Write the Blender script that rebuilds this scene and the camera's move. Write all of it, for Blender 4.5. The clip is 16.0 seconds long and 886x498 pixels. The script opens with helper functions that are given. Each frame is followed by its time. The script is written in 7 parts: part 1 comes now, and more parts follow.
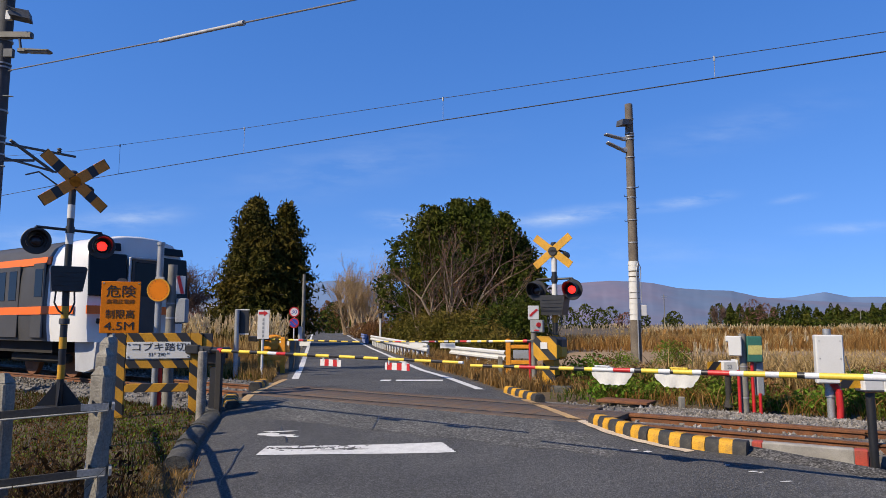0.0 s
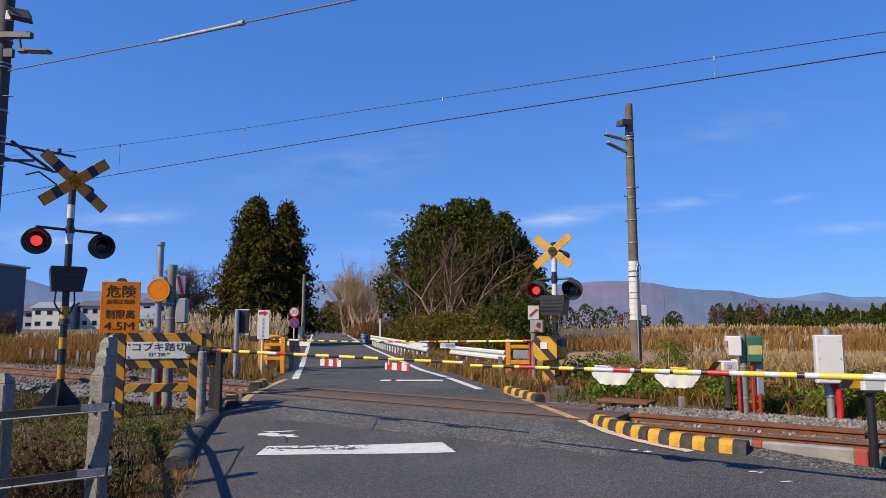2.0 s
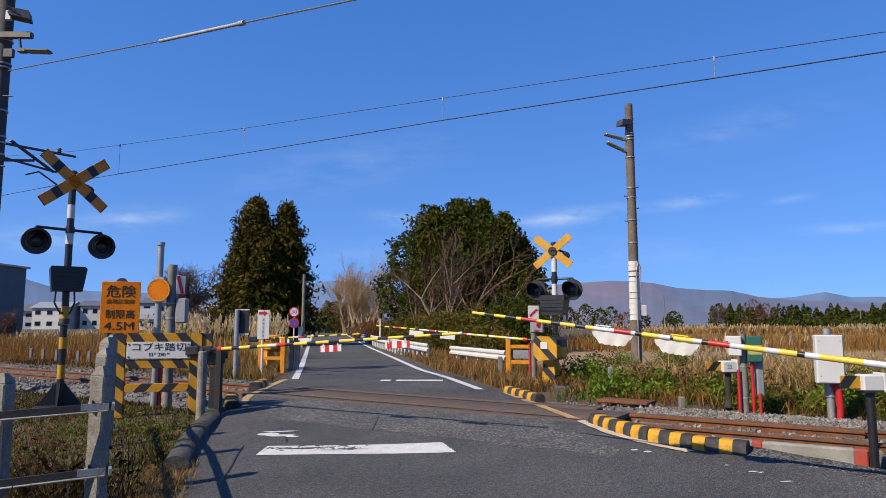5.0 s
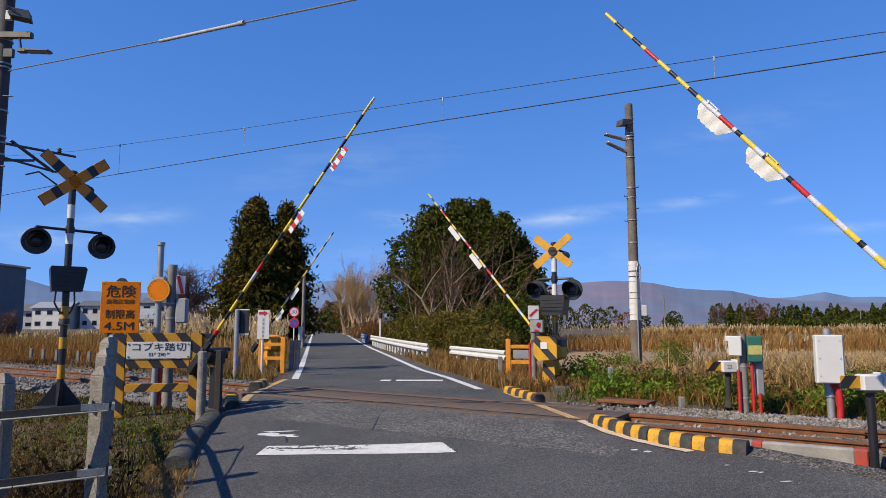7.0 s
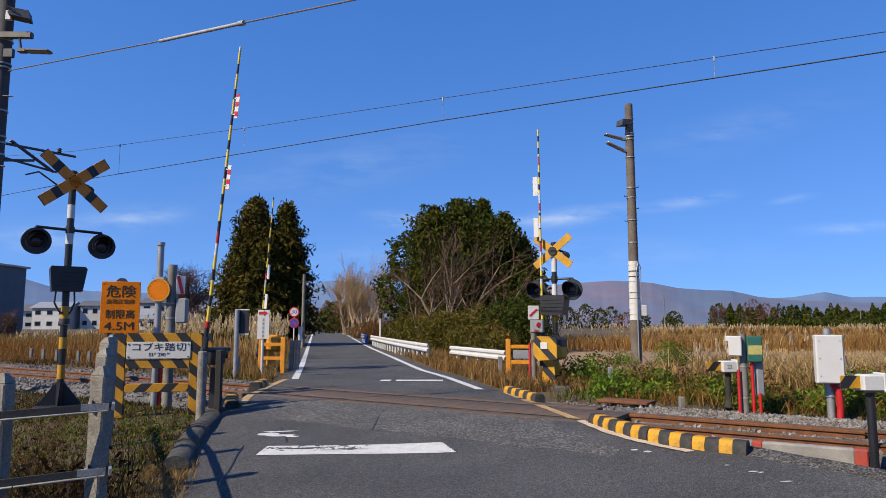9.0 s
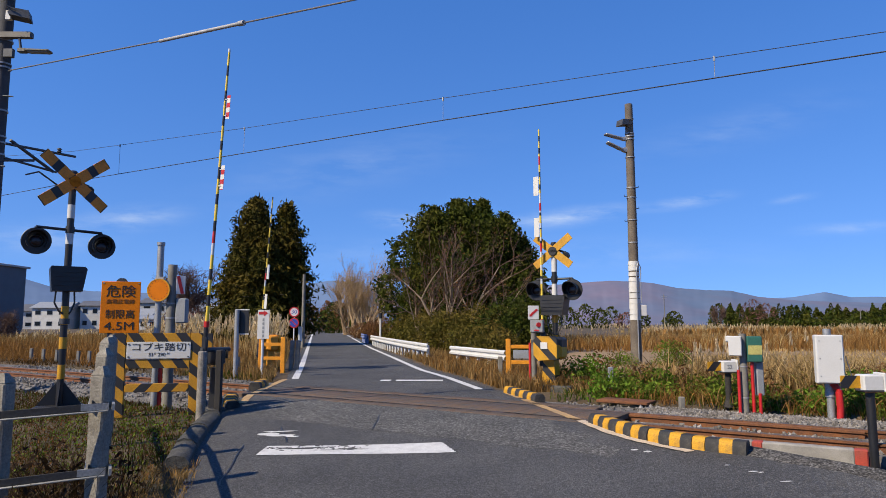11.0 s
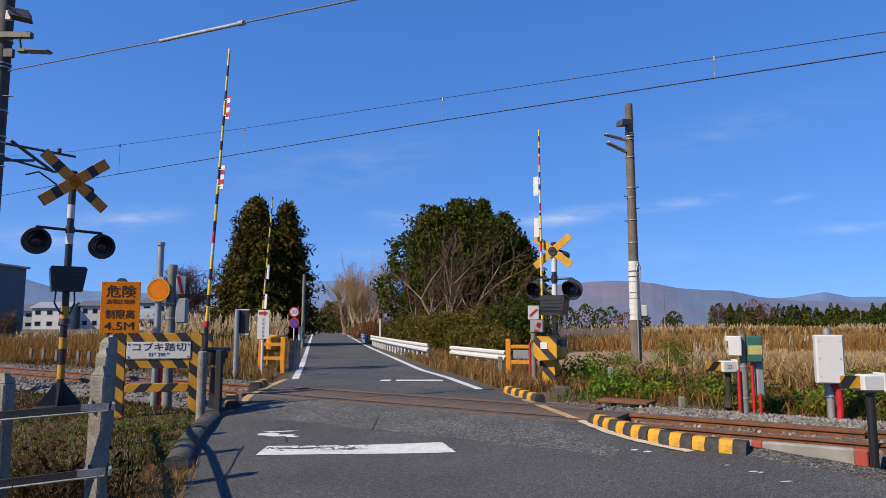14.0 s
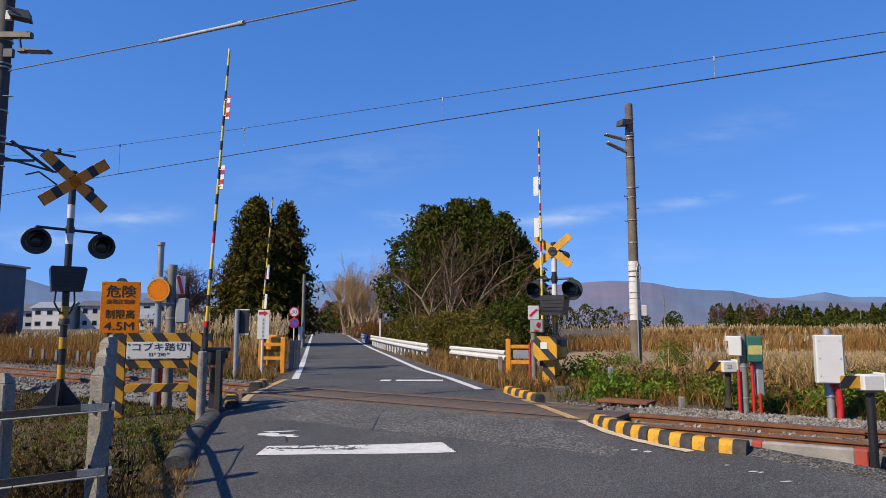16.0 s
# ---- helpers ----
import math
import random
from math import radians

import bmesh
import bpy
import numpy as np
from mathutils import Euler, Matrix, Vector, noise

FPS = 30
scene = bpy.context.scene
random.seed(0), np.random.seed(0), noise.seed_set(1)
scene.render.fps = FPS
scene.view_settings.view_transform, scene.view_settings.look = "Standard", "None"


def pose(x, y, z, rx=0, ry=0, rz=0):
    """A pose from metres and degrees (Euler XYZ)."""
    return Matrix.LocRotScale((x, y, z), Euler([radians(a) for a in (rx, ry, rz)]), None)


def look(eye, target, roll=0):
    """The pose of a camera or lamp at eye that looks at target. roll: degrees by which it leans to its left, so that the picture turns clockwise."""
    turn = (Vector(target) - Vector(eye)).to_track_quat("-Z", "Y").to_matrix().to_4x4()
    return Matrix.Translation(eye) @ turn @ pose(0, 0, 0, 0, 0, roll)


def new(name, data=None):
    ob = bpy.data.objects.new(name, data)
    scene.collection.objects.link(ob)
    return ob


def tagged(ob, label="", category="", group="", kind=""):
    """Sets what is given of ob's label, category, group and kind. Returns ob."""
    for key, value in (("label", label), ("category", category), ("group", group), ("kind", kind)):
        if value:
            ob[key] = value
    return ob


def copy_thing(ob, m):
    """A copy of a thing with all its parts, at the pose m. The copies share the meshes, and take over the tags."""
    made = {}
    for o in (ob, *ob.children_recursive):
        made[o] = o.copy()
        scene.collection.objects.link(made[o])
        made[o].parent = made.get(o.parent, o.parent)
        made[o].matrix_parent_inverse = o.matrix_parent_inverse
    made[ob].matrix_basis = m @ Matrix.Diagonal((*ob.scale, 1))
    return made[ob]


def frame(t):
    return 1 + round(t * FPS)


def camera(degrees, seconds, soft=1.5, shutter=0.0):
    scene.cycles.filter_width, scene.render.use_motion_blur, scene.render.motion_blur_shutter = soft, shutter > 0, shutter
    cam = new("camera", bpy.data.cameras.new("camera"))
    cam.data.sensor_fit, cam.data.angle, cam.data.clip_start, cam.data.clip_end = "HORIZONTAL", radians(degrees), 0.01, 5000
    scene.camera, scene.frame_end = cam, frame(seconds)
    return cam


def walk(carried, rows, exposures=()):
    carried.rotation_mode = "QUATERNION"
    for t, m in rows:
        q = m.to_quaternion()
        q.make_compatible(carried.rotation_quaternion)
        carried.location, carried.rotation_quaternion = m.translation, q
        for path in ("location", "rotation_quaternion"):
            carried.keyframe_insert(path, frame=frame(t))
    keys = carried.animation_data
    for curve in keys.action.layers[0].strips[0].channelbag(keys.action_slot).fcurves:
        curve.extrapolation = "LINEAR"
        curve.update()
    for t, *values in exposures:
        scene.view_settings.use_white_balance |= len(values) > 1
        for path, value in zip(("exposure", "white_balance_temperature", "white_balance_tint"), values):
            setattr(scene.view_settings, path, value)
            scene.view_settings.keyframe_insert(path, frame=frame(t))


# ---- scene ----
cam = camera(67.0, 16.0, soft=0.6)
EYE = pose(0.0, 0.0, 1.36, 96.457, 0, 0)
walk(cam, [(0.0, EYE), (16.0, EYE)], exposures=[(0.0, 0.43, 7050, 10), (16.0, 0.43, 7050, 10)])

# ---- light: late-autumn sun from behind on the left, clear sky ----
SUN_EL, SUN_AZ = radians(41.3), math.atan2(-0.574, -0.819)      # where the sun stands
SUN_DIR = Vector((math.cos(SUN_AZ) * math.cos(SUN_EL), math.sin(SUN_AZ) * math.cos(SUN_EL), math.sin(SUN_EL)))


def make_world():
    w = bpy.data.worlds.new("sky")
    scene.world = w
    w.use_nodes = True
    nt = w.node_tree
    nt.nodes.clear()
    out = nt.nodes.new("ShaderNodeOutputWorld")
    bg = nt.nodes.new("ShaderNodeBackground")
    sky = nt.nodes.new("ShaderNodeTexSky")
    sky.sky_type = "NISHITA"
    sky.sun_disc = False
    sky.sun_elevation = SUN_EL
    sky.sun_rotation = math.atan2(SUN_DIR.x, SUN_DIR.y)
    sky.altitude = 1900
    sky.air_density, sky.dust_density, sky.ozone_density = 1.0, 0.05, 3.0
    # the clear dry air keeps the sky blue down to the hills
    tc = nt.nodes.new("ShaderNodeTexCoord")
    lift = nt.nodes.new("ShaderNodeMapping")
    lift.inputs["Scale"].default_value = (1.0, 1.0, 0.80)
    lift.inputs["Location"].default_value = (0.0, 0.0, 0.17)
    nt.links.new(tc.outputs["Generated"], lift.inputs["Vector"])
    nt.links.new(lift.outputs["Vector"], sky.inputs["Vector"])
    # wisps of high cloud over the hills: bearing and height as tangents, half width, half height, tilt, density
    sp = nt.nodes.new("ShaderNodeSeparateXYZ")
    nt.links.new(tc.outputs["Generated"], sp.inputs["Vector"])
    flat = nt.nodes.new("ShaderNodeCombineXYZ")
    for src, dst in (("X", "X"), ("Z", "Y")):
        dv = nt.nodes.new("ShaderNodeMath")
        dv.operation = "DIVIDE"
        nt.links.new(sp.outputs[src], dv.inputs[0])
        nt.links.new(sp.outputs["Y"], dv.inputs[1])
        nt.links.new(dv.outputs["Value"], flat.inputs[dst])
    n1 = nt.nodes.new("ShaderNodeTexNoise")
    n1.inputs["Scale"].default_value = 4.0
    n1.inputs["Detail"].default_value = 8
    n1.inputs["Roughness"].default_value = 0.6
    st = nt.nodes.new("ShaderNodeMapping")
    st.inputs["Scale"].default_value = (2.2, 9.0, 1.0)
    st.inputs["Rotation"].default_value = (0.0, 0.0, -0.14)
    nt.links.new(flat.outputs["Vector"], st.inputs["Vector"])
    nt.links.new(st.outputs["Vector"], n1.inputs["Vector"])
    fl = nt.nodes.new("ShaderNodeMapRange")
    fl.inputs["From Min"].default_value, fl.inputs["From Max"].default_value = 0.36, 0.64
    nt.links.new(n1.outputs["Fac"], fl.inputs["Value"])
    total = None
    for cx, cz, rx, rz, tilt, dens in ((0.185, 0.161, 0.17, 0.022, 0.13, 0.75), (0.375, 0.186, 0.10, 0.016, 0.16, 0.65), (-0.065, 0.156, 0.085, 0.022, -0.08, 0.55), (-0.03, 0.148, 0.05, 0.014, 0.0, 0.45), (-0.47, 0.16, 0.13, 0.03, 0.06, 0.5), (-0.60, 0.13, 0.16, 0.04, 0.05, 0.45), (0.53, 0.19, 0.06, 0.010, 0.15, 0.3), (0.62, 0.145, 0.14, 0.016, 0.05, 0.35), (0.45, 0.30, 0.30, 0.05, 0.25, 0.13), (-0.15, 0.24, 0.35, 0.07, 0.2, 0.14), (0.1, 0.105, 0.6, 0.04, 0.0, 0.22)):
        mp = nt.nodes.new("ShaderNodeMapping")
        mp.vector_type = "TEXTURE"
        mp.inputs["Location"].default_value = (cx, cz, 0)
        mp.inputs["Rotation"].default_value = (0, 0, tilt)
        mp.inputs["Scale"].default_value = (rx, rz, 1)
        nt.links.new(flat.outputs["Vector"], mp.inputs["Vector"])
        gr = nt.nodes.new("ShaderNodeTexGradient")
        gr.gradient_type = "QUADRATIC_SPHERE"
        nt.links.new(mp.outputs["Vector"], gr.inputs["Vector"])
        ml = nt.nodes.new("ShaderNodeMath")
        ml.operation = "MULTIPLY_ADD"
        ml.inputs[1].default_value = dens
        nt.links.new(gr.outputs["Fac"], ml.inputs[0])
        if total:
            nt.links.new(total, ml.inputs[2])
        else:
            ml.inputs[2].default_value = 0.0
        total = ml.outputs["Value"]
    cl = nt.nodes.new("ShaderNodeMath")
    cl.operation = "MULTIPLY"
    cl.use_clamp = True
    nt.links.new(total, cl.inputs[0])
    nt.links.new(fl.outputs["Result"], cl.inputs[1])
    mix = nt.nodes.new("ShaderNodeMixRGB")
    mix.inputs["Color2"].default_value = (3.4, 4.1, 5.2, 1)
    nt.links.new(cl.outputs["Value"], mix.inputs["Fac"])
    hs = nt.nodes.new("ShaderNodeHueSaturation")
    gm = nt.nodes.new("ShaderNodeGamma")
    gm.inputs["Gamma"].default_value = 0.67
    hs.inputs["Value"].default_value = 1.76
    hs.inputs["Saturation"].default_value = 1.60
    hs.inputs["Hue"].default_value = 0.5185
    nt.links.new(sky.outputs["Color"], gm.inputs["Color"])
    nt.links.new(gm.outputs["Color"], hs.inputs["Color"])
    nt.links.new(hs.outputs["Color"], mix.inputs["Color1"])
    nt.links.new(mix.outputs["Color"], bg.inputs["Color"])
    bg.inputs["Strength"].default_value = 0.15
    nt.links.new(bg.outputs["Background"], out.inputs["Surface"])


make_world()
sun = new("sun", bpy.data.lights.new("sun", "SUN"))
sun.data.energy, sun.data.angle, sun.data.color = 5.0, radians(0.5), (1.0, 0.90, 0.74)
sun.matrix_world = look(SUN_DIR * 100, (0, 0, 0))


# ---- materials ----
ALBEDO_SCALE = 0.71        # scales all base colours down, to deepen shade under the stronger sun


def mat(name, col, rough=0.6, metal=0.0, var=0.25, scale=6.0, bump=0.15, col2=None, fine=60.0, island=0.0, spec=0.5, amt=0.45):
    """A surface with colour variation at two scales and fine relief, in object space."""
    m = bpy.data.materials.new(name)
    m.use_nodes = True
    nt = m.node_tree
    b = nt.nodes["Principled BSDF"]
    b.inputs["Roughness"].default_value = rough
    b.inputs["Metallic"].default_value = metal
    b.inputs["Specular IOR Level"].default_value = spec
    tc = nt.nodes.new("ShaderNodeTexCoord")
    n1 = nt.nodes.new("ShaderNodeTexNoise")
    n1.inputs["Scale"].default_value, n1.inputs["Detail"].default_value = scale, 5
    n2 = nt.nodes.new("ShaderNodeTexNoise")
    n2.inputs["Scale"].default_value, n2.inputs["Detail"].default_value = fine, 3
    for n in (n1, n2):
        nt.links.new(tc.outputs["Object"], n.inputs["Vector"])
    c1 = tuple(ALBEDO_SCALE * c for c in col)
    c2 = tuple(ALBEDO_SCALE * c for c in col2) if col2 else tuple(c * (1 - var) for c in c1)
    mx = nt.nodes.new("ShaderNodeMixRGB")
    mx.inputs["Color1"].default_value = (*c1, 1)
    mx.inputs["Color2"].default_value = (*c2, 1)
    rp = nt.nodes.new("ShaderNodeMapRange")
    rp.inputs["From Min"].default_value, rp.inputs["From Max"].default_value = amt - 0.12, amt + 0.2
    nt.links.new(n1.outputs["Fac"], rp.inputs["Value"])
    nt.links.new(rp.outputs["Result"], mx.inputs["Fac"])
    hs = nt.nodes.new("ShaderNodeHueSaturation")
    nt.links.new(mx.outputs["Color"], hs.inputs["Color"])
    vr = nt.nodes.new("ShaderNodeMapRange")
    vr.inputs["From Min"].default_value, vr.inputs["From Max"].default_value = 0.3, 0.7
    vr.inputs["To Min"].default_value, vr.inputs["To Max"].default_value = 1 - var * 0.8, 1 + var * 0.8
    nt.links.new(n2.outputs["Fac"], vr.inputs["Value"])
    if island:
        ge = nt.nodes.new("ShaderNodeNewGeometry")
        ir = nt.nodes.new("ShaderNodeMapRange")
        ir.inputs["To Min"].default_value, ir.inputs["To Max"].default_value = 1 - island, 1 + island
        nt.links.new(ge.outputs["Random Per Island"], ir.inputs["Value"])
        mu = nt.nodes.new("ShaderNodeMath")
        mu.operation = "MULTIPLY"
        nt.links.new(vr.outputs["Result"], mu.inputs[0])
        nt.links.new(ir.outputs["Result"], mu.inputs[1])
        nt.links.new(mu.outputs["Value"], hs.inputs["Value"])
    else:
        nt.links.new(vr.outputs["Result"], hs.inputs["Value"])
    nt.links.new(hs.outputs["Color"], b.inputs["Base Color"])
    if bump:
        bp = nt.nodes.new("ShaderNodeBump")
        bp.inputs["Strength"].default_value = bump
        bp.inputs["Distance"].default_value = 0.02
        nt.links.new(n2.outputs["Fac"], bp.inputs["Height"])
        nt.links.new(bp.outputs["Normal"], b.inputs["Normal"])
    return m


def aggregate(m, scale, low, high):
    """Small stones of the aggregate, lighter and darker, in an asphalt or concrete material."""
    nt = m.node_tree
    b = nt.nodes["Principled BSDF"]
    src = b.inputs["Base Color"].links[0].from_socket
    tc = nt.nodes.new("ShaderNodeTexCoord")
    vo = nt.nodes.new("ShaderNodeTexVoronoi")
    vo.inputs["Scale"].default_value = scale
    nt.links.new(tc.outputs["Object"], vo.inputs["Vector"])
    sp = nt.nodes.new("ShaderNodeSeparateColor")
    nt.links.new(vo.outputs["Color"], sp.inputs["Color"])
    pw = nt.nodes.new("ShaderNodeMath")
    pw.operation = "POWER"
    pw.inputs[1].default_value = 2.2
    nt.links.new(sp.outputs["Red"], pw.inputs[0])
    mr = nt.nodes.new("ShaderNodeMapRange")
    mr.inputs["To Min"].default_value, mr.inputs["To Max"].default_value = low, high
    nt.links.new(pw.outputs["Value"], mr.inputs["Value"])
    hs = nt.nodes.new("ShaderNodeHueSaturation")
    nt.links.new(src, hs.inputs["Color"])
    nt.links.new(mr.outputs["Result"], hs.inputs["Value"])
    nt.links.new(hs.outputs["Color"], b.inputs["Base Color"])


def leaf_mat(name, col, col2, through_light=0.25):
    """Foliage: colour varies leaf by leaf and over the crown; some light passes through."""
    m = mat(name, col, 0.65, 0, 0.35, 0.5, 0, col2, 9.0, 0.5, 0.06)
    nt = m.node_tree
    b = nt.nodes["Principled BSDF"]
    tr = nt.nodes.new("ShaderNodeBsdfTranslucent")
    tr.inputs["Color"].default_value = (col[0] * 1.1, col[1] * 1.1, col[2] * 0.8, 1)
    ms = nt.nodes.new("ShaderNodeMixShader")
    ms.inputs["Fac"].default_value = through_light
    nt.links.new(b.outputs["BSDF"], ms.inputs[1])
    nt.links.new(tr.outputs["BSDF"], ms.inputs[2])
    nt.links.new(ms.outputs["Shader"], nt.nodes["Material Output"].inputs["Surface"])
    return m


def stripe_mat(name, ca, cb, direction, period, share=0.5, offset=0.0, rough=0.5):
    """Hard painted stripes across a direction in object space, slightly soiled and chipped."""
    m = mat(name, ca, rough, 0, 0.22, 5.0, 0.08)
    nt = m.node_tree
    b = nt.nodes["Principled BSDF"]
    src = b.inputs["Base Color"].links[0].from_socket
    tc = nt.nodes.new("ShaderNodeTexCoord")
    dt = nt.nodes.new("ShaderNodeVectorMath")
    dt.operation = "DOT_PRODUCT"
    dt.inputs[1].default_value = Vector(direction).normalized() / period
    nt.links.new(tc.outputs["Object"], dt.inputs[0])
    ad = nt.nodes.new("ShaderNodeMath")
    ad.inputs[1].default_value = offset + 100
    nt.links.new(dt.outputs["Value"], ad.inputs[0])
    fr = nt.nodes.new("ShaderNodeMath")
    fr.operation = "FRACT"
    nt.links.new(ad.outputs["Value"], fr.inputs[0])
    gt = nt.nodes.new("ShaderNodeMath")
    gt.operation = "GREATER_THAN"
    gt.inputs[1].default_value = share
    nt.links.new(fr.outputs["Value"], gt.inputs[0])
    mx = nt.nodes.new("ShaderNodeMixRGB")
    mx.inputs["Color2"].default_value = (*(ALBEDO_SCALE * c for c in cb), 1)
    nt.links.new(gt.outputs["Value"], mx.inputs["Fac"])
    nt.links.new(src, mx.inputs["Color1"])
    nt.links.new(mx.outputs["Color"], b.inputs["Base Color"])
    return m


def glow_mat(name, col, strength):
    m = mat(name, col, 0.3, 0, 0.05)
    b = m.node_tree.nodes["Principled BSDF"]
    b.inputs["Emission Color"].default_value = (*col, 1)
    b.inputs["Emission Strength"].default_value = strength
    return m


YEL, BLK = (0.70, 0.35, 0.010), (0.018, 0.018, 0.02)
ASPHALT = mat("asphalt", (0.112, 0.111, 0.110), 0.85, 0, 0.55, 0.55, 0.9, (0.074, 0.074, 0.075), 95.0, spec=0.3)
PATCH = mat("asphalt_patch", (0.125, 0.122, 0.116), 0.9, 0, 0.7, 1.2, 0.9, (0.095, 0.094, 0.09), 60.0, spec=0.3)
aggregate(ASPHALT, 75.0, 0.68, 1.85)
aggregate(PATCH, 42.0, 0.6, 2.1)
BANK = mat("crumbling_asphalt", (0.13, 0.125, 0.118), 0.95, 0, 0.6, 4.0, 1.0, (0.085, 0.08, 0.075), 45.0, spec=0.2)
aggregate(BANK, 55.0, 0.45, 2.2)
TREAD = mat("rusty_crossing_panel", (0.15, 0.088, 0.05), 0.85, 0, 0.5, 3.0, 0.5, (0.10, 0.078, 0.06), 70.0)
LINE_W = mat("worn_white_line", (0.72, 0.72, 0.70), 0.7, 0, 0.25, 7.0, 0.4, (0.5, 0.5, 0.5), 60.0, amt=0.6)
LINE_Y = mat("worn_orange_line", (0.58, 0.36, 0.14), 0.75, 0, 0.35, 3.0, 0.4, (0.40, 0.27, 0.14), 60.0)
LINE_C = mat("worn_cream_line", (0.72, 0.58, 0.42), 0.75, 0, 0.3, 6.0, 0.4, (0.45, 0.36, 0.27), 60.0, amt=0.58)
SOIL = mat("dry_soil", (0.125, 0.08, 0.038), 0.95, 0, 0.45, 0.35, 0.8, (0.065, 0.048, 0.022), 9.0)
GRAVEL = mat("ballast_bed", (0.20, 0.185, 0.165), 0.95, 0, 0.6, 3.0, 1.0, (0.10, 0.09, 0.08), 22.0)
STONE = mat("ballast_stone", (0.25, 0.235, 0.22), 0.9, 0, 0.3, 3.0, 0.3, (0.16, 0.14, 0.12), 40.0, 0.55)
RUST = mat("rusty_steel", (0.23, 0.082, 0.024), 0.8, 0.0, 0.35, 4.0, 0.3, (0.14, 0.05, 0.018), 50.0)
RAILTOP = mat("worn_rail_head", (0.25, 0.15, 0.10), 0.45, 0.6, 0.3, 4.0, 0.1)
CONC = mat("weathered_concrete", (0.27, 0.255, 0.225), 0.9, 0, 0.25, 5.0, 0.25, (0.18, 0.17, 0.15), 120.0)
CONC_D = mat("dark_mossy_concrete", (0.115, 0.11, 0.098), 0.95, 0, 0.5, 5.0, 0.9, (0.055, 0.055, 0.048), 60.0)
CONC_L = mat("pale_concrete", (0.42, 0.40, 0.36), 0.9, 0, 0.25, 5.0, 0.25, (0.29, 0.275, 0.25), 120.0)
CONC_OLD = mat("old_brown_concrete", (0.34, 0.315, 0.265), 0.95, 0, 0.3, 6.0, 0.4, (0.20, 0.18, 0.145), 60.0)
RED_F = mat("faded_red_paint", (0.50, 0.055, 0.03), 0.7, 0, 0.25, 6.0, 0.2, (0.38, 0.07, 0.045))
CONC_POLE = mat("pole_concrete", (0.20, 0.165, 0.125), 0.9, 0, 0.3, 2.0, 0.3, (0.125, 0.10, 0.078), 30.0)
STEEL = mat("galvanised_steel", (0.45, 0.46, 0.47), 0.5, 0.5, 0.2, 6.0, 0.1)
STEEL_D = mat("dark_steel", (0.10, 0.105, 0.115), 0.55, 0.4, 0.3, 6.0, 0.1)
BLACK = mat("black_paint", BLK, 0.45, 0, 0.3, 8.0, 0.1)
WHITE = mat("white_paint", (0.70, 0.70, 0.68), 0.5, 0, 0.05, 3.0, 0.02)
WHITE_S = mat("soiled_white_sheet", (0.70, 0.69, 0.65), 0.7, 0, 0.07, 6.0, 0.05)
RED = mat("red_paint", (0.62, 0.02, 0.02), 0.45, 0, 0.2, 5.0, 0.1)
YELLOW = mat("yellow_paint", YEL, 0.5, 0, 0.22, 5.0, 0.1)
KERB_Y = mat("chipped_yellow_paint", (0.66, 0.33, 0.010), 0.7, 0, 0.35, 9.0, 0.4, (0.30, 0.17, 0.035), 70.0, amt=0.58)
KERB_K = mat("chipped_black_paint", (0.026, 0.026, 0.026), 0.75, 0, 0.4, 9.0, 0.4, (0.085, 0.075, 0.062), 70.0, amt=0.58)
ORANGE = mat("orange_paint", (0.95, 0.36, 0.014), 0.55, 0, 0.25, 4.0, 0.1)
GREEN = mat("green_paint", (0.03, 0.15, 0.11), 0.5, 0, 0.2, 5.0, 0.1)
BLUE = mat("blue_paint", (0.02, 0.06, 0.42), 0.5, 0, 0.15, 5.0, 0.05)
GREY = mat("grey_paint", (0.32, 0.34, 0.36), 0.6, 0, 0.2, 4.0, 0.1)
WOOD = mat("grey_weathered_wood", (0.34, 0.31, 0.27), 0.9, 0, 0.35, 9.0, 0.5, (0.20, 0.18, 0.155), 60.0)
WOOD_D = mat("creosoted_wood", (0.035, 0.03, 0.027), 0.85, 0, 0.3, 9.0, 0.4)
BARK = mat("bark", (0.15, 0.115, 0.085), 0.95, 0, 0.4, 6.0, 0.8, (0.09, 0.07, 0.05), 30.0)
TWIG = mat("bare_twigs", (0.15, 0.085, 0.058), 0.9, 0, 0.3, 2.0, 0, (0.10, 0.055, 0.04))
TWIG_P = mat("pale_twigs", (0.46, 0.32, 0.18), 0.9, 0, 0.3, 2.0, 0, (0.33, 0.22, 0.12))
TRUNK_P = mat("pale_trunk", (0.31, 0.235, 0.16), 0.9, 0, 0.3, 2.0, 0.2, (0.24, 0.18, 0.12))
GLASS_D = mat("dark_window_glass", (0.012, 0.015, 0.018), 0.14, 0, 0.1, 4.0, 0, spec=0.18)
RUBBER = mat("black_rubber", (0.02, 0.02, 0.02), 0.7, 0, 0.2, 9.0, 0.1)
LENS_OFF = mat("unlit_red_lens", (0.03, 0.004, 0.004), 0.25, 0, 0.1, 4.0, 0)
LENS_ON = glow_mat("lit_red_lens", (1.0, 0.02, 0.015), 2.2)


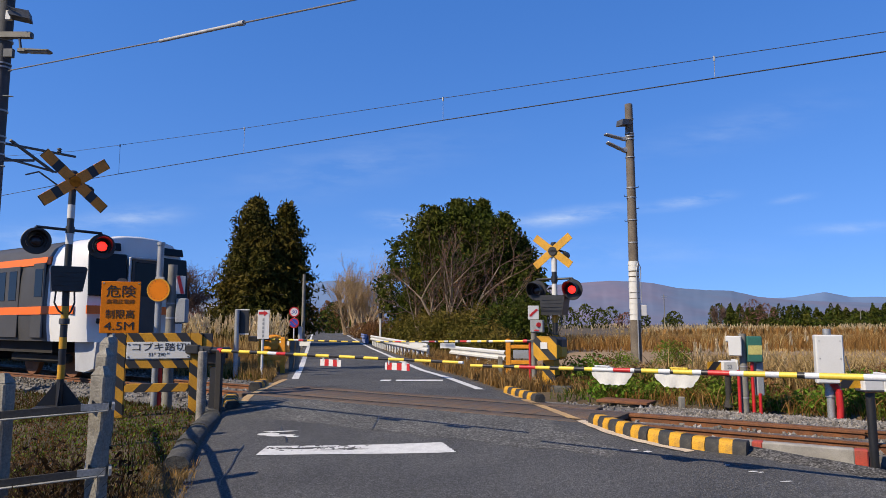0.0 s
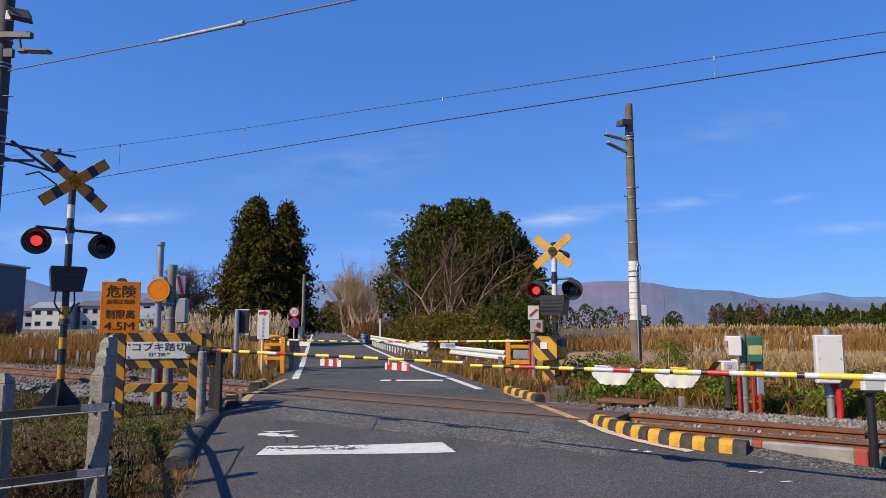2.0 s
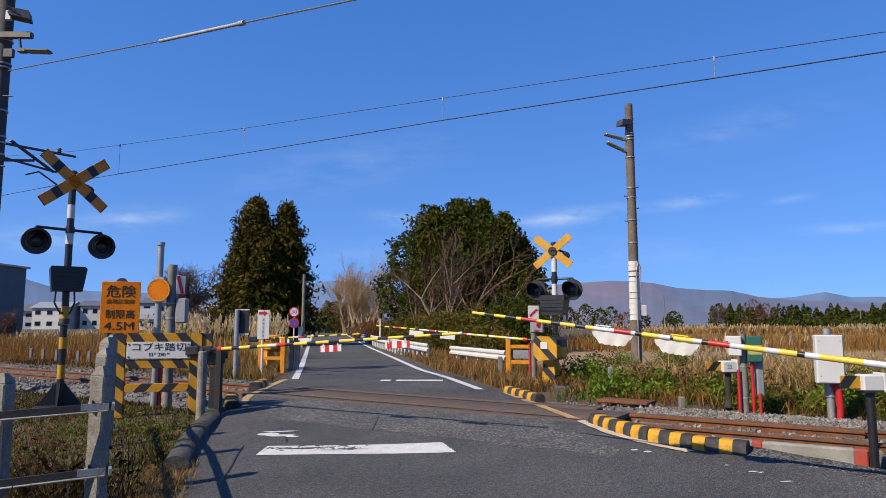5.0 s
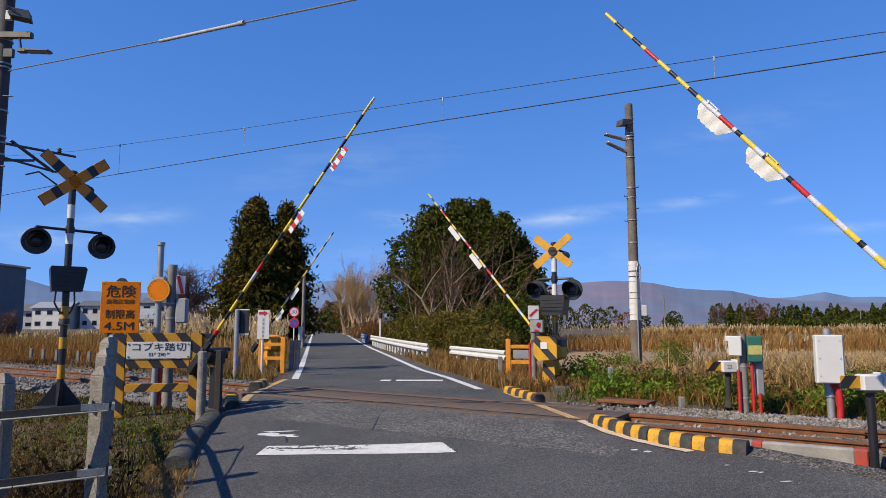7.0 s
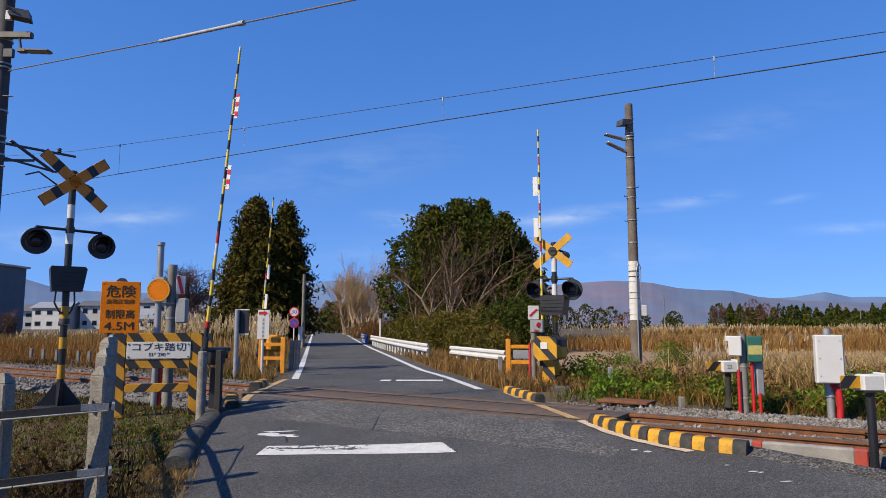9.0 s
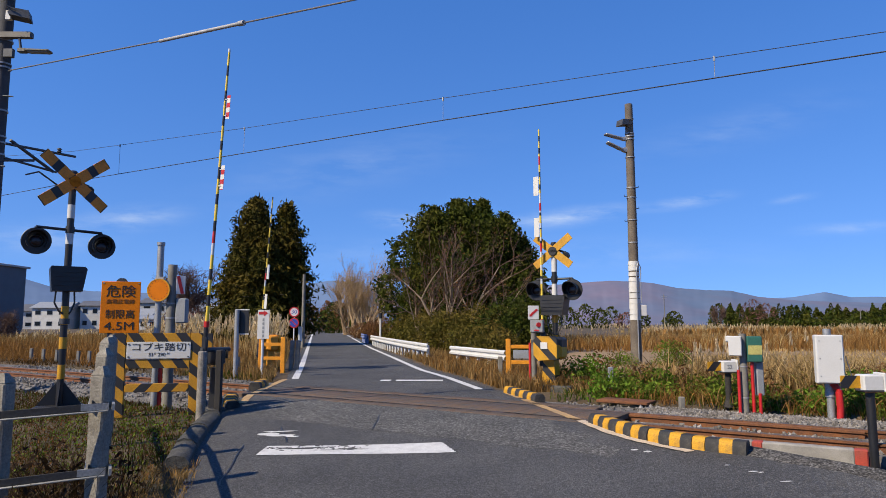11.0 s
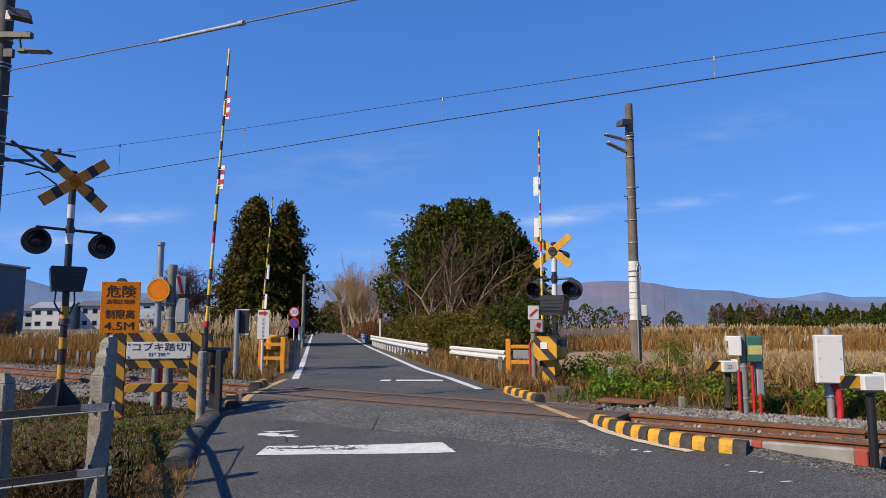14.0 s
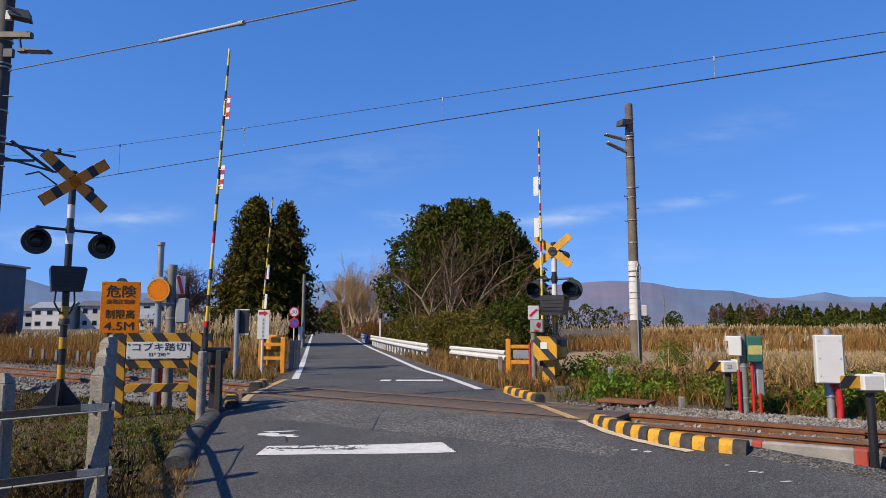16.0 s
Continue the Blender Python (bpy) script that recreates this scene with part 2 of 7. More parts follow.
# ---- mesh building ----
class Build:
    """Collects vertices and faces of one mesh; m is the material slot of the next faces."""

    def __init__(self):
        self.v, self.f, self.k, self.m, self.two = [], [], [], 0, False

    def add(self, vs, fs):
        o = len(self.v)
        self.v += [tuple(p) for p in vs]
        self.f += [tuple(i + o for i in f) for f in fs]
        self.k += [self.m] * len(fs)
        return self

    def box(self, size, at=(0, 0, 0), rot=(0, 0, 0), bevel=0.0):
        """A box with chamfered upright and top edges when bevel is set."""
        mx = pose(*at, *rot)
        x, y, z = (s / 2 for s in size)
        if not bevel:
            vs = [mx @ Vector((a * x, b * y, c * z)) for c in (-1, 1) for a, b in ((-1, -1), (1, -1), (1, 1), (-1, 1))]
            return self.add(vs, [(3, 2, 1, 0), (4, 5, 6, 7), (0, 1, 5, 4), (1, 2, 6, 5), (2, 3, 7, 6), (3, 0, 4, 7)])
        e = min(bevel, x * 0.9, y * 0.9, z * 0.9)
        ring = lambda g: [(-x + g, -y), (x - g, -y), (x, -y + g), (x, y - g), (x - g, y), (-x + g, y), (-x, y - g), (-x, -y + g)]
        small = [(a * (x - e) / x, b * (y - e) / y) for a, b in ring(e)]
        lv = [[(a, b, -z) for a, b in small], [(a, b, -z + e) for a, b in ring(e)], [(a, b, z - e) for a, b in ring(e)], [(a, b, z) for a, b in small]]
        vs = [mx @ Vector(p) for l in lv for p in l]
        fs = [tuple(range(7, -1, -1)), tuple(range(24, 32))]
        for l in range(3):
            fs += [(l * 8 + i, l * 8 + (i + 1) % 8, l * 8 + 8 + (i + 1) % 8, l * 8 + 8 + i) for i in range(8)]
        return self.add(vs, fs)

    def tube(self, p0, p1, r0, r1=None, seg=12, caps=True):
        r1 = r0 if r1 is None else r1
        p0, p1 = Vector(p0), Vector(p1)
        q = (p1 - p0).to_track_quat("Z", "Y")
        vs = []
        for p, r in ((p0, r0), (p1, r1)):
            vs += [p + q @ Vector((r * math.cos(2 * math.pi * i / seg), r * math.sin(2 * math.pi * i / seg), 0)) for i in range(seg)]
        fs = [(i, (i + 1) % seg, seg + (i + 1) % seg, seg + i) for i in range(seg)]
        if caps:
            fs += [tuple(range(seg - 1, -1, -1)), tuple(range(seg, 2 * seg))]
        return self.add(vs, fs)

    def path(self, pts, r, seg=6):
        for a, b in zip(pts, pts[1:]):
            self.tube(a, b, r, r, seg)
        return self

    def prism(self, outline, a, b, axis="y"):
        """An outline of (u, w) pairs pushed from a to b along an axis."""
        put = {"y": lambda u, w, t: (u, t, w), "x": lambda u, w, t: (t, u, w), "z": lambda u, w, t: (u, w, t)}[axis]
        n = len(outline)
        vs = [put(u, w, a) for u, w in outline] + [put(u, w, b) for u, w in outline]
        fs = [(i, (i + 1) % n, n + (i + 1) % n, n + i) for i in range(n)] + [tuple(range(n - 1, -1, -1)), tuple(range(n, 2 * n))]
        return self.add(vs, fs)

    def lathe(self, prof, at=(0, 0, 0), rot=(0, 0, 0), seg=20):
        """(radius, height) pairs turned about z."""
        mx = pose(*at, *rot)
        vs = [mx @ Vector((r * math.cos(2 * math.pi * i / seg), r * math.sin(2 * math.pi * i / seg), z)) for r, z in prof for i in range(seg)]
        fs = []
        for l in range(len(prof) - 1):
            fs += [(l * seg + i, l * seg + (i + 1) % seg, (l + 1) * seg + (i + 1) % seg, (l + 1) * seg + i) for i in range(seg)]
        return self.add(vs, fs)

    def mesh(self, name, smooth=False):
        me = bpy.data.meshes.new(name)
        me.from_pydata(self.v, [], self.f)
        if any(self.k):
            me.polygons.foreach_set("material_index", self.k)
        bm = bmesh.new()
        bm.from_mesh(me)
        if len(bm.faces) < 60000:
            bmesh.ops.recalc_face_normals(bm, faces=bm.faces)
        bm.to_mesh(me)
        bm.free()
        if smooth:
            me.polygons.foreach_set("use_smooth", [True] * len(me.polygons))
            me.set_sharp_from_angle(angle=radians(38))
        me.update()
        return me


def part(name, b, material, parent=None, label="", smooth=True, at=None):
    """One mesh object under a thing or a part."""
    ob = new(name, b.mesh(name, smooth))
    for m in material if isinstance(material, (list, tuple)) else [material]:
        ob.data.materials.append(m)
    ob.parent = parent
    if at is not None:
        ob.matrix_basis = at
    return tagged(ob, label)


def thing(name, m, label, category, group=""):
    """An Empty at the base of a thing, which parents its parts."""
    ob = new(name)
    ob.empty_display_size = 0.1
    ob.matrix_basis = m
    return tagged(ob, label, category, group)


def whole(name, b, material, label, category, group="", kind="", at=None, smooth=True):
    """A thing or a piece of the setting that is one mesh."""
    return tagged(part(name, b, material, None, "", smooth, at), label, category, group, kind)


def lettering(name, text, size, material, parent, m, width=0.0):
    """Raised letters, as a mesh."""
    cu = bpy.data.curves.new(name, "FONT")
    cu.body, cu.size, cu.align_x, cu.align_y, cu.extrude = text, size, "CENTER", "CENTER", 0.0015
    tmp = bpy.data.objects.new(name, cu)
    me = bpy.data.meshes.new_from_object(tmp)
    bpy.data.objects.remove(tmp)
    xs = [v.co.x for v in me.vertices]
    if width and xs:
        k = width / max(1e-6, max(xs) - min(xs))
        for v in me.vertices:
            v.co.x *= k
    ob = new(name, me)
    me.materials.append(material)
    ob.parent, ob.matrix_basis = parent, m
    return ob


def lerp_line(pts, y):
    """x at y along a line of (x, y) points in order of y."""
    if y <= pts[0][1]:
        return pts[0][0]
    for (x0, y0), (x1, y1) in zip(pts, pts[1:]):
        if y <= y1:
            return x0 + (x1 - x0) * (y - y0) / (y1 - y0)
    return pts[-1][0]


# ---- the lie of the land ----
U, N = Vector((0.833, -0.553, 0)), Vector((0.553, 0.833, 0))     # along and across the railway
TC = Vector((3.05, 9.95, 0))                                    # a point of the track's centre line
TRACK_RZ = math.degrees(math.atan2(U.y, U.x))


def across(x, y):
    """Distance from the track's centre line, positive beyond it."""
    return (x - TC.x) * N.x + (y - TC.y) * N.y


def on_track(s, n, z=0.0):
    """The place s metres along and n metres across the track."""
    return TC + U * s + N * n + Vector((0, 0, z))


def step(t, a, b):
    t = max(0.0, min(1.0, (t - a) / (b - a)))
    return t * t * (3 - 2 * t)


def road_z(x, y):
    n = across(x, y)
    return -0.16 * step(-n, 0.9, 3.6) - 0.19 * step(-n, 3.0, 10.0)


ROAD_L = [(0.2, -6), (-1.2, 2), (-2.05, 5.0), (-2.5, 6.5), (-3.1, 8.7), (-3.68, 11), (-3.76, 13.2), (-3.95, 17.1), (-5.15, 23.5), (-8.5, 41), (-19.0, 96), (-29.4, 150), (-39, 200)]
ROAD_R = [(7.5, -6), (7.0, 1), (6.2, 3), (5.4, 4.4), (4.7, 5.6), (4.32, 6.45), (4.08, 6.86), (3.73, 7.28), (3.42, 7.7), (2.75, 7.85), (2.4, 8.3), (2.02, 9.3), (1.75, 11.8), (1.35, 13.5), (1.15, 14.4), (0.45, 17.7), (-0.3, 20.5), (-1.5, 27.3), (-3.5, 38.1), (-5.5, 49.6), (-13.3, 96), (-23.5, 150), (-33, 200)]
LINE_L = [(-3.72, 17.1), (-4.87, 23.5), (-8.18, 41), (-18.6, 96), (-29.0, 150), (-38.6, 200)]
LINE_R = [(0.79, 14.35), (0.09, 17.7), (-0.67, 20.5), (-1.92, 27.3), (-3.95, 38.1), (-5.97, 49.6), (-13.85, 96), (-24.2, 150), (-33.8, 200)]


def ground_z(x, y):
    n = across(x, y)
    z = road_z(x, y) - 0.03
    if -12 < n < 60:
        z += 0.05 * noise.noise((x * 0.35, y * 0.35, 1)) * (0 if lerp_line(ROAD_L, y) - 0.3 < x < lerp_line(ROAD_R, y) + 0.3 else 1)
    if x > lerp_line(ROAD_R, y) and n < -0.8:                     # lower verge beside the wing wall
        z -= 0.25 * step(x - lerp_line(ROAD_R, y), 0.2, 0.8) * step(-n, 0.8, 1.3)
    if n > 14:                                                    # the land rises a little towards the hills
        z += 0.0035 * (n - 14) * step(n, 14, 60) if n < 400 else 0.0035 * 386
    off_road = min(abs(x - lerp_line(ROAD_L, y)), abs(x - lerp_line(ROAD_R, y)))
    if not lerp_line(ROAD_L, y) < x < lerp_line(ROAD_R, y):       # the ground lies under the ballast
        z -= 0.5 * step(off_road, 0.15, 0.7) * (1 - step(abs(n), 1.7, 2.5)) if n < 0 else 0.5 * step(off_road, 0.15, 0.7) * (1 - step(abs(n), 1.5, 2.1))
    on_road = lerp_line(ROAD_L, y) - 0.5 < x < lerp_line(ROAD_R, y) + 0.5
    if on_road or abs(x - lerp_line(ROAD_L, y)) < 4 and y > 14:
        z = min(z, -0.03)
    return z


def make_ground():
    def steps(fine_lo, fine_hi, step0, far):
        a = list(np.arange(fine_lo, fine_hi, step0))
        d, lo, hi = step0, fine_lo, fine_hi
        while hi < far:
            d *= 1.16
            hi += d
            lo -= d
            a = [lo] + a + [hi]
        return a
    xs, ys = steps(-14, 14, 0.45, 4200), steps(0, 26, 0.45, 4200)
    b = Build()
    nx = len(xs)
    vs = [(x, y, ground_z(x, y)) for y in ys for x in xs]
    fs = [(j * nx + i, j * nx + i + 1, (j + 1) * nx + i + 1, (j + 1) * nx + i) for j in range(len(ys) - 1) for i in range(nx - 1)]
    b.add(vs, fs)
    whole("ground", b, SOIL, "dry brown autumn soil with sparse grass", "ground", kind="structure")


def road_strip(left, right, y0, y1, dy, lift, name, material, label, parent=None, cols=1):
    b = Build()
    ys = list(np.arange(y0, y1, dy)) + [y1]
    vs = []
    for y in ys:
        l, r = left(y), right(y)
        vs += [(l + (r - l) * i / cols, y, road_z(l + (r - l) * i / cols, y) + lift) for i in range(cols + 1)]
    w = cols + 1
    b.add(vs, [(j * w + i, j * w + i + 1, (j + 1) * w + i + 1, (j + 1) * w + i) for j in range(len(ys) - 1) for i in range(cols)])
    if parent is None:
        return whole(name, b, material, label, "road", kind="structure")
    return part(name, b, material, parent, label)


def make_road():
    rnd = random.Random(3)
    edge = lambda line, k: (lambda y: lerp_line(line, y) + 0.05 * k * noise.noise((y * 1.7, k, 0)) + 0.03 * noise.noise((y * 6, k, 3)))
    b_road = road_strip(edge(ROAD_L, 1), edge(ROAD_R, 2), -6, 30, 0.3, 0.0, "road", ASPHALT, "worn grey asphalt road over the level crossing", cols=12)
    road_strip(lambda y: lerp_line(ROAD_L, y), lambda y: lerp_line(ROAD_R, y), 30, 200, 4, 0.0, "road_beyond", ASPHALT, "asphalt", b_road, 2)
    lf = lambda y: lerp_line(LINE_L, y)
    rf = lambda y: lerp_line(LINE_R, y)
    road_strip(lambda y: lf(y) - 0.09, lambda y: lf(y) + 0.09, 17.1, 200, 1.5, 0.008, "edge_line", LINE_W, "white painted edge line", b_road)
    road_strip(lambda y: rf(y) - 0.09, lambda y: rf(y) + 0.09, 14.35, 200, 1.5, 0.008, "edge_line", LINE_W, "white painted edge line", b_road)
    # stop line, worn through in places: chips of paint side by side
    b = Build()
    for i in range(118):
        x0 = -2.22 + i * 0.0201
        for k in range(14):
            y0 = 8.15 + k * 0.0386
            wear = noise.noise((x0 * 2.2, y0 * 11.0, 4.2)) + 0.6 * noise.noise((x0 * 11, y0 * 30, 1)) + 0.35 * noise.noise((x0 * 40, y0 * 40, 8))
            thin = 0.05 if 6 <= k <= 11 and -2.0 < x0 < -1.1 else (0.4 if k >= 6 and x0 < -0.9 else 0.95)
            if wear > thin or x0 > -0.02 + 0.16 - k * 0.012:
                continue
            xs = (x0, x0 + 0.0203)
            yy = (y0 + 0.006 * noise.noise((x0 * 9, k, 0)), y0 + 0.0388 + 0.006 * noise.noise((x0 * 9, k + 1, 0)))
            b.add([(x, y, road_z(x, y) + 0.007) for x, y in ((xs[0], yy[0]), (xs[1], yy[0]), (xs[1], yy[1]), (xs[0], yy[1]))], [(0, 1, 2, 3)])
    part("stop_line", b, LINE_W, b_road, "worn white stop line")
    # a scrap of old white marking
    b = Build()
    for cx, cy, rx, ry in ((-2.42, 9.55, 0.16, 0.10), (-2.22, 9.42, 0.2, 0.07), (-2.30, 9.72, 0.24, 0.035), (-2.05, 9.34, 0.10, 0.05), (2.95, 7.15, 0.03, 0.015), (3.1, 6.9, 0.05, 0.02), (3.16, 6.86, 0.03, 0.015), (3.25, 6.55, 0.06, 0.014), (2.2, 7.9, 0.04, 0.03), (2.32, 7.8, 0.05, 0.035)):
        pts = [(cx + rx * math.cos(a) * rnd.uniform(0.8, 1.15), cy + ry * math.sin(a) * rnd.uniform(0.8, 1.15)) for a in np.linspace(0, 2 * math.pi, 12, endpoint=False)]
        b.add([(x, y, road_z(x, y) + 0.007) for x, y in pts], [tuple(range(12))])
    part("old_marking", b, LINE_W, b_road, "broken scrap of white road paint")
    # stop line on the far side
    b = Build()
    for x0, x1 in ((-1.53, -1.28), (-1.15, 0.0)):
        n = 8
        for i in range(n):
            a, c = x0 + (x1 - x0) * i / n, x0 + (x1 - x0) * (i + 1) / n
            b.add([(a, 16.45, 0.008), (c, 16.45, 0.008), (c, 16.85, 0.008), (a, 16.85, 0.008)], [(0, 1, 2, 3)])
    part("stop_line", b, LINE_W, b_road, "white stop line of the other lane")
    # orange edge lines where the road crosses the rails
    b = Build()
    for line in ([(1.30, 13.53), (1.58, 11.9), (1.83, 10.48), (1.95, 9.75)], [(-3.95, 17.0), (-3.85, 14.9), (-3.74, 13.2), (-3.6, 12.2)]):
        for (xa, ya), (xb, yb) in zip(line, line[1:]):
            for i in range(6):
                if rnd.random() < 0.05:
                    continue
                t0, t1 = i / 6, (i + 1) / 6
                q = []
                for t, sgn in ((t0, -1), (t0, 1), (t1, 1), (t1, -1)):
                    x, y = xa + (xb - xa) * t, ya + (yb - ya) * t
                    w = 0.075 + 0.02 * noise.noise((x * 7, y * 7, sgn))
                    q.append((x + sgn * w, y, road_z(x, y) + 0.007))
                b.add(q, [(0, 1, 2, 3)])
    part("orange_edge_line", b, LINE_Y, b_road, "faded orange edge line")
    b = Build()
    for (xa, ya), (xb, yb) in zip([(1.95, 9.75), (2.02, 9.3), (2.15, 8.75), (2.34, 8.35), (2.56, 8.0)], [(2.02, 9.3), (2.15, 8.75), (2.34, 8.35), (2.56, 8.0), (2.78, 7.72)]):
        for i in range(6):
            q = []
            for t, sgn in ((i / 6, -1), (i / 6, 1), ((i + 1) / 6, 1), ((i + 1) / 6, -1)):
                x, y = xa + (xb - xa) * t, ya + (yb - ya) * t
                w = 0.062 + 0.03 * noise.noise((x * 9, y * 9, sgn))
                q.append((x + sgn * w, y + sgn * w * 0.5, road_z(x, y) + 0.0075))
            b.add(q, [(0, 1, 2, 3)])
    part("cream_edge_line", b, LINE_C, b_road, "worn cream edge line along the kerb")
    # rough lighter strip of asphalt before the rails
    b = Build()
    rows = []
    for i in range(25):
        s = -6.2 + i * 0.27
        rows.append([on_track(s, n + 0.12 * noise.noise((s * 1.3, n, 0))) for n in (-2.55, -2.1, -1.7, -1.3, -0.95)])
    vs = [(p.x, p.y, road_z(p.x, p.y) + 0.004) for r in rows for p in r if True]
    keep = [lerp_line(ROAD_L, v[1]) + 0.3 < v[0] < lerp_line(ROAD_R, v[1]) - 0.25 for v in vs]
    fs = [(j * 5 + i, j * 5 + i + 1, j * 5 + 6 + i, j * 5 + 5 + i) for j in range(24) for i in range(4)]
    b.add(vs, [f for f in fs if all(keep[i] for i in f)])
    part("asphalt_patch", b, PATCH, b_road, "rough pale asphalt patch")
    # dark cracks and seams
    b = Build()
    for x0, y0, dx, dy in ((-0.99, 9.6, 0.02, 1.0), (-2.2, 6.8, -0.35, 2.0), (-2.0, 8.9, -0.4, 1.2)):
        prev = None
        for i in range(13):
            t = i / 12
            x, y = x0 + dx * t + 0.03 * noise.noise((t * 5, x0, 0)), y0 + dy * t
            if prev:
                b.add([(prev[0] - 0.008, prev[1], road_z(*prev) + 0.007), (prev[0] + 0.008, prev[1], road_z(*prev) + 0.007), (x + 0.008, y, road_z(x, y) + 0.007), (x - 0.008, y, road_z(x, y) + 0.007)], [(0, 1, 2, 3)])
            prev = (x, y)
    part("crack", b, BLACK, b_road, "dark crack in the asphalt")


def inside_road(p, m=0.0):
    return lerp_line(ROAD_L, p.y) + m < p.x < lerp_line(ROAD_R, p.y) - m


def rail_profile():
    return [(-0.06, -0.153), (0.06, -0.153), (0.06, -0.14), (0.012, -0.12), (0.010, -0.05), (0.033, -0.035), (0.033, -0.006), (0.026, 0.0), (-0.026, 0.0), (-0.033, -0.006), (-0.033, -0.035), (-0.010, -0.05), (-0.012, -0.12), (-0.06, -0.14)]


def make_track():
    bed = Build()
    vs, fs = [], []
    prof = [(-2.2, -0.50), (-1.55, -0.20), (-1.2, -0.15), (-0.85, -0.11), (0, -0.16), (1.2, -0.045), (1.6, -0.055), (2.3, -0.25)]
    ss = list(np.arange(-60, 60, 0.6))
    for s in ss:
        for n, z in prof:
            p = on_track(s, n + 0.08 * noise.noise((s, n, 0)), z + 0.03 * noise.noise((s * 2, n * 2, 5)))
            vs.append(tuple(p))
    w = len(prof)
    for j in range(len(ss) - 1):
        for i in range(w - 1):
            f = (j * w + i, j * w + i + 1, (j + 1) * w + i + 1, (j + 1) * w + i)
            fs.append(f)
    vs = [(x, y, min(z, road_z(x, y) - 0.05) if inside_road(Vector((x, y, 0)), -0.4) else z) for x, y, z in vs]
    vs = [(x, y, z - 0.5 * step(-across(x, y), 0.9, 1.1)) if x > 3.0 else (x, y, z) for x, y, z in vs]
    bed.add(vs, fs)
    whole("track_bed", bed, GRAVEL, "grey ballast bed of the railway", "ballast", kind="structure")
    for n in (-0.55, 0.55):
        b = Build()
        b.prism([(y, z) for y, z in rail_profile()], -70, 60, "x")
        for i, f in enumerate(b.f):
            if i in (6, 7, 8):
                b.k[i] = 1
        whole("rail", b, [RUST, RAILTOP], "long rusty brown steel rail", "rail", "rails of the track", at=pose(*on_track(0, n), 0, 0, TRACK_RZ))
    sl = Build().box((0.2, 2.0, 0.14), (0, 0, 0), bevel=0.02)
    first = None
    for i in range(-34, 14):
        p = on_track(i * 0.62, 0, -0.235)
        if inside_road(p, -0.7):
            continue
        m = pose(*p, 0, 0, TRACK_RZ)
        if first is None:
            first = whole("sleeper", sl, CONC_D, "weathered grey sleeper half buried in ballast", "sleeper", "sleepers of the track", at=m)
        else:
            copy_thing(first, m)
    # rusty-stained panels along both rails on the crossing
    for n0, n1, zz in ((-0.50, 0.50, -0.004), (-0.93, -0.62, 0.002), (0.62, 0.95, 0.002)):
        b = Build()
        for i in range(28):
            s0 = -8.0 + i * 0.30
            c = on_track(s0 + 0.15, (n0 + n1) / 2)
            if lerp_line(ROAD_L, c.y) - 0.55 < c.x < lerp_line(ROAD_R, c.y) + 0.75:
                b.box((0.296, n1 - n0, 0.08), (s0 + 0.15, (n0 + n1) / 2, zz - 0.035), bevel=0.006)
        whole("crossing_panel", b, TREAD, "rust-stained crossing deck beside the rails", "crossing panel", kind="structure", at=pose(*TC, 0, 0, TRACK_RZ))
    # check rails on the crossing approach
    for n in (-0.46, 0.46):
        b = Build().prism([(y, z) for y, z in rail_profile()], -7.2, 2.6, "x")
        whole("check_rail", b, RUST, "rusty check rail inside the running rail", "rail", at=pose(*on_track(0, n, -0.012), 0, 0, TRACK_RZ))
    # loose stones
    b = Build()
    rnd = random.Random(5)
    small = [Vector(p) for p in ((1, 0, 0), (-1, 0, 0), (0, 1, 0), (0, -1, 0), (0, 0, 1), (0, 0, -1))]
    sf = [(0, 2, 4), (2, 1, 4), (1, 3, 4), (3, 0, 4), (2, 0, 5), (1, 2, 5), (3, 1, 5), (0, 3, 5)]
    for i in range(18000):
        s = rnd.uniform(-22, 5.5) if i < 8500 else rnd.uniform(-0.5, 6.0)
        n = rnd.uniform(0.62, 2.0) if i > 9500 else rnd.choice((rnd.uniform(-2.35, -0.62), rnd.uniform(-2.35, -0.62), rnd.uniform(0.62, 2.1), rnd.uniform(-0.4, 0.4)))
        p = on_track(s, n)
        if inside_road(p, -0.55) or (p.x > 3.0 and n < -0.84):
            continue
        for (na, za), (nb, zb) in zip(prof, prof[1:]):
            if na <= n <= nb:
                p.z = za + (zb - za) * (n - na) / (nb - na)
        if n < -2.2:
            p.z = ground_z(p.x, p.y)
        r = rnd.uniform(0.02, 0.045) if i < 13000 else rnd.uniform(0.028, 0.05)
        e = Euler((rnd.uniform(0, 6), rnd.uniform(0, 6), rnd.uniform(0, 6))).to_matrix()
        sc = Vector((r * rnd.uniform(0.8, 1.4), r, r * rnd.uniform(0.6, 1)))
        b.add([p + Vector((0, 0, r * 0.5)) + e @ Vector((v.x * sc.x * rnd.uniform(0.7, 1.1), v.y * sc.y, v.z * sc.z)) for v in small], sf)
    whole("ballast_stones", b, STONE, "loose angular grey ballast stones", "ballast", kind="stuff", smooth=False)


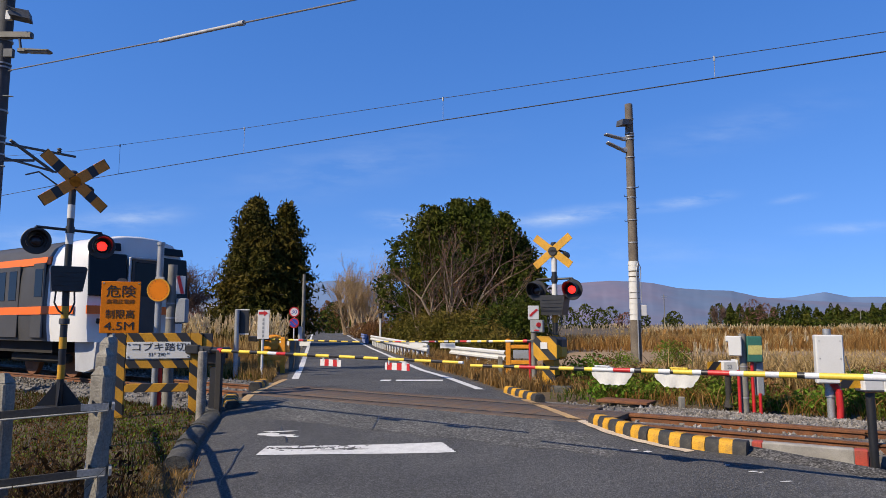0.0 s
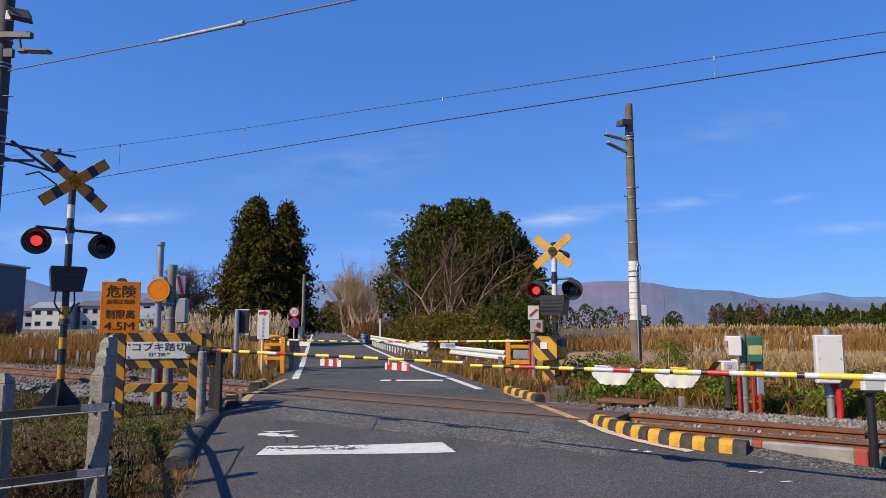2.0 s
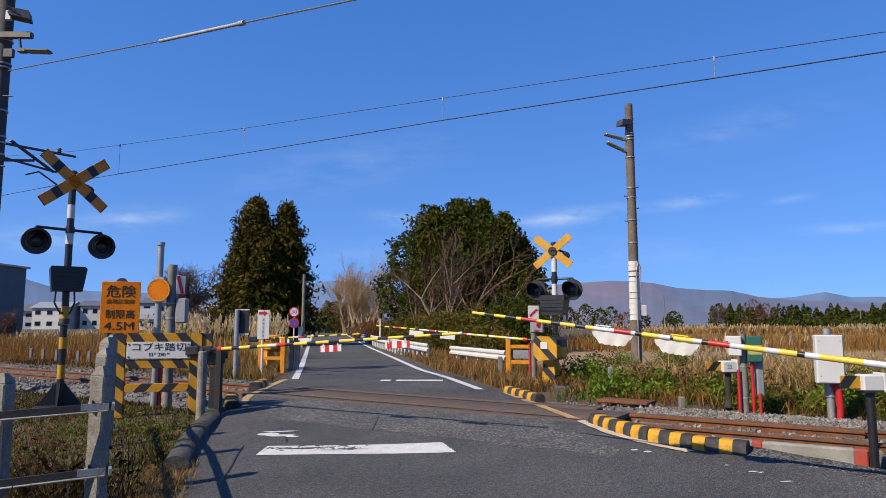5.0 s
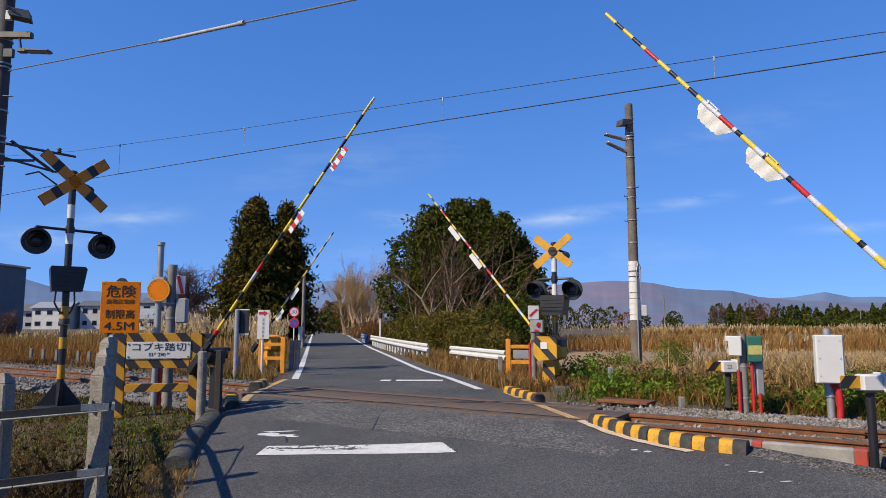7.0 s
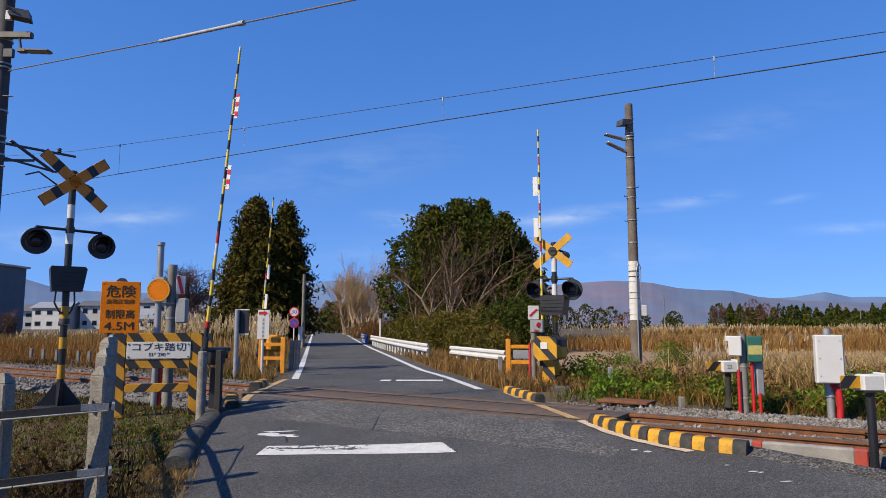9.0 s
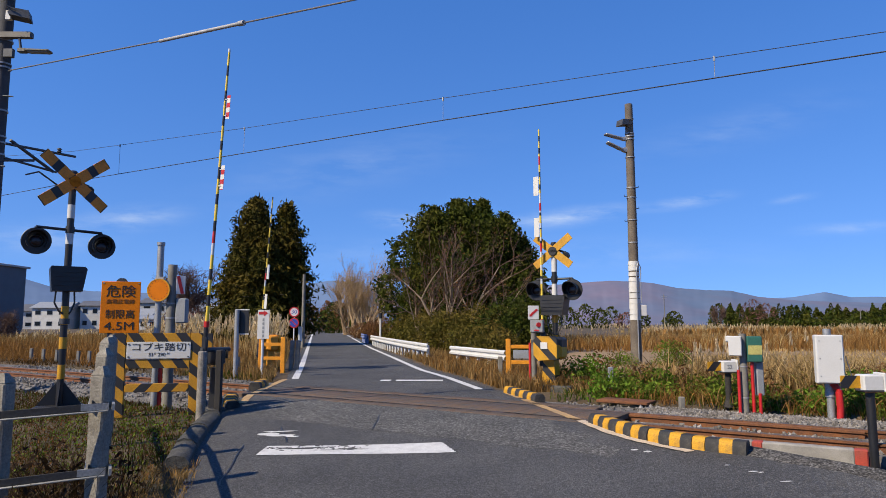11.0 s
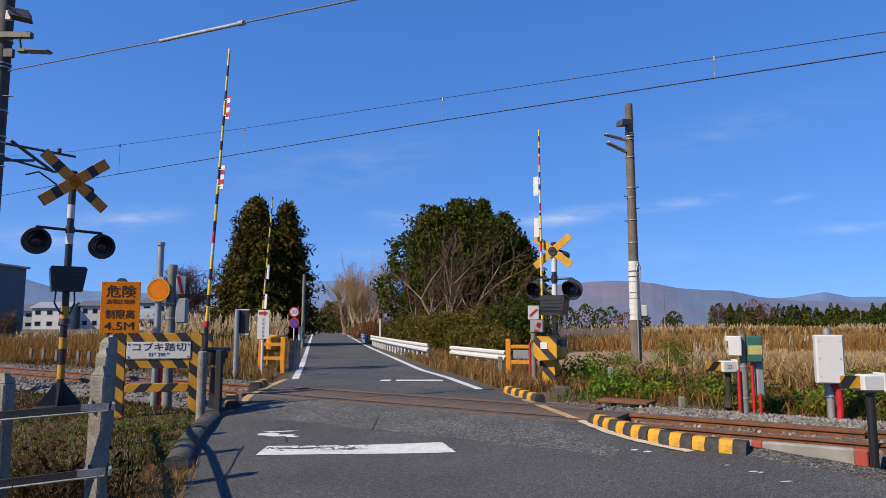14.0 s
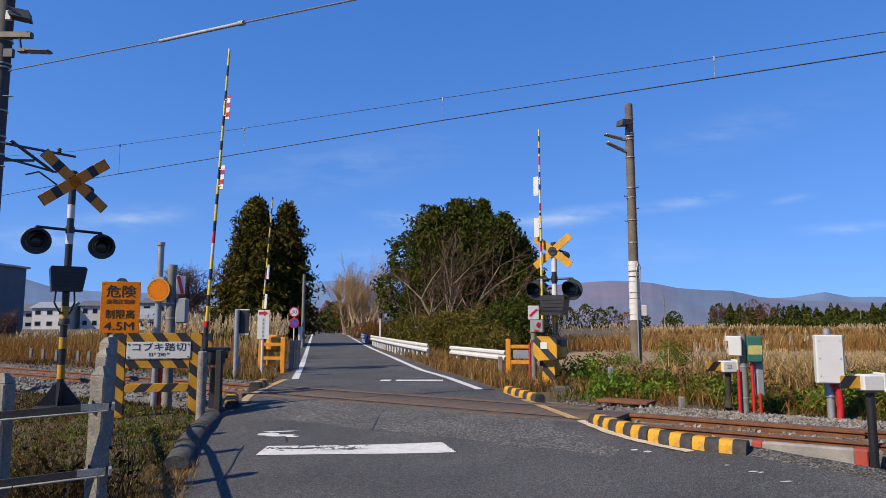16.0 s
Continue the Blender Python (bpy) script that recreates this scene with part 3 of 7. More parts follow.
# ---- kerbs and walls beside the crossing ----
def make_kerbs():
    """Black and yellow kerb stones, one by one."""
    def run(name, pts, w, h, n, label, flip=0):
        th = thing(name, pose(0, 0, 0), label, "kerb")
        th["kind"] = "structure"
        seg = []
        for (xa, ya), (xb, yb) in zip(pts, pts[1:]):
            seg.append(math.hypot(xb - xa, yb - ya))
        tot = sum(seg)

        def along(d):
            for (a, c), l in zip(zip(pts, pts[1:]), seg):
                if d <= l or (a, c) == (pts[-2], pts[-1]):
                    return a[0] + (c[0] - a[0]) * d / l, a[1] + (c[1] - a[1]) * d / l
                d -= l
        for i in range(n):
            (xa, ya), (xb, yb) = along(tot * i / n), along(tot * (i + 1) / n)
            cx, cy = (xa + xb) / 2, (ya + yb) / 2
            L = math.hypot(xb - xa, yb - ya) + 0.004
            b = Build().prism([(-w / 2, -0.1), (w / 2, -0.1), (w / 2, h * 0.55), (w * 0.36, h * 0.93), (w * 0.28, h), (-w * 0.28, h), (-w * 0.36, h * 0.93), (-w / 2, h * 0.5)], -L / 2, L / 2, "x")
            part("kerb_stone", b, KERB_Y if (i + flip) % 2 else KERB_K, th, at=pose(cx, cy, road_z(cx, cy), 0, 0, math.degrees(math.atan2(yb - ya, xb - xa))))
    run("kerb", [(2.12, 9.55), (2.25, 9.0), (2.55, 8.35), (2.95, 7.85), (3.35, 7.55)], 0.20, 0.135, 17, "black and yellow painted concrete kerb")
    run("kerb", [(1.32, 13.75), (1.62, 12.55), (1.72, 12.1)], 0.2, 0.13, 8, "black and yellow painted concrete kerb at the far corner", 1)
    run("kerb", [(-3.95, 12.75), (-3.75, 12.0), (-3.62, 11.75)], 0.24, 0.12, 7, "short black and yellow painted kerb")
    run("kerb", [(-4.12, 15.6), (-4.02, 14.5)], 0.24, 0.13, 4, "short yellow painted kerb at the far corner", 1)
    # dark rounded kerb along the grass verge
    pts = [(-2.15, 5.2), (-2.76, 7.5), (-3.04, 8.5), (-3.32, 9.7), (-3.55, 10.9), (-3.62, 11.2)]
    th = tagged(thing("verge_kerb", pose(0, 0, 0), "dark mossy concrete kerb along the grass", "kerb"), kind="structure")
    for (xa, ya), (xb, yb) in zip(pts[1:], pts[2:]):
        L = math.hypot(xb - xa, yb - ya) - 0.012
        b = Build().prism([(-0.15, -0.15), (0.13, -0.15), (0.115, 0.07), (0.06, 0.125), (-0.04, 0.14), (-0.12, 0.115), (-0.15, 0.05)], -L / 2, L / 2, "x")
        cx, cy = (xa + xb) / 2 - 0.13, (ya + yb) / 2
        part("kerb_stone", b, CONC_D, th, at=pose(cx, cy, road_z(cx, cy), 0, 0, math.degrees(math.atan2(yb - ya, xb - xa))) @ pose(0, 0, 0, 0, 0, 180))
    # low concrete wing wall between the road and the ballast
    a = Vector((3.20, 8.72, 0))
    d = Vector((4.78, 7.78, 0)) - a
    rz = math.degrees(math.atan2(d.y, d.x))
    th = tagged(thing("wing_wall", pose(a.x, a.y, -0.03, 0, 0, rz), "low pale concrete wall with red painted ends", "wall"), kind="structure")
    b = Build().box((0.56, 0.16, 0.55), (0.40, -0.08, -0.275), bevel=0.012)
    b.box((0.94, 0.16, 0.55), (1.26, -0.08, -0.275), bevel=0.012)
    part("wall_block", b, CONC_L, th)
    part("red_end", Build().box((0.115, 0.166, 0.55), (0.735, -0.08, -0.273), bevel=0.012), RED_F, th, "faded red painted band")
    part("red_end", Build().box((0.13, 0.166, 0.55), (1.795, -0.08, -0.273), bevel=0.012), RED_F, th, "faded red painted band")
    # asphalt bank at the road's edge
    b = Build()
    vs = []
    line = [(3.38, 7.74), (3.6, 7.46), (3.75, 7.28), (3.92, 7.08), (4.1, 6.86), (4.22, 6.66), (4.35, 6.45), (4.55, 6.0), (4.75, 5.6), (5.45, 4.4), (6.3, 3)]
    for i, (x, y) in enumerate(line):
        for k, (dx, h) in enumerate(((-0.32, -0.02), (-0.16, 0.015), (0.0, 0.04), (0.10, 0.01), (0.22, -0.4))):
            px, py = x + dx * 0.75 + 0.02 * noise.noise((i, k, 7)), y + dx * 0.66
            vs.append((px, py, road_z(px, py) + h + (0.018 * noise.noise((i * 3.1, k * 3.3, 1)) if 0 < k < 4 else 0)))
    b.add(vs, [(j * 5 + i, j * 5 + i + 1, j * 5 + 6 + i, j * 5 + 5 + i) for j in range(len(line) - 1) for i in range(4)])
    whole("asphalt_bank", b, BANK, "rough dark asphalt bank at the road edge", "road edge", kind="structure")


def make_field():
    """Tilled tan field beyond the weeds, with shallow furrows."""
    b = Build()
    ss, ns = list(np.arange(-20, 60, 1.4)), list(np.arange(5.3, 34, 0.45))
    vs = []
    for s in ss:
        for k, n in enumerate(ns):
            p = on_track(s, n)
            vs.append((p.x, p.y, ground_z(p.x, p.y) + (0.03 + 0.03 * (k % 2) if 0 < k < len(ns) - 1 else -0.1)))
    w = len(ns)
    fs = [(j * w + i, j * w + i + 1, (j + 1) * w + i + 1, (j + 1) * w + i) for j in range(len(ss) - 1) for i in range(w - 1)]
    b.add(vs, [f for f in fs if all(vs[i][0] > lerp_line(ROAD_R, vs[i][1]) + 2.6 for i in f)])
    whole("field", b, mat("tan_field_soil", (0.34, 0.235, 0.125), 0.95, 0, 0.35, 0.5, 0.6, (0.25, 0.16, 0.08), 7.0), "tan stubble field beyond the track", "field", kind="structure")


make_ground()
make_field()
make_road()
make_track()
make_kerbs()


# ---- crossing barriers ----
ARM_Y = mat("lemon_arm_paint", (0.92, 0.66, 0.07), 0.5, 0, 0.15, 5.0, 0.05)
ARM_W = mat("pale_arm_paint", (0.72, 0.74, 0.76), 0.45, 0, 0.12, 5.0, 0.05)
ARM_COLS = [ARM_Y, BLACK, RED, ARM_W]
FLAG_M = stripe_mat("red_white_plate", (0.62, 0.02, 0.02), (0.72, 0.72, 0.70), (1, 0, 0), 0.166, 0.5, 0.1)


def make_barrier(name, m, length, bands, flags, side, box_mat, label, k=1.0, mx=0.0):
    """A barrier machine on a concrete foot, with an arm along local x that swings about local y."""
    th = thing(name, m, label, "barrier", "barriers of the level crossing")
    h = m.translation.z - ground_z(m.translation.x, m.translation.y)
    part("foundation", Build().box((0.75 * k, 0.6 * k, 0.5), (-0.12 + mx, 0.28 * side, -h - 0.12), bevel=0.03), CONC_D, th, "mossy concrete block")
    part("column", Build().prism([(-0.16 * k + mx, -h + 0.1), (0.16 * k + mx, -h + 0.1), (0.12 * k + mx, -0.3), (-0.12 * k + mx, -0.3)], 0.18 * side, (0.18 + 0.26 * k) * side, "y"), [box_mat], th)
    part("machine_box", Build().box((0.60 * k, 0.36 * k, 0.46 * k), (-0.02 + mx, (0.14 + 0.18 * k) * side, -0.13), bevel=0.05 * k), box_mat, th)
    if k >= 1:
        part("hood", Build().prism([(u + mx, w) for u, w in ((-0.27, -0.36), (0.20, -0.40), (0.27, -0.30), (0.27, 0.04), (0.18, 0.12), (-0.20, 0.12), (-0.27, 0.06))], 0.50 * side, 0.60 * side, "y"), box_mat, th)
    b = Build().tube((0, 0.5 * side, 0), (0, -0.06 * side, 0), 0.04)
    part("shaft", b, STEEL_D, th, "dark steel shaft")
    part("warning_plate", Build().box((0.16, 0.012, 0.14), (0.02 + mx, (0.606 if k >= 1 else 0.40) * side, -0.08), bevel=0.003), WHITE if k >= 1 else box_mat, th, "small plate")
    arm = Build()
    arm.m = 1
    arm.box((0.34, 0.06, 0.12), (0.05, 0, 0), bevel=0.015)
    arm.box((0.42, 0.09, 0.16), (-0.34, 0, 0), bevel=0.02)
    arm.tube((0.16, 0, 0), (0.48, 0, 0), 0.036, 0.036, 10)
    x = 0.48
    taper = lambda q: 0.031 - 0.013 * q / length
    arm.m = 2
    arm.tube((x - 0.10, 0, 0), (x, 0, 0), 0.045, 0.045, 10)
    i, rest = 0, []
    while x < length - 0.01:
        c, w = bands[i % len(bands)]
        x1 = min(x + w, length)
        rest.append((c, x, x1))
        x, i = x1, i + 1
    arm_ob = part("arm", arm, ARM_COLS, th, "banded barrier arm")
    for c, xa, xb in rest:
        part("band", Build().tube((xa, 0, 0), (xb, 0, 0), taper(xa), taper(xb), 10), ARM_COLS[c], arm_ob)
    for fx, kind in flags:
        if kind == "red":
            part("flag", Build().box((0.415, 0.006, 0.095), (fx, 0, -0.095), bevel=0.002), FLAG_M, arm_ob, "red and white striped plate")
            for q in (-0.14, 0.14):
                part("flag_clip", Build().box((0.02, 0.02, 0.07), (fx + q, 0, -0.04), bevel=0.003), WHITE, arm_ob)
        elif kind == "white":
            part("flag", Build().box((0.44, 0.006, 0.125), (fx, 0, -0.10), bevel=0.002), WHITE, arm_ob, "white plate")
            for q in (-0.14, 0.14):
                part("flag_clip", Build().box((0.02, 0.02, 0.05), (fx + q, 0, -0.03), bevel=0.003), WHITE, arm_ob)
        elif kind == "clamp":
            part("clamp_bar", Build().box((0.17, 0.02, 0.014), (fx, 0, 0.034), bevel=0.004).box((0.02, 0.04, 0.03), (fx - 0.06, 0, 0.022), bevel=0.004).box((0.02, 0.04, 0.03), (fx + 0.06, 0, 0.022), bevel=0.004), ARM_W if fx > 3 else ARM_Y, arm_ob, "short clamp bar on the arm")
        else:
            f = Build()
            n = 18
            top, mid, low = [], [], []
            for q in range(n + 1):
                u = q / n
                belly = min(1.0, 5.0 * u + 0.1, 3.0 * (1 - u) + 0.35) * (0.85 + 0.15 * math.sin(math.pi * u))
                x0 = fx + 0.43 * (u - 0.5)
                top.append((x0, 0.004 * math.sin(q * 1.3), -0.022))
                mid.append((x0, 0.007 * math.sin(q * 1.1 + fx), -0.022 - 0.065 * belly))
                low.append((x0, 0.010 * math.sin(q * 0.8 + fx), -0.026 - 0.125 * belly - 0.006 * math.sin(2.3 * q)))
            f.add(top + mid + low, [(r * (n + 1) + q, r * (n + 1) + q + 1, (r + 1) * (n + 1) + q + 1, (r + 1) * (n + 1) + q) for r in range(2) for q in range(n)])
            f.add([(p[0], p[1] + 0.004, p[2]) for p in top + mid + low], [(r * (n + 1) + q, (r + 1) * (n + 1) + q, (r + 1) * (n + 1) + q + 1, r * (n + 1) + q + 1) for r in range(2) for q in range(n)])
            part("hanging_sheet", f, WHITE_S, arm_ob, "soiled white plastic sheet")
    return th, arm_ob


Y_, K_, R_, G_ = 0, 1, 2, 3
BANDS_A = [(Y_, 0.26), (K_, 0.18), (Y_, 0.26), (K_, 0.18), (Y_, 0.24), (G_, 0.2), (R_, 0.2), (K_, 0.18), (Y_, 0.28), (K_, 0.18), (Y_, 0.26), (K_, 0.2), (Y_, 0.3), (K_, 0.16), (Y_, 0.26), (K_, 0.18)]
BANDS_B = [(Y_, 0.24), (G_, 0.23), (Y_, 0.32), (G_, 0.11), (K_, 0.06), (Y_, 0.14), (G_, 0.11), (Y_, 0.18), (G_, 0.12), (R_, 0.19), (K_, 0.06), (G_, 0.08), (Y_, 0.18), (K_, 0.03), (G_, 0.11), (Y_, 0.17), (K_, 0.07), (G_, 0.04), (R_, 0.18), (G_, 0.22), (Y_, 0.09), (K_, 0.12), (Y_, 0.17), (K_, 0.11), (Y_, 0.17), (R_, 0.20), (Y_, 0.06), (K_, 0.14), (Y_, 0.15), (K_, 0.13), (Y_, 0.20)]
BOX_MAT = stripe_mat("black_yellow_diagonal", YEL, BLK, (1, 0, -1), 0.34, 0.60, 0.15)
barrier_a, arm_a = make_barrier("barrier", pose(-4.0, 11.34, 0.94, 0, 0, -34.9), 5.18, BANDS_A, [(2.92, "red"), (4.14, "red")], 1, BLACK, "raised black and yellow crossing barrier with striped plates", 0.55)
barrier_b, arm_b = make_barrier("barrier", pose(4.23, 5.03, 0.94, 0, 0, 144.0), 4.83, BANDS_B, [(2.47, "sheet"), (3.12, "sheet"), (2.45, "clamp"), (3.22, "clamp")], -1, BOX_MAT, "crossing barrier with white sheets hung on its arm")
barrier_c, arm_c = make_barrier("barrier", pose(-5.55, 20.5, 0.93, 0, 0, -38.2), 4.35, BANDS_A, [(1.15, "white"), (2.05, "white")], 1, ORANGE, "far crossing barrier with an orange machine and white plates")
barrier_d, arm_d = make_barrier("barrier", pose(2.21, 14.95, 1.0, 0, 0, 145.4), 4.82, BANDS_B, [(2.55, "white"), (3.5, "white")], 1, BOX_MAT, "crossing barrier with a black and yellow machine and white plates", 1.0, -0.34)


# ---- the train ----
def make_train():
    th = thing("train_car", pose(0, 0, 0), "white and orange electric train car with steel sides", "train")
    L = 20.0
    half = [(1.40, 0.95), (1.44, 1.3), (1.46, 1.9), (1.44, 2.6), (1.38, 3.05), (1.26, 3.30), (1.0, 3.49), (0.5, 3.60), (0.0, 3.63)]
    prof = half + [(-y, z) for y, z in reversed(half[:-1])]
    steel = mat("dull_body_steel", (0.075, 0.072, 0.07), 0.5, 0.0, 0.15, 3.0, 0.03, spec=0.25)
    # one near-black colour for the underfloor boxes and bogies
    under = mat("dark_underframe", (0.022, 0.018, 0.015), 0.9, 0, 0.4, 4.0, 0.2)
    roofm = mat("train_roof", (0.42, 0.43, 0.45), 0.7, 0, 0.25, 1.0, 0.1)
    body_w = mat("train_white", (0.80, 0.80, 0.79), 0.3, 0, 0.06, 2.0, 0.0)
    tr_or = mat("train_orange", (1.0, 0.17, 0.006), 0.6, 0, 0.08, 2.0, 0.0)
    part("body", Build().prism(prof, 1.75, L, "x"), steel, th, "stainless steel car body")
    # rounded white nose in rings
    b = Build()
    rings = [(1.76, 1.005, 0.0), (0.75, 1.0, 0.0), (0.36, 0.985, 0.0), (0.14, 0.955, 0.01), (0.03, 0.90, 0.03), (0.0, 0.82, 0.06)]
    vs = []
    for x, k, dz in rings:
        vs += [(x + 0.16 * (abs(y) / 1.46) ** 3 * (1 if x < 0.7 else 0) + 0.12 * max(0, (z - 2.0) / 1.6) ** 2 * (1 if x < 1 else 0), y * k, z - dz * max(0, (z - 1) / 2.6)) for y, z in prof]
    w = len(prof)
    b.add(vs, [(j * w + i, j * w + (i + 1) % w, (j + 1) * w + (i + 1) % w, (j + 1) * w + i) for j in range(len(rings) - 1) for i in range(w)] + [tuple((len(rings) - 1) * w + i for i in range(w))])
    part("nose", b, body_w, th, "glossy white front end")
    part("roof", Build().prism([(1.0, 3.50), (0.5, 3.612), (0, 3.642), (-0.5, 3.612), (-1.0, 3.50), (0, 3.45)], 1.9, L, "x"), roofm, th, "pale grey roof")
    for sgn in (-1, 1):
        part("upper_stripe", Build().box((L - 1.8, 0.02, 0.20), ((L + 1.8) / 2, sgn * 1.405, 2.98), rot=(sgn * 8, 0, 0)), tr_or, th, "orange stripe under the roof")
        part("waist_stripe", Build().box((L - 0.5, 0.02, 0.20), ((L + 0.5) / 2, sgn * 1.468, 1.72)), tr_or, th, "orange waist stripe")
        part("window_band", Build().box((L - 3.4, 0.02, 0.80), ((L + 4.4) / 2 - 0.5, sgn * 1.452, 2.35), rot=(sgn * 1.5, 0, 0), bevel=0.008), GLASS_D, th, "dark side windows")
        part("cab_door", Build().box((0.62, 0.03, 1.9), (2.25, sgn * 1.45, 1.98), bevel=0.01), steel, th, "steel cab door")
        part("cab_door_window", Build().box((0.40, 0.03, 0.72), (2.25, sgn * 1.462, 2.42), bevel=0.01), GLASS_D, th, "dark door window")
        for dx in (3.9, 8.6, 13.3, 18.0):
            part("passenger_door", Build().box((1.3, 0.03, 1.86), (dx, sgn * 1.462, 1.96), bevel=0.01), steel, th, "sliding steel door")
            for e in (-0.31, 0.31):
                part("door_window", Build().box((0.42, 0.03, 0.78), (dx + e, sgn * 1.474, 2.38), bevel=0.01), GLASS_D, th, "dark door window")
    # front: windscreens, gangway door, stripes, skirt
    for y0, y1 in ((0.44, 1.36), (-1.36, -0.44)):
        part("windscreen", Build().box((0.06, y1 - y0, 1.06), (0.075, (y0 + y1) / 2, 2.58), rot=(0, 5, 8 if y0 < 0 else -8), bevel=0.022), GLASS_D, th, "dark windscreen")
        part("front_stripe", Build().box((0.05, y1 - y0 + 0.05, 0.20), (0.03, (y0 + y1) / 2, 1.72), rot=(0, 0, 6 if y0 < 0 else -6)), tr_or, th, "orange front stripe")
        part("destination_window", Build().box((0.05, 0.6, 0.2), (0.12, (y0 + y1) / 2, 3.28), rot=(0, 16, 6 if y0 < 0 else -6), bevel=0.01), GLASS_D, th, "dark destination display")
        part("lamp_cluster", Build().box((0.06, 0.34, 0.13), (0.0, (y0 + y1) / 2 + 0.1 * (1 if y0 > 0 else -1), 1.45), bevel=0.02), GLASS_D, th, "dark lamp cluster")
        part("handrail", Build().path([(-0.06, y0 if y0 > 0 else y1, 1.15), (-0.08, y0 if y0 > 0 else y1, 3.0), (0.02, (y0 if y0 > 0 else y1) * 0.9, 3.05)], 0.022), WHITE, th, "white handrail")
    part("gangway_door", Build().box((0.06, 0.74, 1.98), (-0.02, 0, 2.05), bevel=0.03), steel, th, "steel gangway door")
    part("gangway_window", Build().box((0.03, 0.56, 0.85), (-0.05, 0, 2.50), bevel=0.02), GLASS_D, th, "dark gangway window")
    part("gangway_frame", Build().path([(-0.04, -0.42, 1.05), (-0.06, -0.42, 3.02), (-0.06, 0.42, 3.02), (-0.04, 0.42, 1.05)], 0.035, 8), STEEL, th, "steel gangway frame")
    part("skirt", Build().prism([(0.02, 0.95), (0.10, 0.32), (0.5, 0.22), (0.9, 0.24), (1.0, 0.95)], -1.12, 1.12, "y"), mat("skirt_grey", (0.5, 0.51, 0.53), 0.5, 0, 0.15, 3.0, 0.05), th, "pale grey snow plough skirt")
    part("coupler", Build().box((0.5, 0.3, 0.3), (-0.1, 0, 0.72), bevel=0.04).tube((-0.1, 0.25, 0.9), (0.3, 0.25, 0.5), 0.04), STEEL_D, th, "dark coupler with hoses")
    part("underframe", Build().box((L - 2.4, 2.3, 0.35), (L / 2 + 0.8, 0, 0.82)).box((5, 2.2, 0.5), (10, 0, 0.55), bevel=0.05), under, th, "dark underfloor boxes")
    for bx in (3.1, 16.9):
        bg = part("bogie", Build().box((3.0, 0.16, 0.24), (bx, 0.88, 0.5), bevel=0.05).box((3.0, 0.16, 0.24), (bx, -0.88, 0.5), bevel=0.05).box((0.5, 1.9, 0.3), (bx, 0, 0.55), bevel=0.04), under, th, "dark bogie frame")
        for e in (-1.05, 1.05):
            part("wheelset", Build().tube((bx + e, 0.60, 0.43), (bx + e, 0.48, 0.43), 0.43, seg=20).tube((bx + e, -0.60, 0.43), (bx + e, -0.48, 0.43), 0.43, seg=20).tube((bx + e, -0.6, 0.43), (bx + e, 0.6, 0.43), 0.08), RUST, bg, "rusty wheelset")
    second = copy_thing(th, pose(0, 0, 0))
    second["label"] = "second white and orange electric train car"
    return th, second


train_car, train_car_two = make_train()


# ---- warning signals ----
SIGN_O = mat("aged_orange_sign", (0.86, 0.225, 0.003), 0.7, 0, 0.15, 4.0, 0.05, spec=0.2)


def make_lamp(parent, at):
    lamp = part("lamp", Build().lathe([(0.0, 0.14), (0.10, 0.14), (0.14, 0.09), (0.15, 0.0), (0.0, 0.0)], rot=(90, 0, 0), at=(0, 0.14, 0)), BLACK, parent, "black round warning lamp", at=at)
    part("backplate", Build().lathe([(0.12, 0.0), (0.225, 0.0), (0.235, -0.012), (0.225, -0.02), (0.12, -0.02)], rot=(90, 0, 0), at=(0, 0.02, 0), seg=28), BLACK, lamp)
    hood = Build()
    n = 22
    for r0, r1 in ((0.158, 0.165),):
        a = [math.radians(-40 + 260 * i / n) for i in range(n + 1)]
        vs = [(r * math.cos(t), y * (0.55 + 0.45 * max(0, math.sin(t))), r * math.sin(t)) for t in a for r, y in ((r1, 0.02), (r1 + 0.005, -0.30), (r0, -0.30), (r0 - 0.004, 0.02))]
        hood.add(vs, [(i * 4 + k, i * 4 + (k + 1) % 4, i * 4 + 4 + (k + 1) % 4, i * 4 + 4 + k) for i in range(n) for k in range(4)])
    part("hood", hood, BLACK, lamp, "black lamp hood")
    # added disc with a glowing and a dark face, stands in for switching
    turn = Build()
    turn.lathe([(0.0, 0.012), (0.05, 0.010), (0.088, 0.0), (0.0, 0.0)], rot=(90, 0, 0), at=(0, -0.006, 0))
    turn.m = 1
    turn.lathe([(0.0, 0.012), (0.05, 0.010), (0.088, 0.0), (0.0, 0.0)], rot=(-90, 0, 0), at=(0, 0.006, 0))
    return part("blink_disc", turn, [LENS_ON, LENS_OFF], lamp, "red disc, glowing on one face, turned to blink")


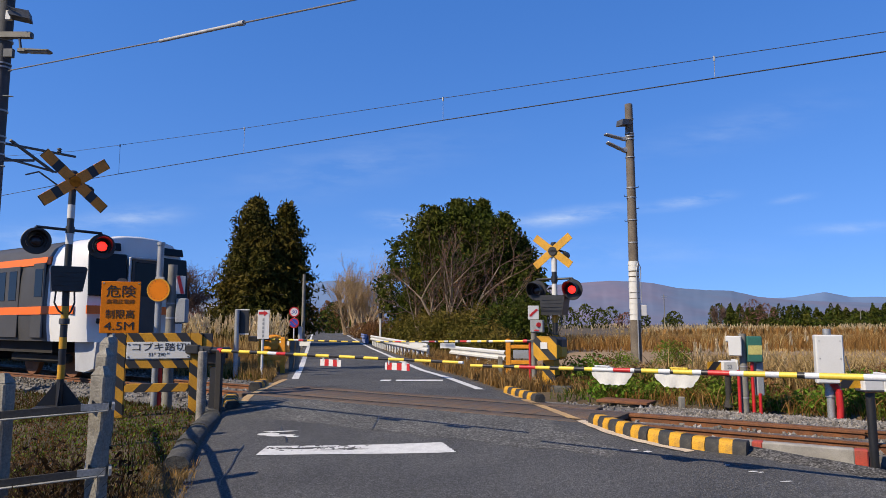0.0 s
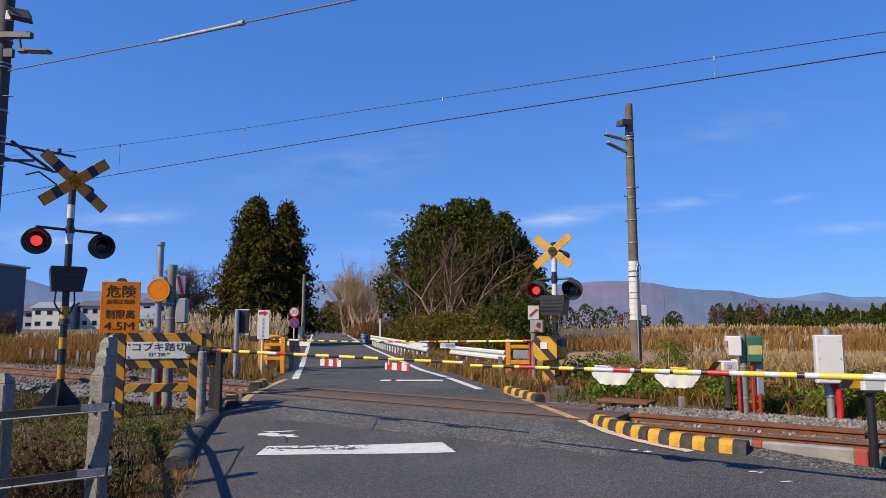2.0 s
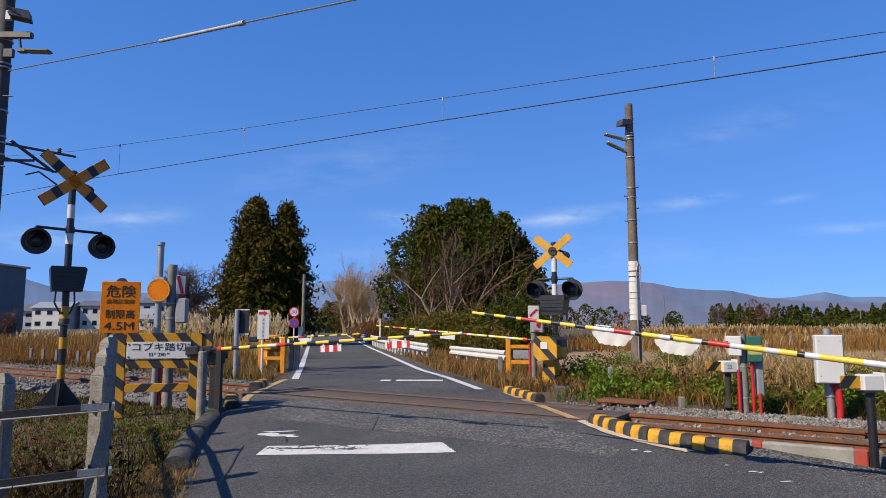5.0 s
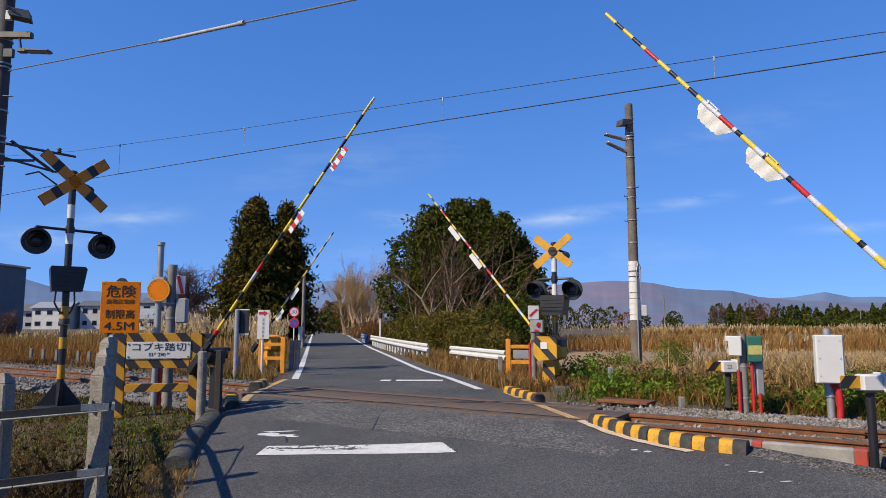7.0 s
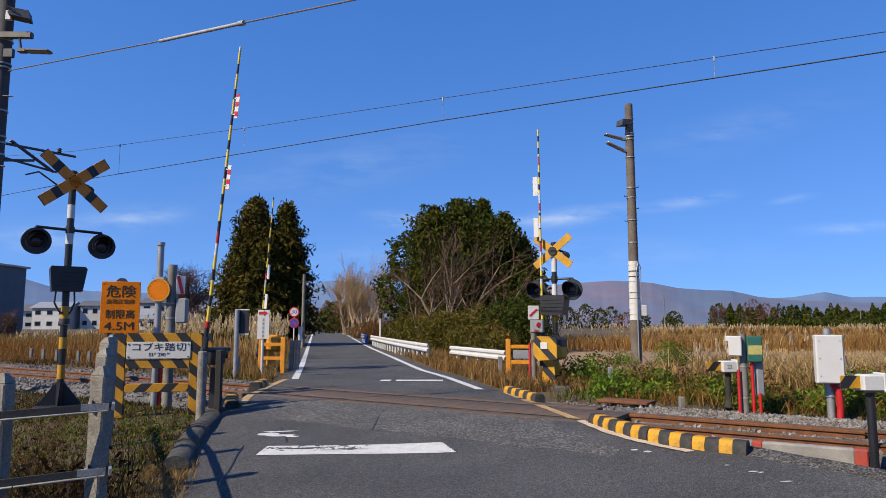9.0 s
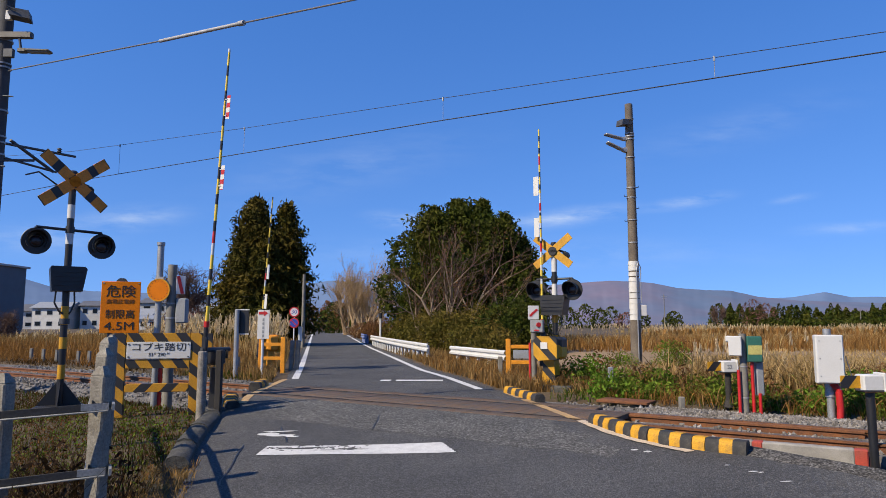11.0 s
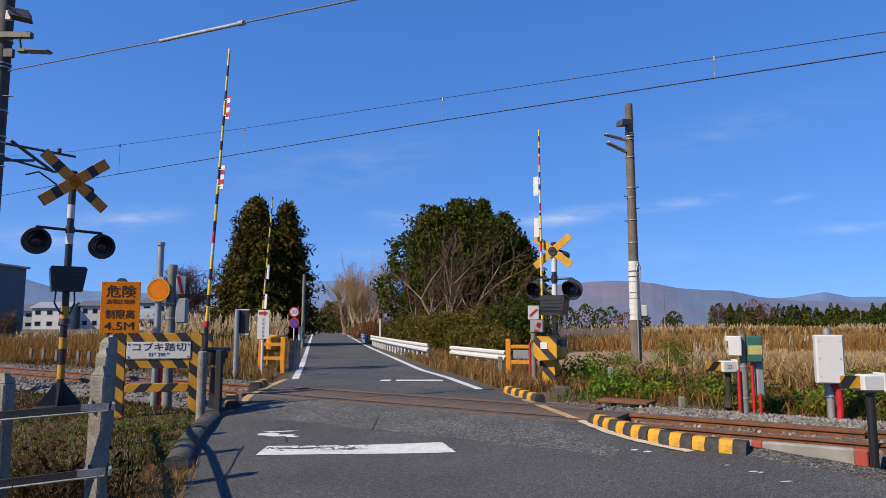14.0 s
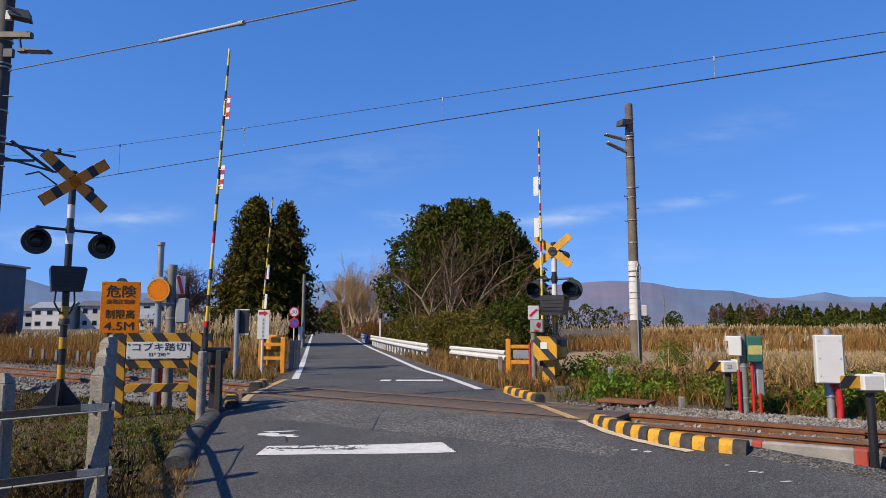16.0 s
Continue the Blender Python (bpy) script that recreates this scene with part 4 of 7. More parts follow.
def make_signal(m, height, blade, cross_mats, arm_w, lamp_z, box_z, label, rz, bands, lamp_rz):
    th = thing("crossing_signal", m, label, "crossing signal", "warning signals of the crossing")
    post = Build().tube((0, 0, 0), (0, 0, height), 0.060, seg=16)
    post.lathe([(0.062, height), (0.075, height), (0.075, height + 0.09), (0.05, height + 0.12), (0, height + 0.12)])
    post_ob = part("post", post, BLACK, th, "black steel post")
    for mt, z0, z1 in bands:
        part("band", Build().tube((0, 0, z0), (0, 0, z1), 0.063, seg=16), mt, post_ob)
    foot = Build()
    for k in range(4):
        c, s = math.cos(k * math.pi / 2 + 0.4), math.sin(k * math.pi / 2 + 0.4)
        foot.add([(0.05 * c - 0.008 * s, 0.05 * s + 0.008 * c, 0.42), (0.36 * c - 0.008 * s, 0.36 * s + 0.008 * c, 0), (0.05 * c - 0.008 * s, 0.05 * s + 0.008 * c, 0),
                  (0.05 * c + 0.008 * s, 0.05 * s - 0.008 * c, 0.42), (0.36 * c + 0.008 * s, 0.36 * s - 0.008 * c, 0), (0.05 * c + 0.008 * s, 0.05 * s - 0.008 * c, 0)], [(0, 1, 2), (5, 4, 3), (0, 3, 4, 1), (1, 4, 5, 2)])
    foot.box((0.62, 0.62, 0.16), (0, 0, -0.07), bevel=0.03)
    part("foot", foot, BLACK, th, "finned black foot")
    w, h, wide = blade
    zc = height - 0.09
    head = pose(0, 0, 0, 0, 0, rz)
    for sg in (-1, 1):
        ang = math.degrees(math.atan2(h, w)) * sg
        L = 2 * math.hypot(w, h)
        part("crossbuck_blade", Build().box((L, 0.012, wide), bevel=0.003), cross_mats[0 if sg > 0 else 1], th, "crossbuck blade", at=head @ pose(0, -0.085 - 0.007 * sg, zc, 0, 0, 0) @ pose(0, 0, 0, 0, -ang, 0))
    part("hub", Build().tube((0, -0.11, zc), (0, -0.06, zc), 0.10, seg=18).box((0.2, 0.16, 0.06), (0, -0.03, zc), bevel=0.01), cross_mats[2], th, "round clamp", at=head)
    part("bell", Build().tube((0.28, 0.05, zc - 0.1), (0.28, -0.05, zc - 0.12), 0.08, seg=16).tube((0.12, 0, zc + 0.02), (0.28, 0, zc - 0.04), 0.025), BLACK, th, "dark alarm bell", at=head)
    part("lamp_arm", Build().path([(-arm_w, 0, lamp_z + 0.25), (arm_w, 0, lamp_z + 0.25)], 0.026, 10).path([(-arm_w, 0, lamp_z + 0.25), (-arm_w, 0.02, lamp_z + 0.1)], 0.026, 10).path([(arm_w, 0, lamp_z + 0.25), (arm_w, 0.02, lamp_z + 0.1)], 0.026, 10).tube((0, 0, lamp_z + 0.19), (0, 0, lamp_z + 0.31), 0.075), BLACK, th, "black lamp arm", at=head)
    lenses = [make_lamp(th, head @ pose(sg * arm_w, -0.05, lamp_z, 0, 0, lamp_rz - rz)) for sg in (-1, 1)]
    front = pose(0, 0, 0, 0, 0, lamp_rz)
    bx = Build().prism([(-0.24, box_z - 0.22), (0.24, box_z - 0.22), (0.30, box_z + 0.18), (0.26, box_z + 0.22), (-0.26, box_z + 0.22), (-0.28, box_z + 0.18)], -0.22, 0.16, "y")
    part("speaker_box", bx, BLACK, th, "black steel speaker box", at=front)
    for k in range(4):
        part("louvre", Build().box((0.46, 0.012, 0.012), (0, -0.226, box_z - 0.12 + k * 0.08)), BLACK, th, at=front)
    for sg, r in ((-1, 0.17), (1, 0.14)):
        cb = Build().path([(sg * r, 0, box_z - 0.22), (sg * r * 1.1, 0, box_z - 0.42), (sg * r * 0.7, -0.02, box_z - 0.56), (sg * 0.05, -0.05, box_z - 0.62)], 0.016, 8)
        part("cable", cb, BLACK, th, "black cable", at=head)
    part("clamp", Build().tube((0, 0, box_z - 0.80), (0, 0, box_z - 0.70), 0.085), STEEL_D, th)
    return lenses


CROSS_A = stripe_mat("orange_black_blade", (1.0, 0.30, 0.005), BLK, (1, 0, 0), 0.38, 0.63, 0.815)
lenses_a = make_signal(pose(-6.74, 11.98, -0.05), 4.08, (0.55, 0.44, 0.20), (CROSS_A, CROSS_A, SIGN_O), 0.56, 2.86, 2.22, "black and yellow warning signal with an orange crossbuck", 52, [(YELLOW, 0.46, 0.71), (YELLOW, 0.99, 1.19), (YELLOW, 1.41, 1.74), (WHITE, 2.85, 3.08), (WHITE, 3.32, 3.57)], 34)
lenses_d = make_signal(pose(2.50, 15.0, -0.05), 3.14, (0.42, 0.33, 0.17), (YELLOW, YELLOW, BLACK), 0.42, 2.18, 1.84, "warning signal with a bright yellow crossbuck", -30, [(YELLOW, 0.33, 0.61), (YELLOW, 0.88, 1.18), (YELLOW, 1.46, 1.73), (WHITE, 2.06, 2.32), (WHITE, 2.59, 3.14)], -30)

# ---- near left corner: fence, signs, frame ----
def fence_post(x, y, ztop):
    zb = ground_z(x, y) - 0.3
    b = Build().box((0.13, 0.11, ztop - 0.07 - zb), (0, 0, (ztop - 0.07 + zb) / 2), bevel=0.012)
    b.add([(-0.062, -0.052, ztop - 0.07), (0.062, -0.052, ztop - 0.07), (0.062, 0.052, ztop - 0.07), (-0.062, 0.052, ztop - 0.07), (-0.02, -0.02, ztop), (0.02, -0.02, ztop), (0.02, 0.02, ztop), (-0.02, 0.02, ztop)],
          [(0, 1, 5, 4), (1, 2, 6, 5), (2, 3, 7, 6), (3, 0, 4, 7), (4, 5, 6, 7)])
    return b


# sun on the lip and shade on the web are put into two steel colours
RAIL_D = mat("rail_steel_shaded", (0.045, 0.043, 0.04), 0.7, 0.2, 0.3, 8.0, 0.1)
RAIL_L = mat("rail_steel_lit", (0.36, 0.36, 0.34), 0.6, 0.1, 0.3, 8.0, 0.1)
FENCE = [(-2.66, 5.30, 1.04), (-3.22, 6.45, 1.14), (-3.80, 7.65, 1.22), (-4.36, 8.85, 1.20), (-4.78, 9.75, 1.22)]
fence = thing("fence", pose(0, 0, 0), "weathered concrete post fence with steel rails", "fence")
for x, y, zt in FENCE + [(-3.28, 5.08, 1.0)]:
    part("fence_post", fence_post(0, 0, zt - 0), CONC_OLD, fence, "weathered concrete post", at=pose(x, y, 0, 0, 0, -13))


def fence_rail(a, c):
    """One span of angle rail from a to c: a shade-toned web and a sunlit-toned lower lip."""
    a, c = Vector(a), Vector(c)
    L = (c - a).length
    q = math.degrees(math.atan2(c.y - a.y, c.x - a.x))
    tilt = math.degrees(math.asin((c.z - a.z) / L))
    web = part("fence_rail", Build().box((L, 0.008, 0.06), bevel=0.002), RAIL_D, fence, "angle rail, web in a dark shaded tone", at=pose(*((a + c) / 2), 0, -tilt, q))
    part("rail_lip", Build().box((L, 0.036, 0.011), (0, 0.015, -0.03), bevel=0.003), RAIL_L, web, "lower lip in a bright sunlit tone")


for dz in (0.29, 0.77):
    side = [(x - 0.02, y - 0.085, zt - dz) for x, y, zt in FENCE]
    front = [(-2.56, 5.22, 1.03 - dz), (-3.22, 4.90, 1.0 - dz), (-4.5, 4.30, 0.98 - dz)]
    for run in (side, front):
        for a, c in zip(run, run[1:]):
            fence_rail(a, c)
    part("rail_clip", Build().box((0.19, 0.02, 0.05), (-2.64, 5.18, 1.03 - dz), (0, 0, 27)), RAIL_L, fence, "steel strap")
    part("rail_clip", Build().box((0.02, 0.17, 0.05), (-2.54, 5.26, 1.03 - dz), (0, 0, 27)), RAIL_L, fence, "steel strap")

danger = thing("height_limit_sign", pose(-5.02, 10.45, ground_z(-5.0, 10.45), 0, 0, 17), "orange danger sign with black lettering on a post", "sign")
gz = -ground_z(-5.0, 10.45)
part("post", Build().tube((-0.14, 0.05, -0.1), (-0.14, 0.05, 1.5 + gz), 0.035), STEEL_D, danger)
zc = 1.63 + gz
part("panel", Build().box((0.56, 0.012, 0.80), (0, 0, zc), bevel=0.004), SIGN_O, danger, "orange sign panel")
part("cap", Build().tube((0, 0.03, zc + 0.37), (0, 0.035, zc + 0.37), 0.09, seg=18), STEEL_D, danger)
for text, size, dz, wid in (("危険", 0.20, 0.235, 0.42), ("高電圧電線", 0.075, 0.085, 0.40), ("制限高", 0.15, -0.115, 0.41), ("4.5M", 0.17, -0.295, 0.42)):
    lettering("lettering", text, size, BLACK if size > 0.1 else RUST, danger, pose(0, -0.009, zc + dz, 90, 0, 0), wid)
for sx in (-0.25, 0.25):
    part("bolt", Build().tube((sx, -0.012, zc + 0.375), (sx, 0, zc + 0.375), 0.012, seg=8), STEEL, danger)

FR_Y = stripe_mat("frame_diagonal_stripes", (0.62, 0.30, 0.012), BLK, (1, 0, 0.75), 0.31, 0.54, 0.1)
FR_P = stripe_mat("leg_diagonal_stripes", (0.62, 0.30, 0.012), BLK, (0.8, 0, 1), 0.30, 0.54, 0.5)
FR_N = stripe_mat("foot_diagonal_stripes", (0.62, 0.30, 0.012), BLK, (-1, 0, 0.9), 0.31, 0.54, 0.2)
zg = ground_z(-4.9, 11.5)
frame_th = thing("crossing_name_frame", pose(-4.86, 11.55, zg, 0, 0, 10), "black and yellow striped steel frame with a name board", "sign")
zt = 1.22 - zg
for name, size, at, m_ in (("leg", (0.19, 0.09, zt), (-0.61, 0, zt / 2), FR_P), ("leg", (0.19, 0.09, zt), (0.62, 0, zt / 2), FR_P), ("top_beam", (1.03, 0.085, 0.17), (0.005, 0, zt - 0.085), FR_Y),
                            ("middle_beam", (1.03, 0.085, 0.15), (0.005, 0, zt - 0.52), FR_Y), ("low_beam", (1.03, 0.085, 0.14), (0.005, 0, zt - 0.92), FR_N)):
    part(name, Build().box(size, at, bevel=0.006), m_, frame_th)
part("side_plate", Build().box((0.16, 0.06, 0.42), (0.80, 0.02, zt - 0.22), bevel=0.01), FR_P, frame_th)
part("name_board", Build().box((1.03, 0.012, 0.28), (0.02, -0.055, zt - 0.29), bevel=0.003), WHITE, frame_th, "white name board")
lettering("lettering", "コブキ踏切", 0.15, BLACK, frame_th, pose(0.02, -0.064, zt - 0.245, 90, 0, 0), 0.86)
for text, size, dx, dz in (("33", 0.085, -0.125, 0), ("K", 0.05, -0.055, 0.018), ("290", 0.085, 0.05, 0), ("M", 0.05, 0.155, 0.018)):
    lettering("lettering", text, size, BLACK, frame_th, pose(0.02 + dx, -0.064, zt - 0.365 + dz, 90, 0, 0))
for sx in (-0.46, 0.50):
    for dz in (-0.19, -0.40):
        part("bolt", Build().tube((sx, -0.07, zt + dz), (sx, -0.05, zt + dz), 0.014, seg=8), STEEL_D, frame_th)


def simple_post(name, x, y, top, r, material, label, seg=12, rtop=None, square=False):
    z0 = ground_z(x, y) - 0.15
    b = Build()
    if square:
        b.box((2 * r, 2 * r, top - z0), (0, 0, (top + z0) / 2), bevel=0.012)
    else:
        b.tube((0, 0, z0), (0, 0, top - 0.012), r, rtop or r, seg).tube((0, 0, top - 0.012), (0, 0, top), (rtop or r), (rtop or r) * 0.85, seg)
    return whole(name, b, material, label, "post", at=pose(x, y, 0))


marker = thing("round_marker", pose(-5.30, 12.5, ground_z(-5.3, 12.5)), "orange round marker on a grey steel pole", "sign")
gz = -ground_z(-5.3, 12.5)
part("pole", Build().tube((0, 0, -0.1), (0, 0, 2.86 + gz), 0.06).lathe([(0.06, 2.84 + gz), (0.072, 2.84 + gz), (0.072, 2.90 + gz), (0, 2.91 + gz)]), STEEL, marker, "grey steel pole")
part("disc", Build().tube((0.03, -0.10, 2.0 + gz), (0.03, -0.075, 2.0 + gz), 0.205, seg=32), SIGN_O, marker, "orange disc")
part("rim", Build().lathe([(0.195, 0), (0.212, 0), (0.212, 0.035), (0.195, 0.035)], at=(0.03, -0.07, 2.0 + gz), rot=(90, 0, 0), seg=32), YELLOW, marker)
for k in range(16):
    a = k * math.pi / 8
    part("reflector", Build().tube((0.03 + 0.165 * math.cos(a), -0.106, 2.0 + gz + 0.165 * math.sin(a)), (0.03 + 0.165 * math.cos(a), -0.098, 2.0 + gz + 0.165 * math.sin(a)), 0.008, seg=6), RUST, marker)
part("bracket", Build().box((0.16, 0.05, 0.05), (0.03, -0.05, 2.22 + gz), bevel=0.006), STEEL, marker)

cpole = thing("concrete_cable_pole", pose(-5.08, 12.55, ground_z(-5.08, 12.55)), "grey concrete pole with a cable box and red conduit", "pole")
gz = -ground_z(-5.08, 12.55)
part("pole", Build().tube((0, 0, -0.1), (0, 0, 2.48 + gz), 0.092, 0.082, 16), CONC, cpole)
part("cable_box", Build().box((0.20, 0.16, 0.46), (0.2, 0.02, 1.62 + gz), bevel=0.02), GREY, cpole, "grey cable box")
part("strap", Build().tube((0, 0, 1.74 + gz), (0, 0, 1.77 + gz), 0.097).tube((0, 0, 1.47 + gz), (0, 0, 1.50 + gz), 0.097), STEEL, cpole)
part("red_conduit", Build().tube((-0.14, -0.02, -0.1), (-0.14, -0.02, 1.0 + gz), 0.038), RED, cpole, "red conduit")
part("notice", Build().box((0.16, 0.008, 0.34), (0.17, -0.02, 2.10 + gz), (0, 0, 30), 0.003), WHITE, cpole, "white notice")
part("notice_arrow", Build().box((0.06, 0.006, 0.34), (0.165, -0.027, 2.10 + gz), (0, -14, 30)), RED, cpole, "dark red arrow")

simple_post("wooden_post", -3.92, 11.05, 0.93, 0.075, WOOD, "grey weathered round wooden post")
simple_post("black_post", -3.66, 11.10, 0.95, 0.05, WOOD_D, "short black square post", square=True)

# ---- far left corner ----
board = thing("rear_of_notice_board", pose(-5.60, 18.3, -0.03), "dark notice board seen from behind on a grey post", "sign")
part("post", Build().tube((0, 0, -0.1), (0, 0, 1.80), 0.065), STEEL, board)
part("board", Build().box((0.36, 0.03, 0.64), (0.12, 0.08, 1.47), bevel=0.006), BLACK, board, "black board")
part("board_frame", Build().box((0.38, 0.02, 0.03), (0.12, 0.075, 1.80)).box((0.38, 0.02, 0.03), (0.12, 0.075, 1.14)), WHITE, board)
arrow = thing("detour_sign", pose(-4.75, 17.75, -0.03), "white sign with a red arrow on a white post", "sign")
part("post", Build().tube((0, 0.03, -0.1), (0, 0.03, 1.75), 0.035), WHITE, arrow)
part("panel", Build().box((0.31, 0.012, 0.76), (0.02, -0.01, 1.40), bevel=0.004), WHITE, arrow)
part("red_arrow", Build().prism([(-0.11, 1.66), (0.03, 1.66), (0.03, 1.62), (0.14, 1.69), (0.03, 1.77), (0.03, 1.73), (-0.11, 1.73)], -0.022, -0.017, "y"), RED, arrow)
for k in range(5):
    part("text_bar", Build().box((0.05, 0.004, 0.075), (0.02, -0.018, 1.52 - k * 0.105)), GREY, arrow)
of = thing("orange_frame", pose(-4.85, 19.7, -0.03), "orange steel guard frame", "guard frame", "orange guard frames")
for sx in (-0.45, 0.19):
    part("leg", Build().box((0.13, 0.08, 1.05), (sx, 0, 0.5), bevel=0.01), ORANGE, of)
for z in (0.42, 0.82):
    part("beam", Build().box((0.53, 0.07, 0.1), (-0.13, 0, z), bevel=0.01), ORANGE, of)
for dx in (0.0, 0.17):
    b = Build().box((0.13, 0.13, 0.95), (0, 0, 0.44), (0, 3, 0), bevel=0.02)
    whole("concrete_stub", b, CONC, "upright grey concrete stub post", "post", "concrete stub posts", at=pose(-4.95 + dx + 0.35, 20.6, -0.03))
sp = thing("speed_limit_sign", pose(-9.05, 40.9, -0.03), "speed limit and no parking signs on a white post", "sign")
part("post", Build().tube((0, 0.03, -0.1), (0, 0.03, 2.4), 0.04), WHITE, sp)
for z, cols in ((2.16, (RED, WHITE)), (1.50, (RED, BLUE))):
    part("disc", Build().tube((0, -0.02, z), (0, 0.0, z), 0.31, seg=24), cols[0], sp, "round sign with a red rim")
    part("field", Build().tube((0, -0.028, z), (0, -0.018, z), 0.24, seg=24), cols[1], sp)
lettering("lettering", "30", 0.34, BLUE, sp, pose(0, -0.034, 2.16, 90, 0, 0), 0.34)
part("slash", Build().box((0.5, 0.006, 0.06), (0, -0.032, 1.50), (0, 45, 0)), RED, sp)

# ---- far right corner ----
btn = thing("emergency_button", pose(1.98, 14.75, -0.03), "emergency button box and sign on a concrete post", "emergency button")
part("post", Build().tube((0, 0, -0.1), (0, 0, 1.30), 0.06), CONC, btn)
part("red_conduit", Build().tube((-0.085, 0, -0.1), (-0.085, 0, 1.0), 0.028), RED, btn, "red conduit")
part("box", Build().box((0.28, 0.16, 0.27), (0.08, -0.03, 1.36), (0, 0, -20), 0.012), GREY, btn, "grey button box")
part("button", Build().tube((0.10, -0.15, 1.39), (0.09, -0.11, 1.39), 0.05, seg=14), RED, btn, "red push button")
part("writing_bar", Build().box((0.1, 0.004, 0.03), (0.05, -0.118, 1.27), (0, 0, -20)), RED, btn)
part("sign", Build().box((0.235, 0.01, 0.30), (0.0, -0.03, 1.655), bevel=0.004), WHITE, btn, "white sign")
part("red_arrow", Build().prism([(-0.09, -0.05), (-0.02, -0.05), (-0.035, -0.03), (0.10, 0.09), (0.06, 0.12), (-0.07, 0.0), (-0.085, 0.02)], -0.042, -0.036, "y"), RED, btn, "red arrow", at=pose(0, 0, 1.62))
of2 = copy_thing(of, pose(2.15, 17.6, -0.03, 0, 0, -8))
for zp in (0.62,):
    whole("grey_plate", Build().box((0.4, 0.01, 0.22), (0, 0, 0), bevel=0.004), GREY, "small grey plate fixed to the orange frame", "plate", at=pose(2.02, 17.56, 0.60, 0, 0, -8))
simple_post("concrete_stub", 1.52, 18.0, 0.52, 0.06, CONC, "short grey concrete stub beside the road", square=True)
simple_post("grey_post", 3.25, 13.17, 0.54, 0.045, STEEL, "short grey steel post among the weeds", square=True)
simple_post("concrete_stub", 4.0, 11.43, 0.16, 0.045, CONC, "tiny concrete marker post by the ballast", square=True)
whole("iron_cover", Build().box((0.9, 0.5, 0.05), bevel=0.01), RUST, "rusty iron cover plate beside the track", "cover plate", at=pose(3.2, 11.95, 0.03, 0, 0, TRACK_RZ))

# ---- obstacle sensors and cabinets beyond the rails ----
SENS = stripe_mat("sensor_stripes", YEL, BLK, (1, 0, -0.8), 0.26, 0.6, 0.15)


def make_sensor(x, y, ztop, k, post_mat, mark, label, rz):
    z0 = ground_z(x, y)
    th = thing("obstacle_sensor", pose(x, y, z0, 0, 0, rz), label, "sensor", "obstacle sensors")
    zt = ztop - z0
    part("post", Build().tube((0, 0, -0.1), (0, 0, zt - 0.2 * k), 0.055 * k, seg=14).lathe([(0.12 * k, 0), (0.06 * k, 0.12)]), post_mat, th)
    part("bracket", Build().box((0.22 * k, 0.18 * k, 0.02), (0, 0, zt - 0.2 * k)), RUST, th)
    hs = part("housing", Build().box((0.28 * k, 0.22 * k, 0.22 * k), (0, 0, zt - 0.09 * k), bevel=0.02 * k), WHITE, th, "white sensor housing")
    part("lens_hood", Build().box((0.03, 0.24 * k, 0.25 * k), (0.145 * k, 0, zt - 0.08 * k), bevel=0.008), WHITE, hs)
    part("striped_plate", Build().box((0.27 * k, 0.01, 0.17 * k), (-0.27 * k, -0.03 * k, zt - 0.08 * k), bevel=0.003), SENS, th, "black and yellow striped plate")
    if mark:
        lettering("lettering", mark, 0.09, GREY, th, pose(-0.01, -0.113 * k, zt - 0.09 * k, 90, 0, 0))


make_sensor(4.78, 11.40, 0.74, 0.88, WOOD_D, "S3", "white obstacle sensor with a striped plate on a dark post", 4)
make_sensor(4.70, 7.50, 0.80, 0.82, BLACK, "", "white obstacle sensor on a dark steel post by the wall", 0)

pb = thing("signal_box_post", pose(4.72, 10.65, ground_z(4.7, 10.65)), "concrete post with white and green boxes and red conduits", "signal boxes")
gz = -ground_z(4.7, 10.65)
part("post", Build().tube((0, 0, -0.1), (0, 0, 1.22 + gz), 0.055, seg=14), CONC, pb)
part("white_box", Build().box((0.19, 0.14, 0.31), (-0.14, -0.05, 1.03 + gz), (0, 0, -25), 0.012).box((0.1, 0.12, 0.09), (-0.22, -0.02, 1.14 + gz), (0, 0, -25), 0.012), WHITE, pb, "white box")
gb = part("green_box", Build().box((0.22, 0.16, 0.40), (0.15, -0.05, 0.98 + gz), (0, 0, -12), 0.014), GREEN, pb, "green box")
part("yellow_panel", Build().box((0.20, 0.006, 0.14), (0.132, -0.132, 0.97 + gz), (0, 0, -12)), mat("pale_yellow", (0.55, 0.50, 0.16), 0.5), gb, "pale yellow label")
part("grey_case", Build().box((0.11, 0.14, 0.52), (0.24, 0.03, 0.52 + gz), bevel=0.012), GREY, pb, "long grey case")
for dx, top in ((-0.10, 0.66), (0.115, 0.8), (0.22, 0.3)):
    part("red_conduit", Build().tube((dx, -0.04, -0.1), (dx, -0.04, top + gz), 0.026, seg=10), RED, pb, "red conduit")
part("strap", Build().tube((0, 0, 0.22 + gz), (0, 0, 0.24 + gz), 0.06).tube((0, 0, 0.7 + gz), (0, 0, 0.72 + gz), 0.06), STEEL, pb)

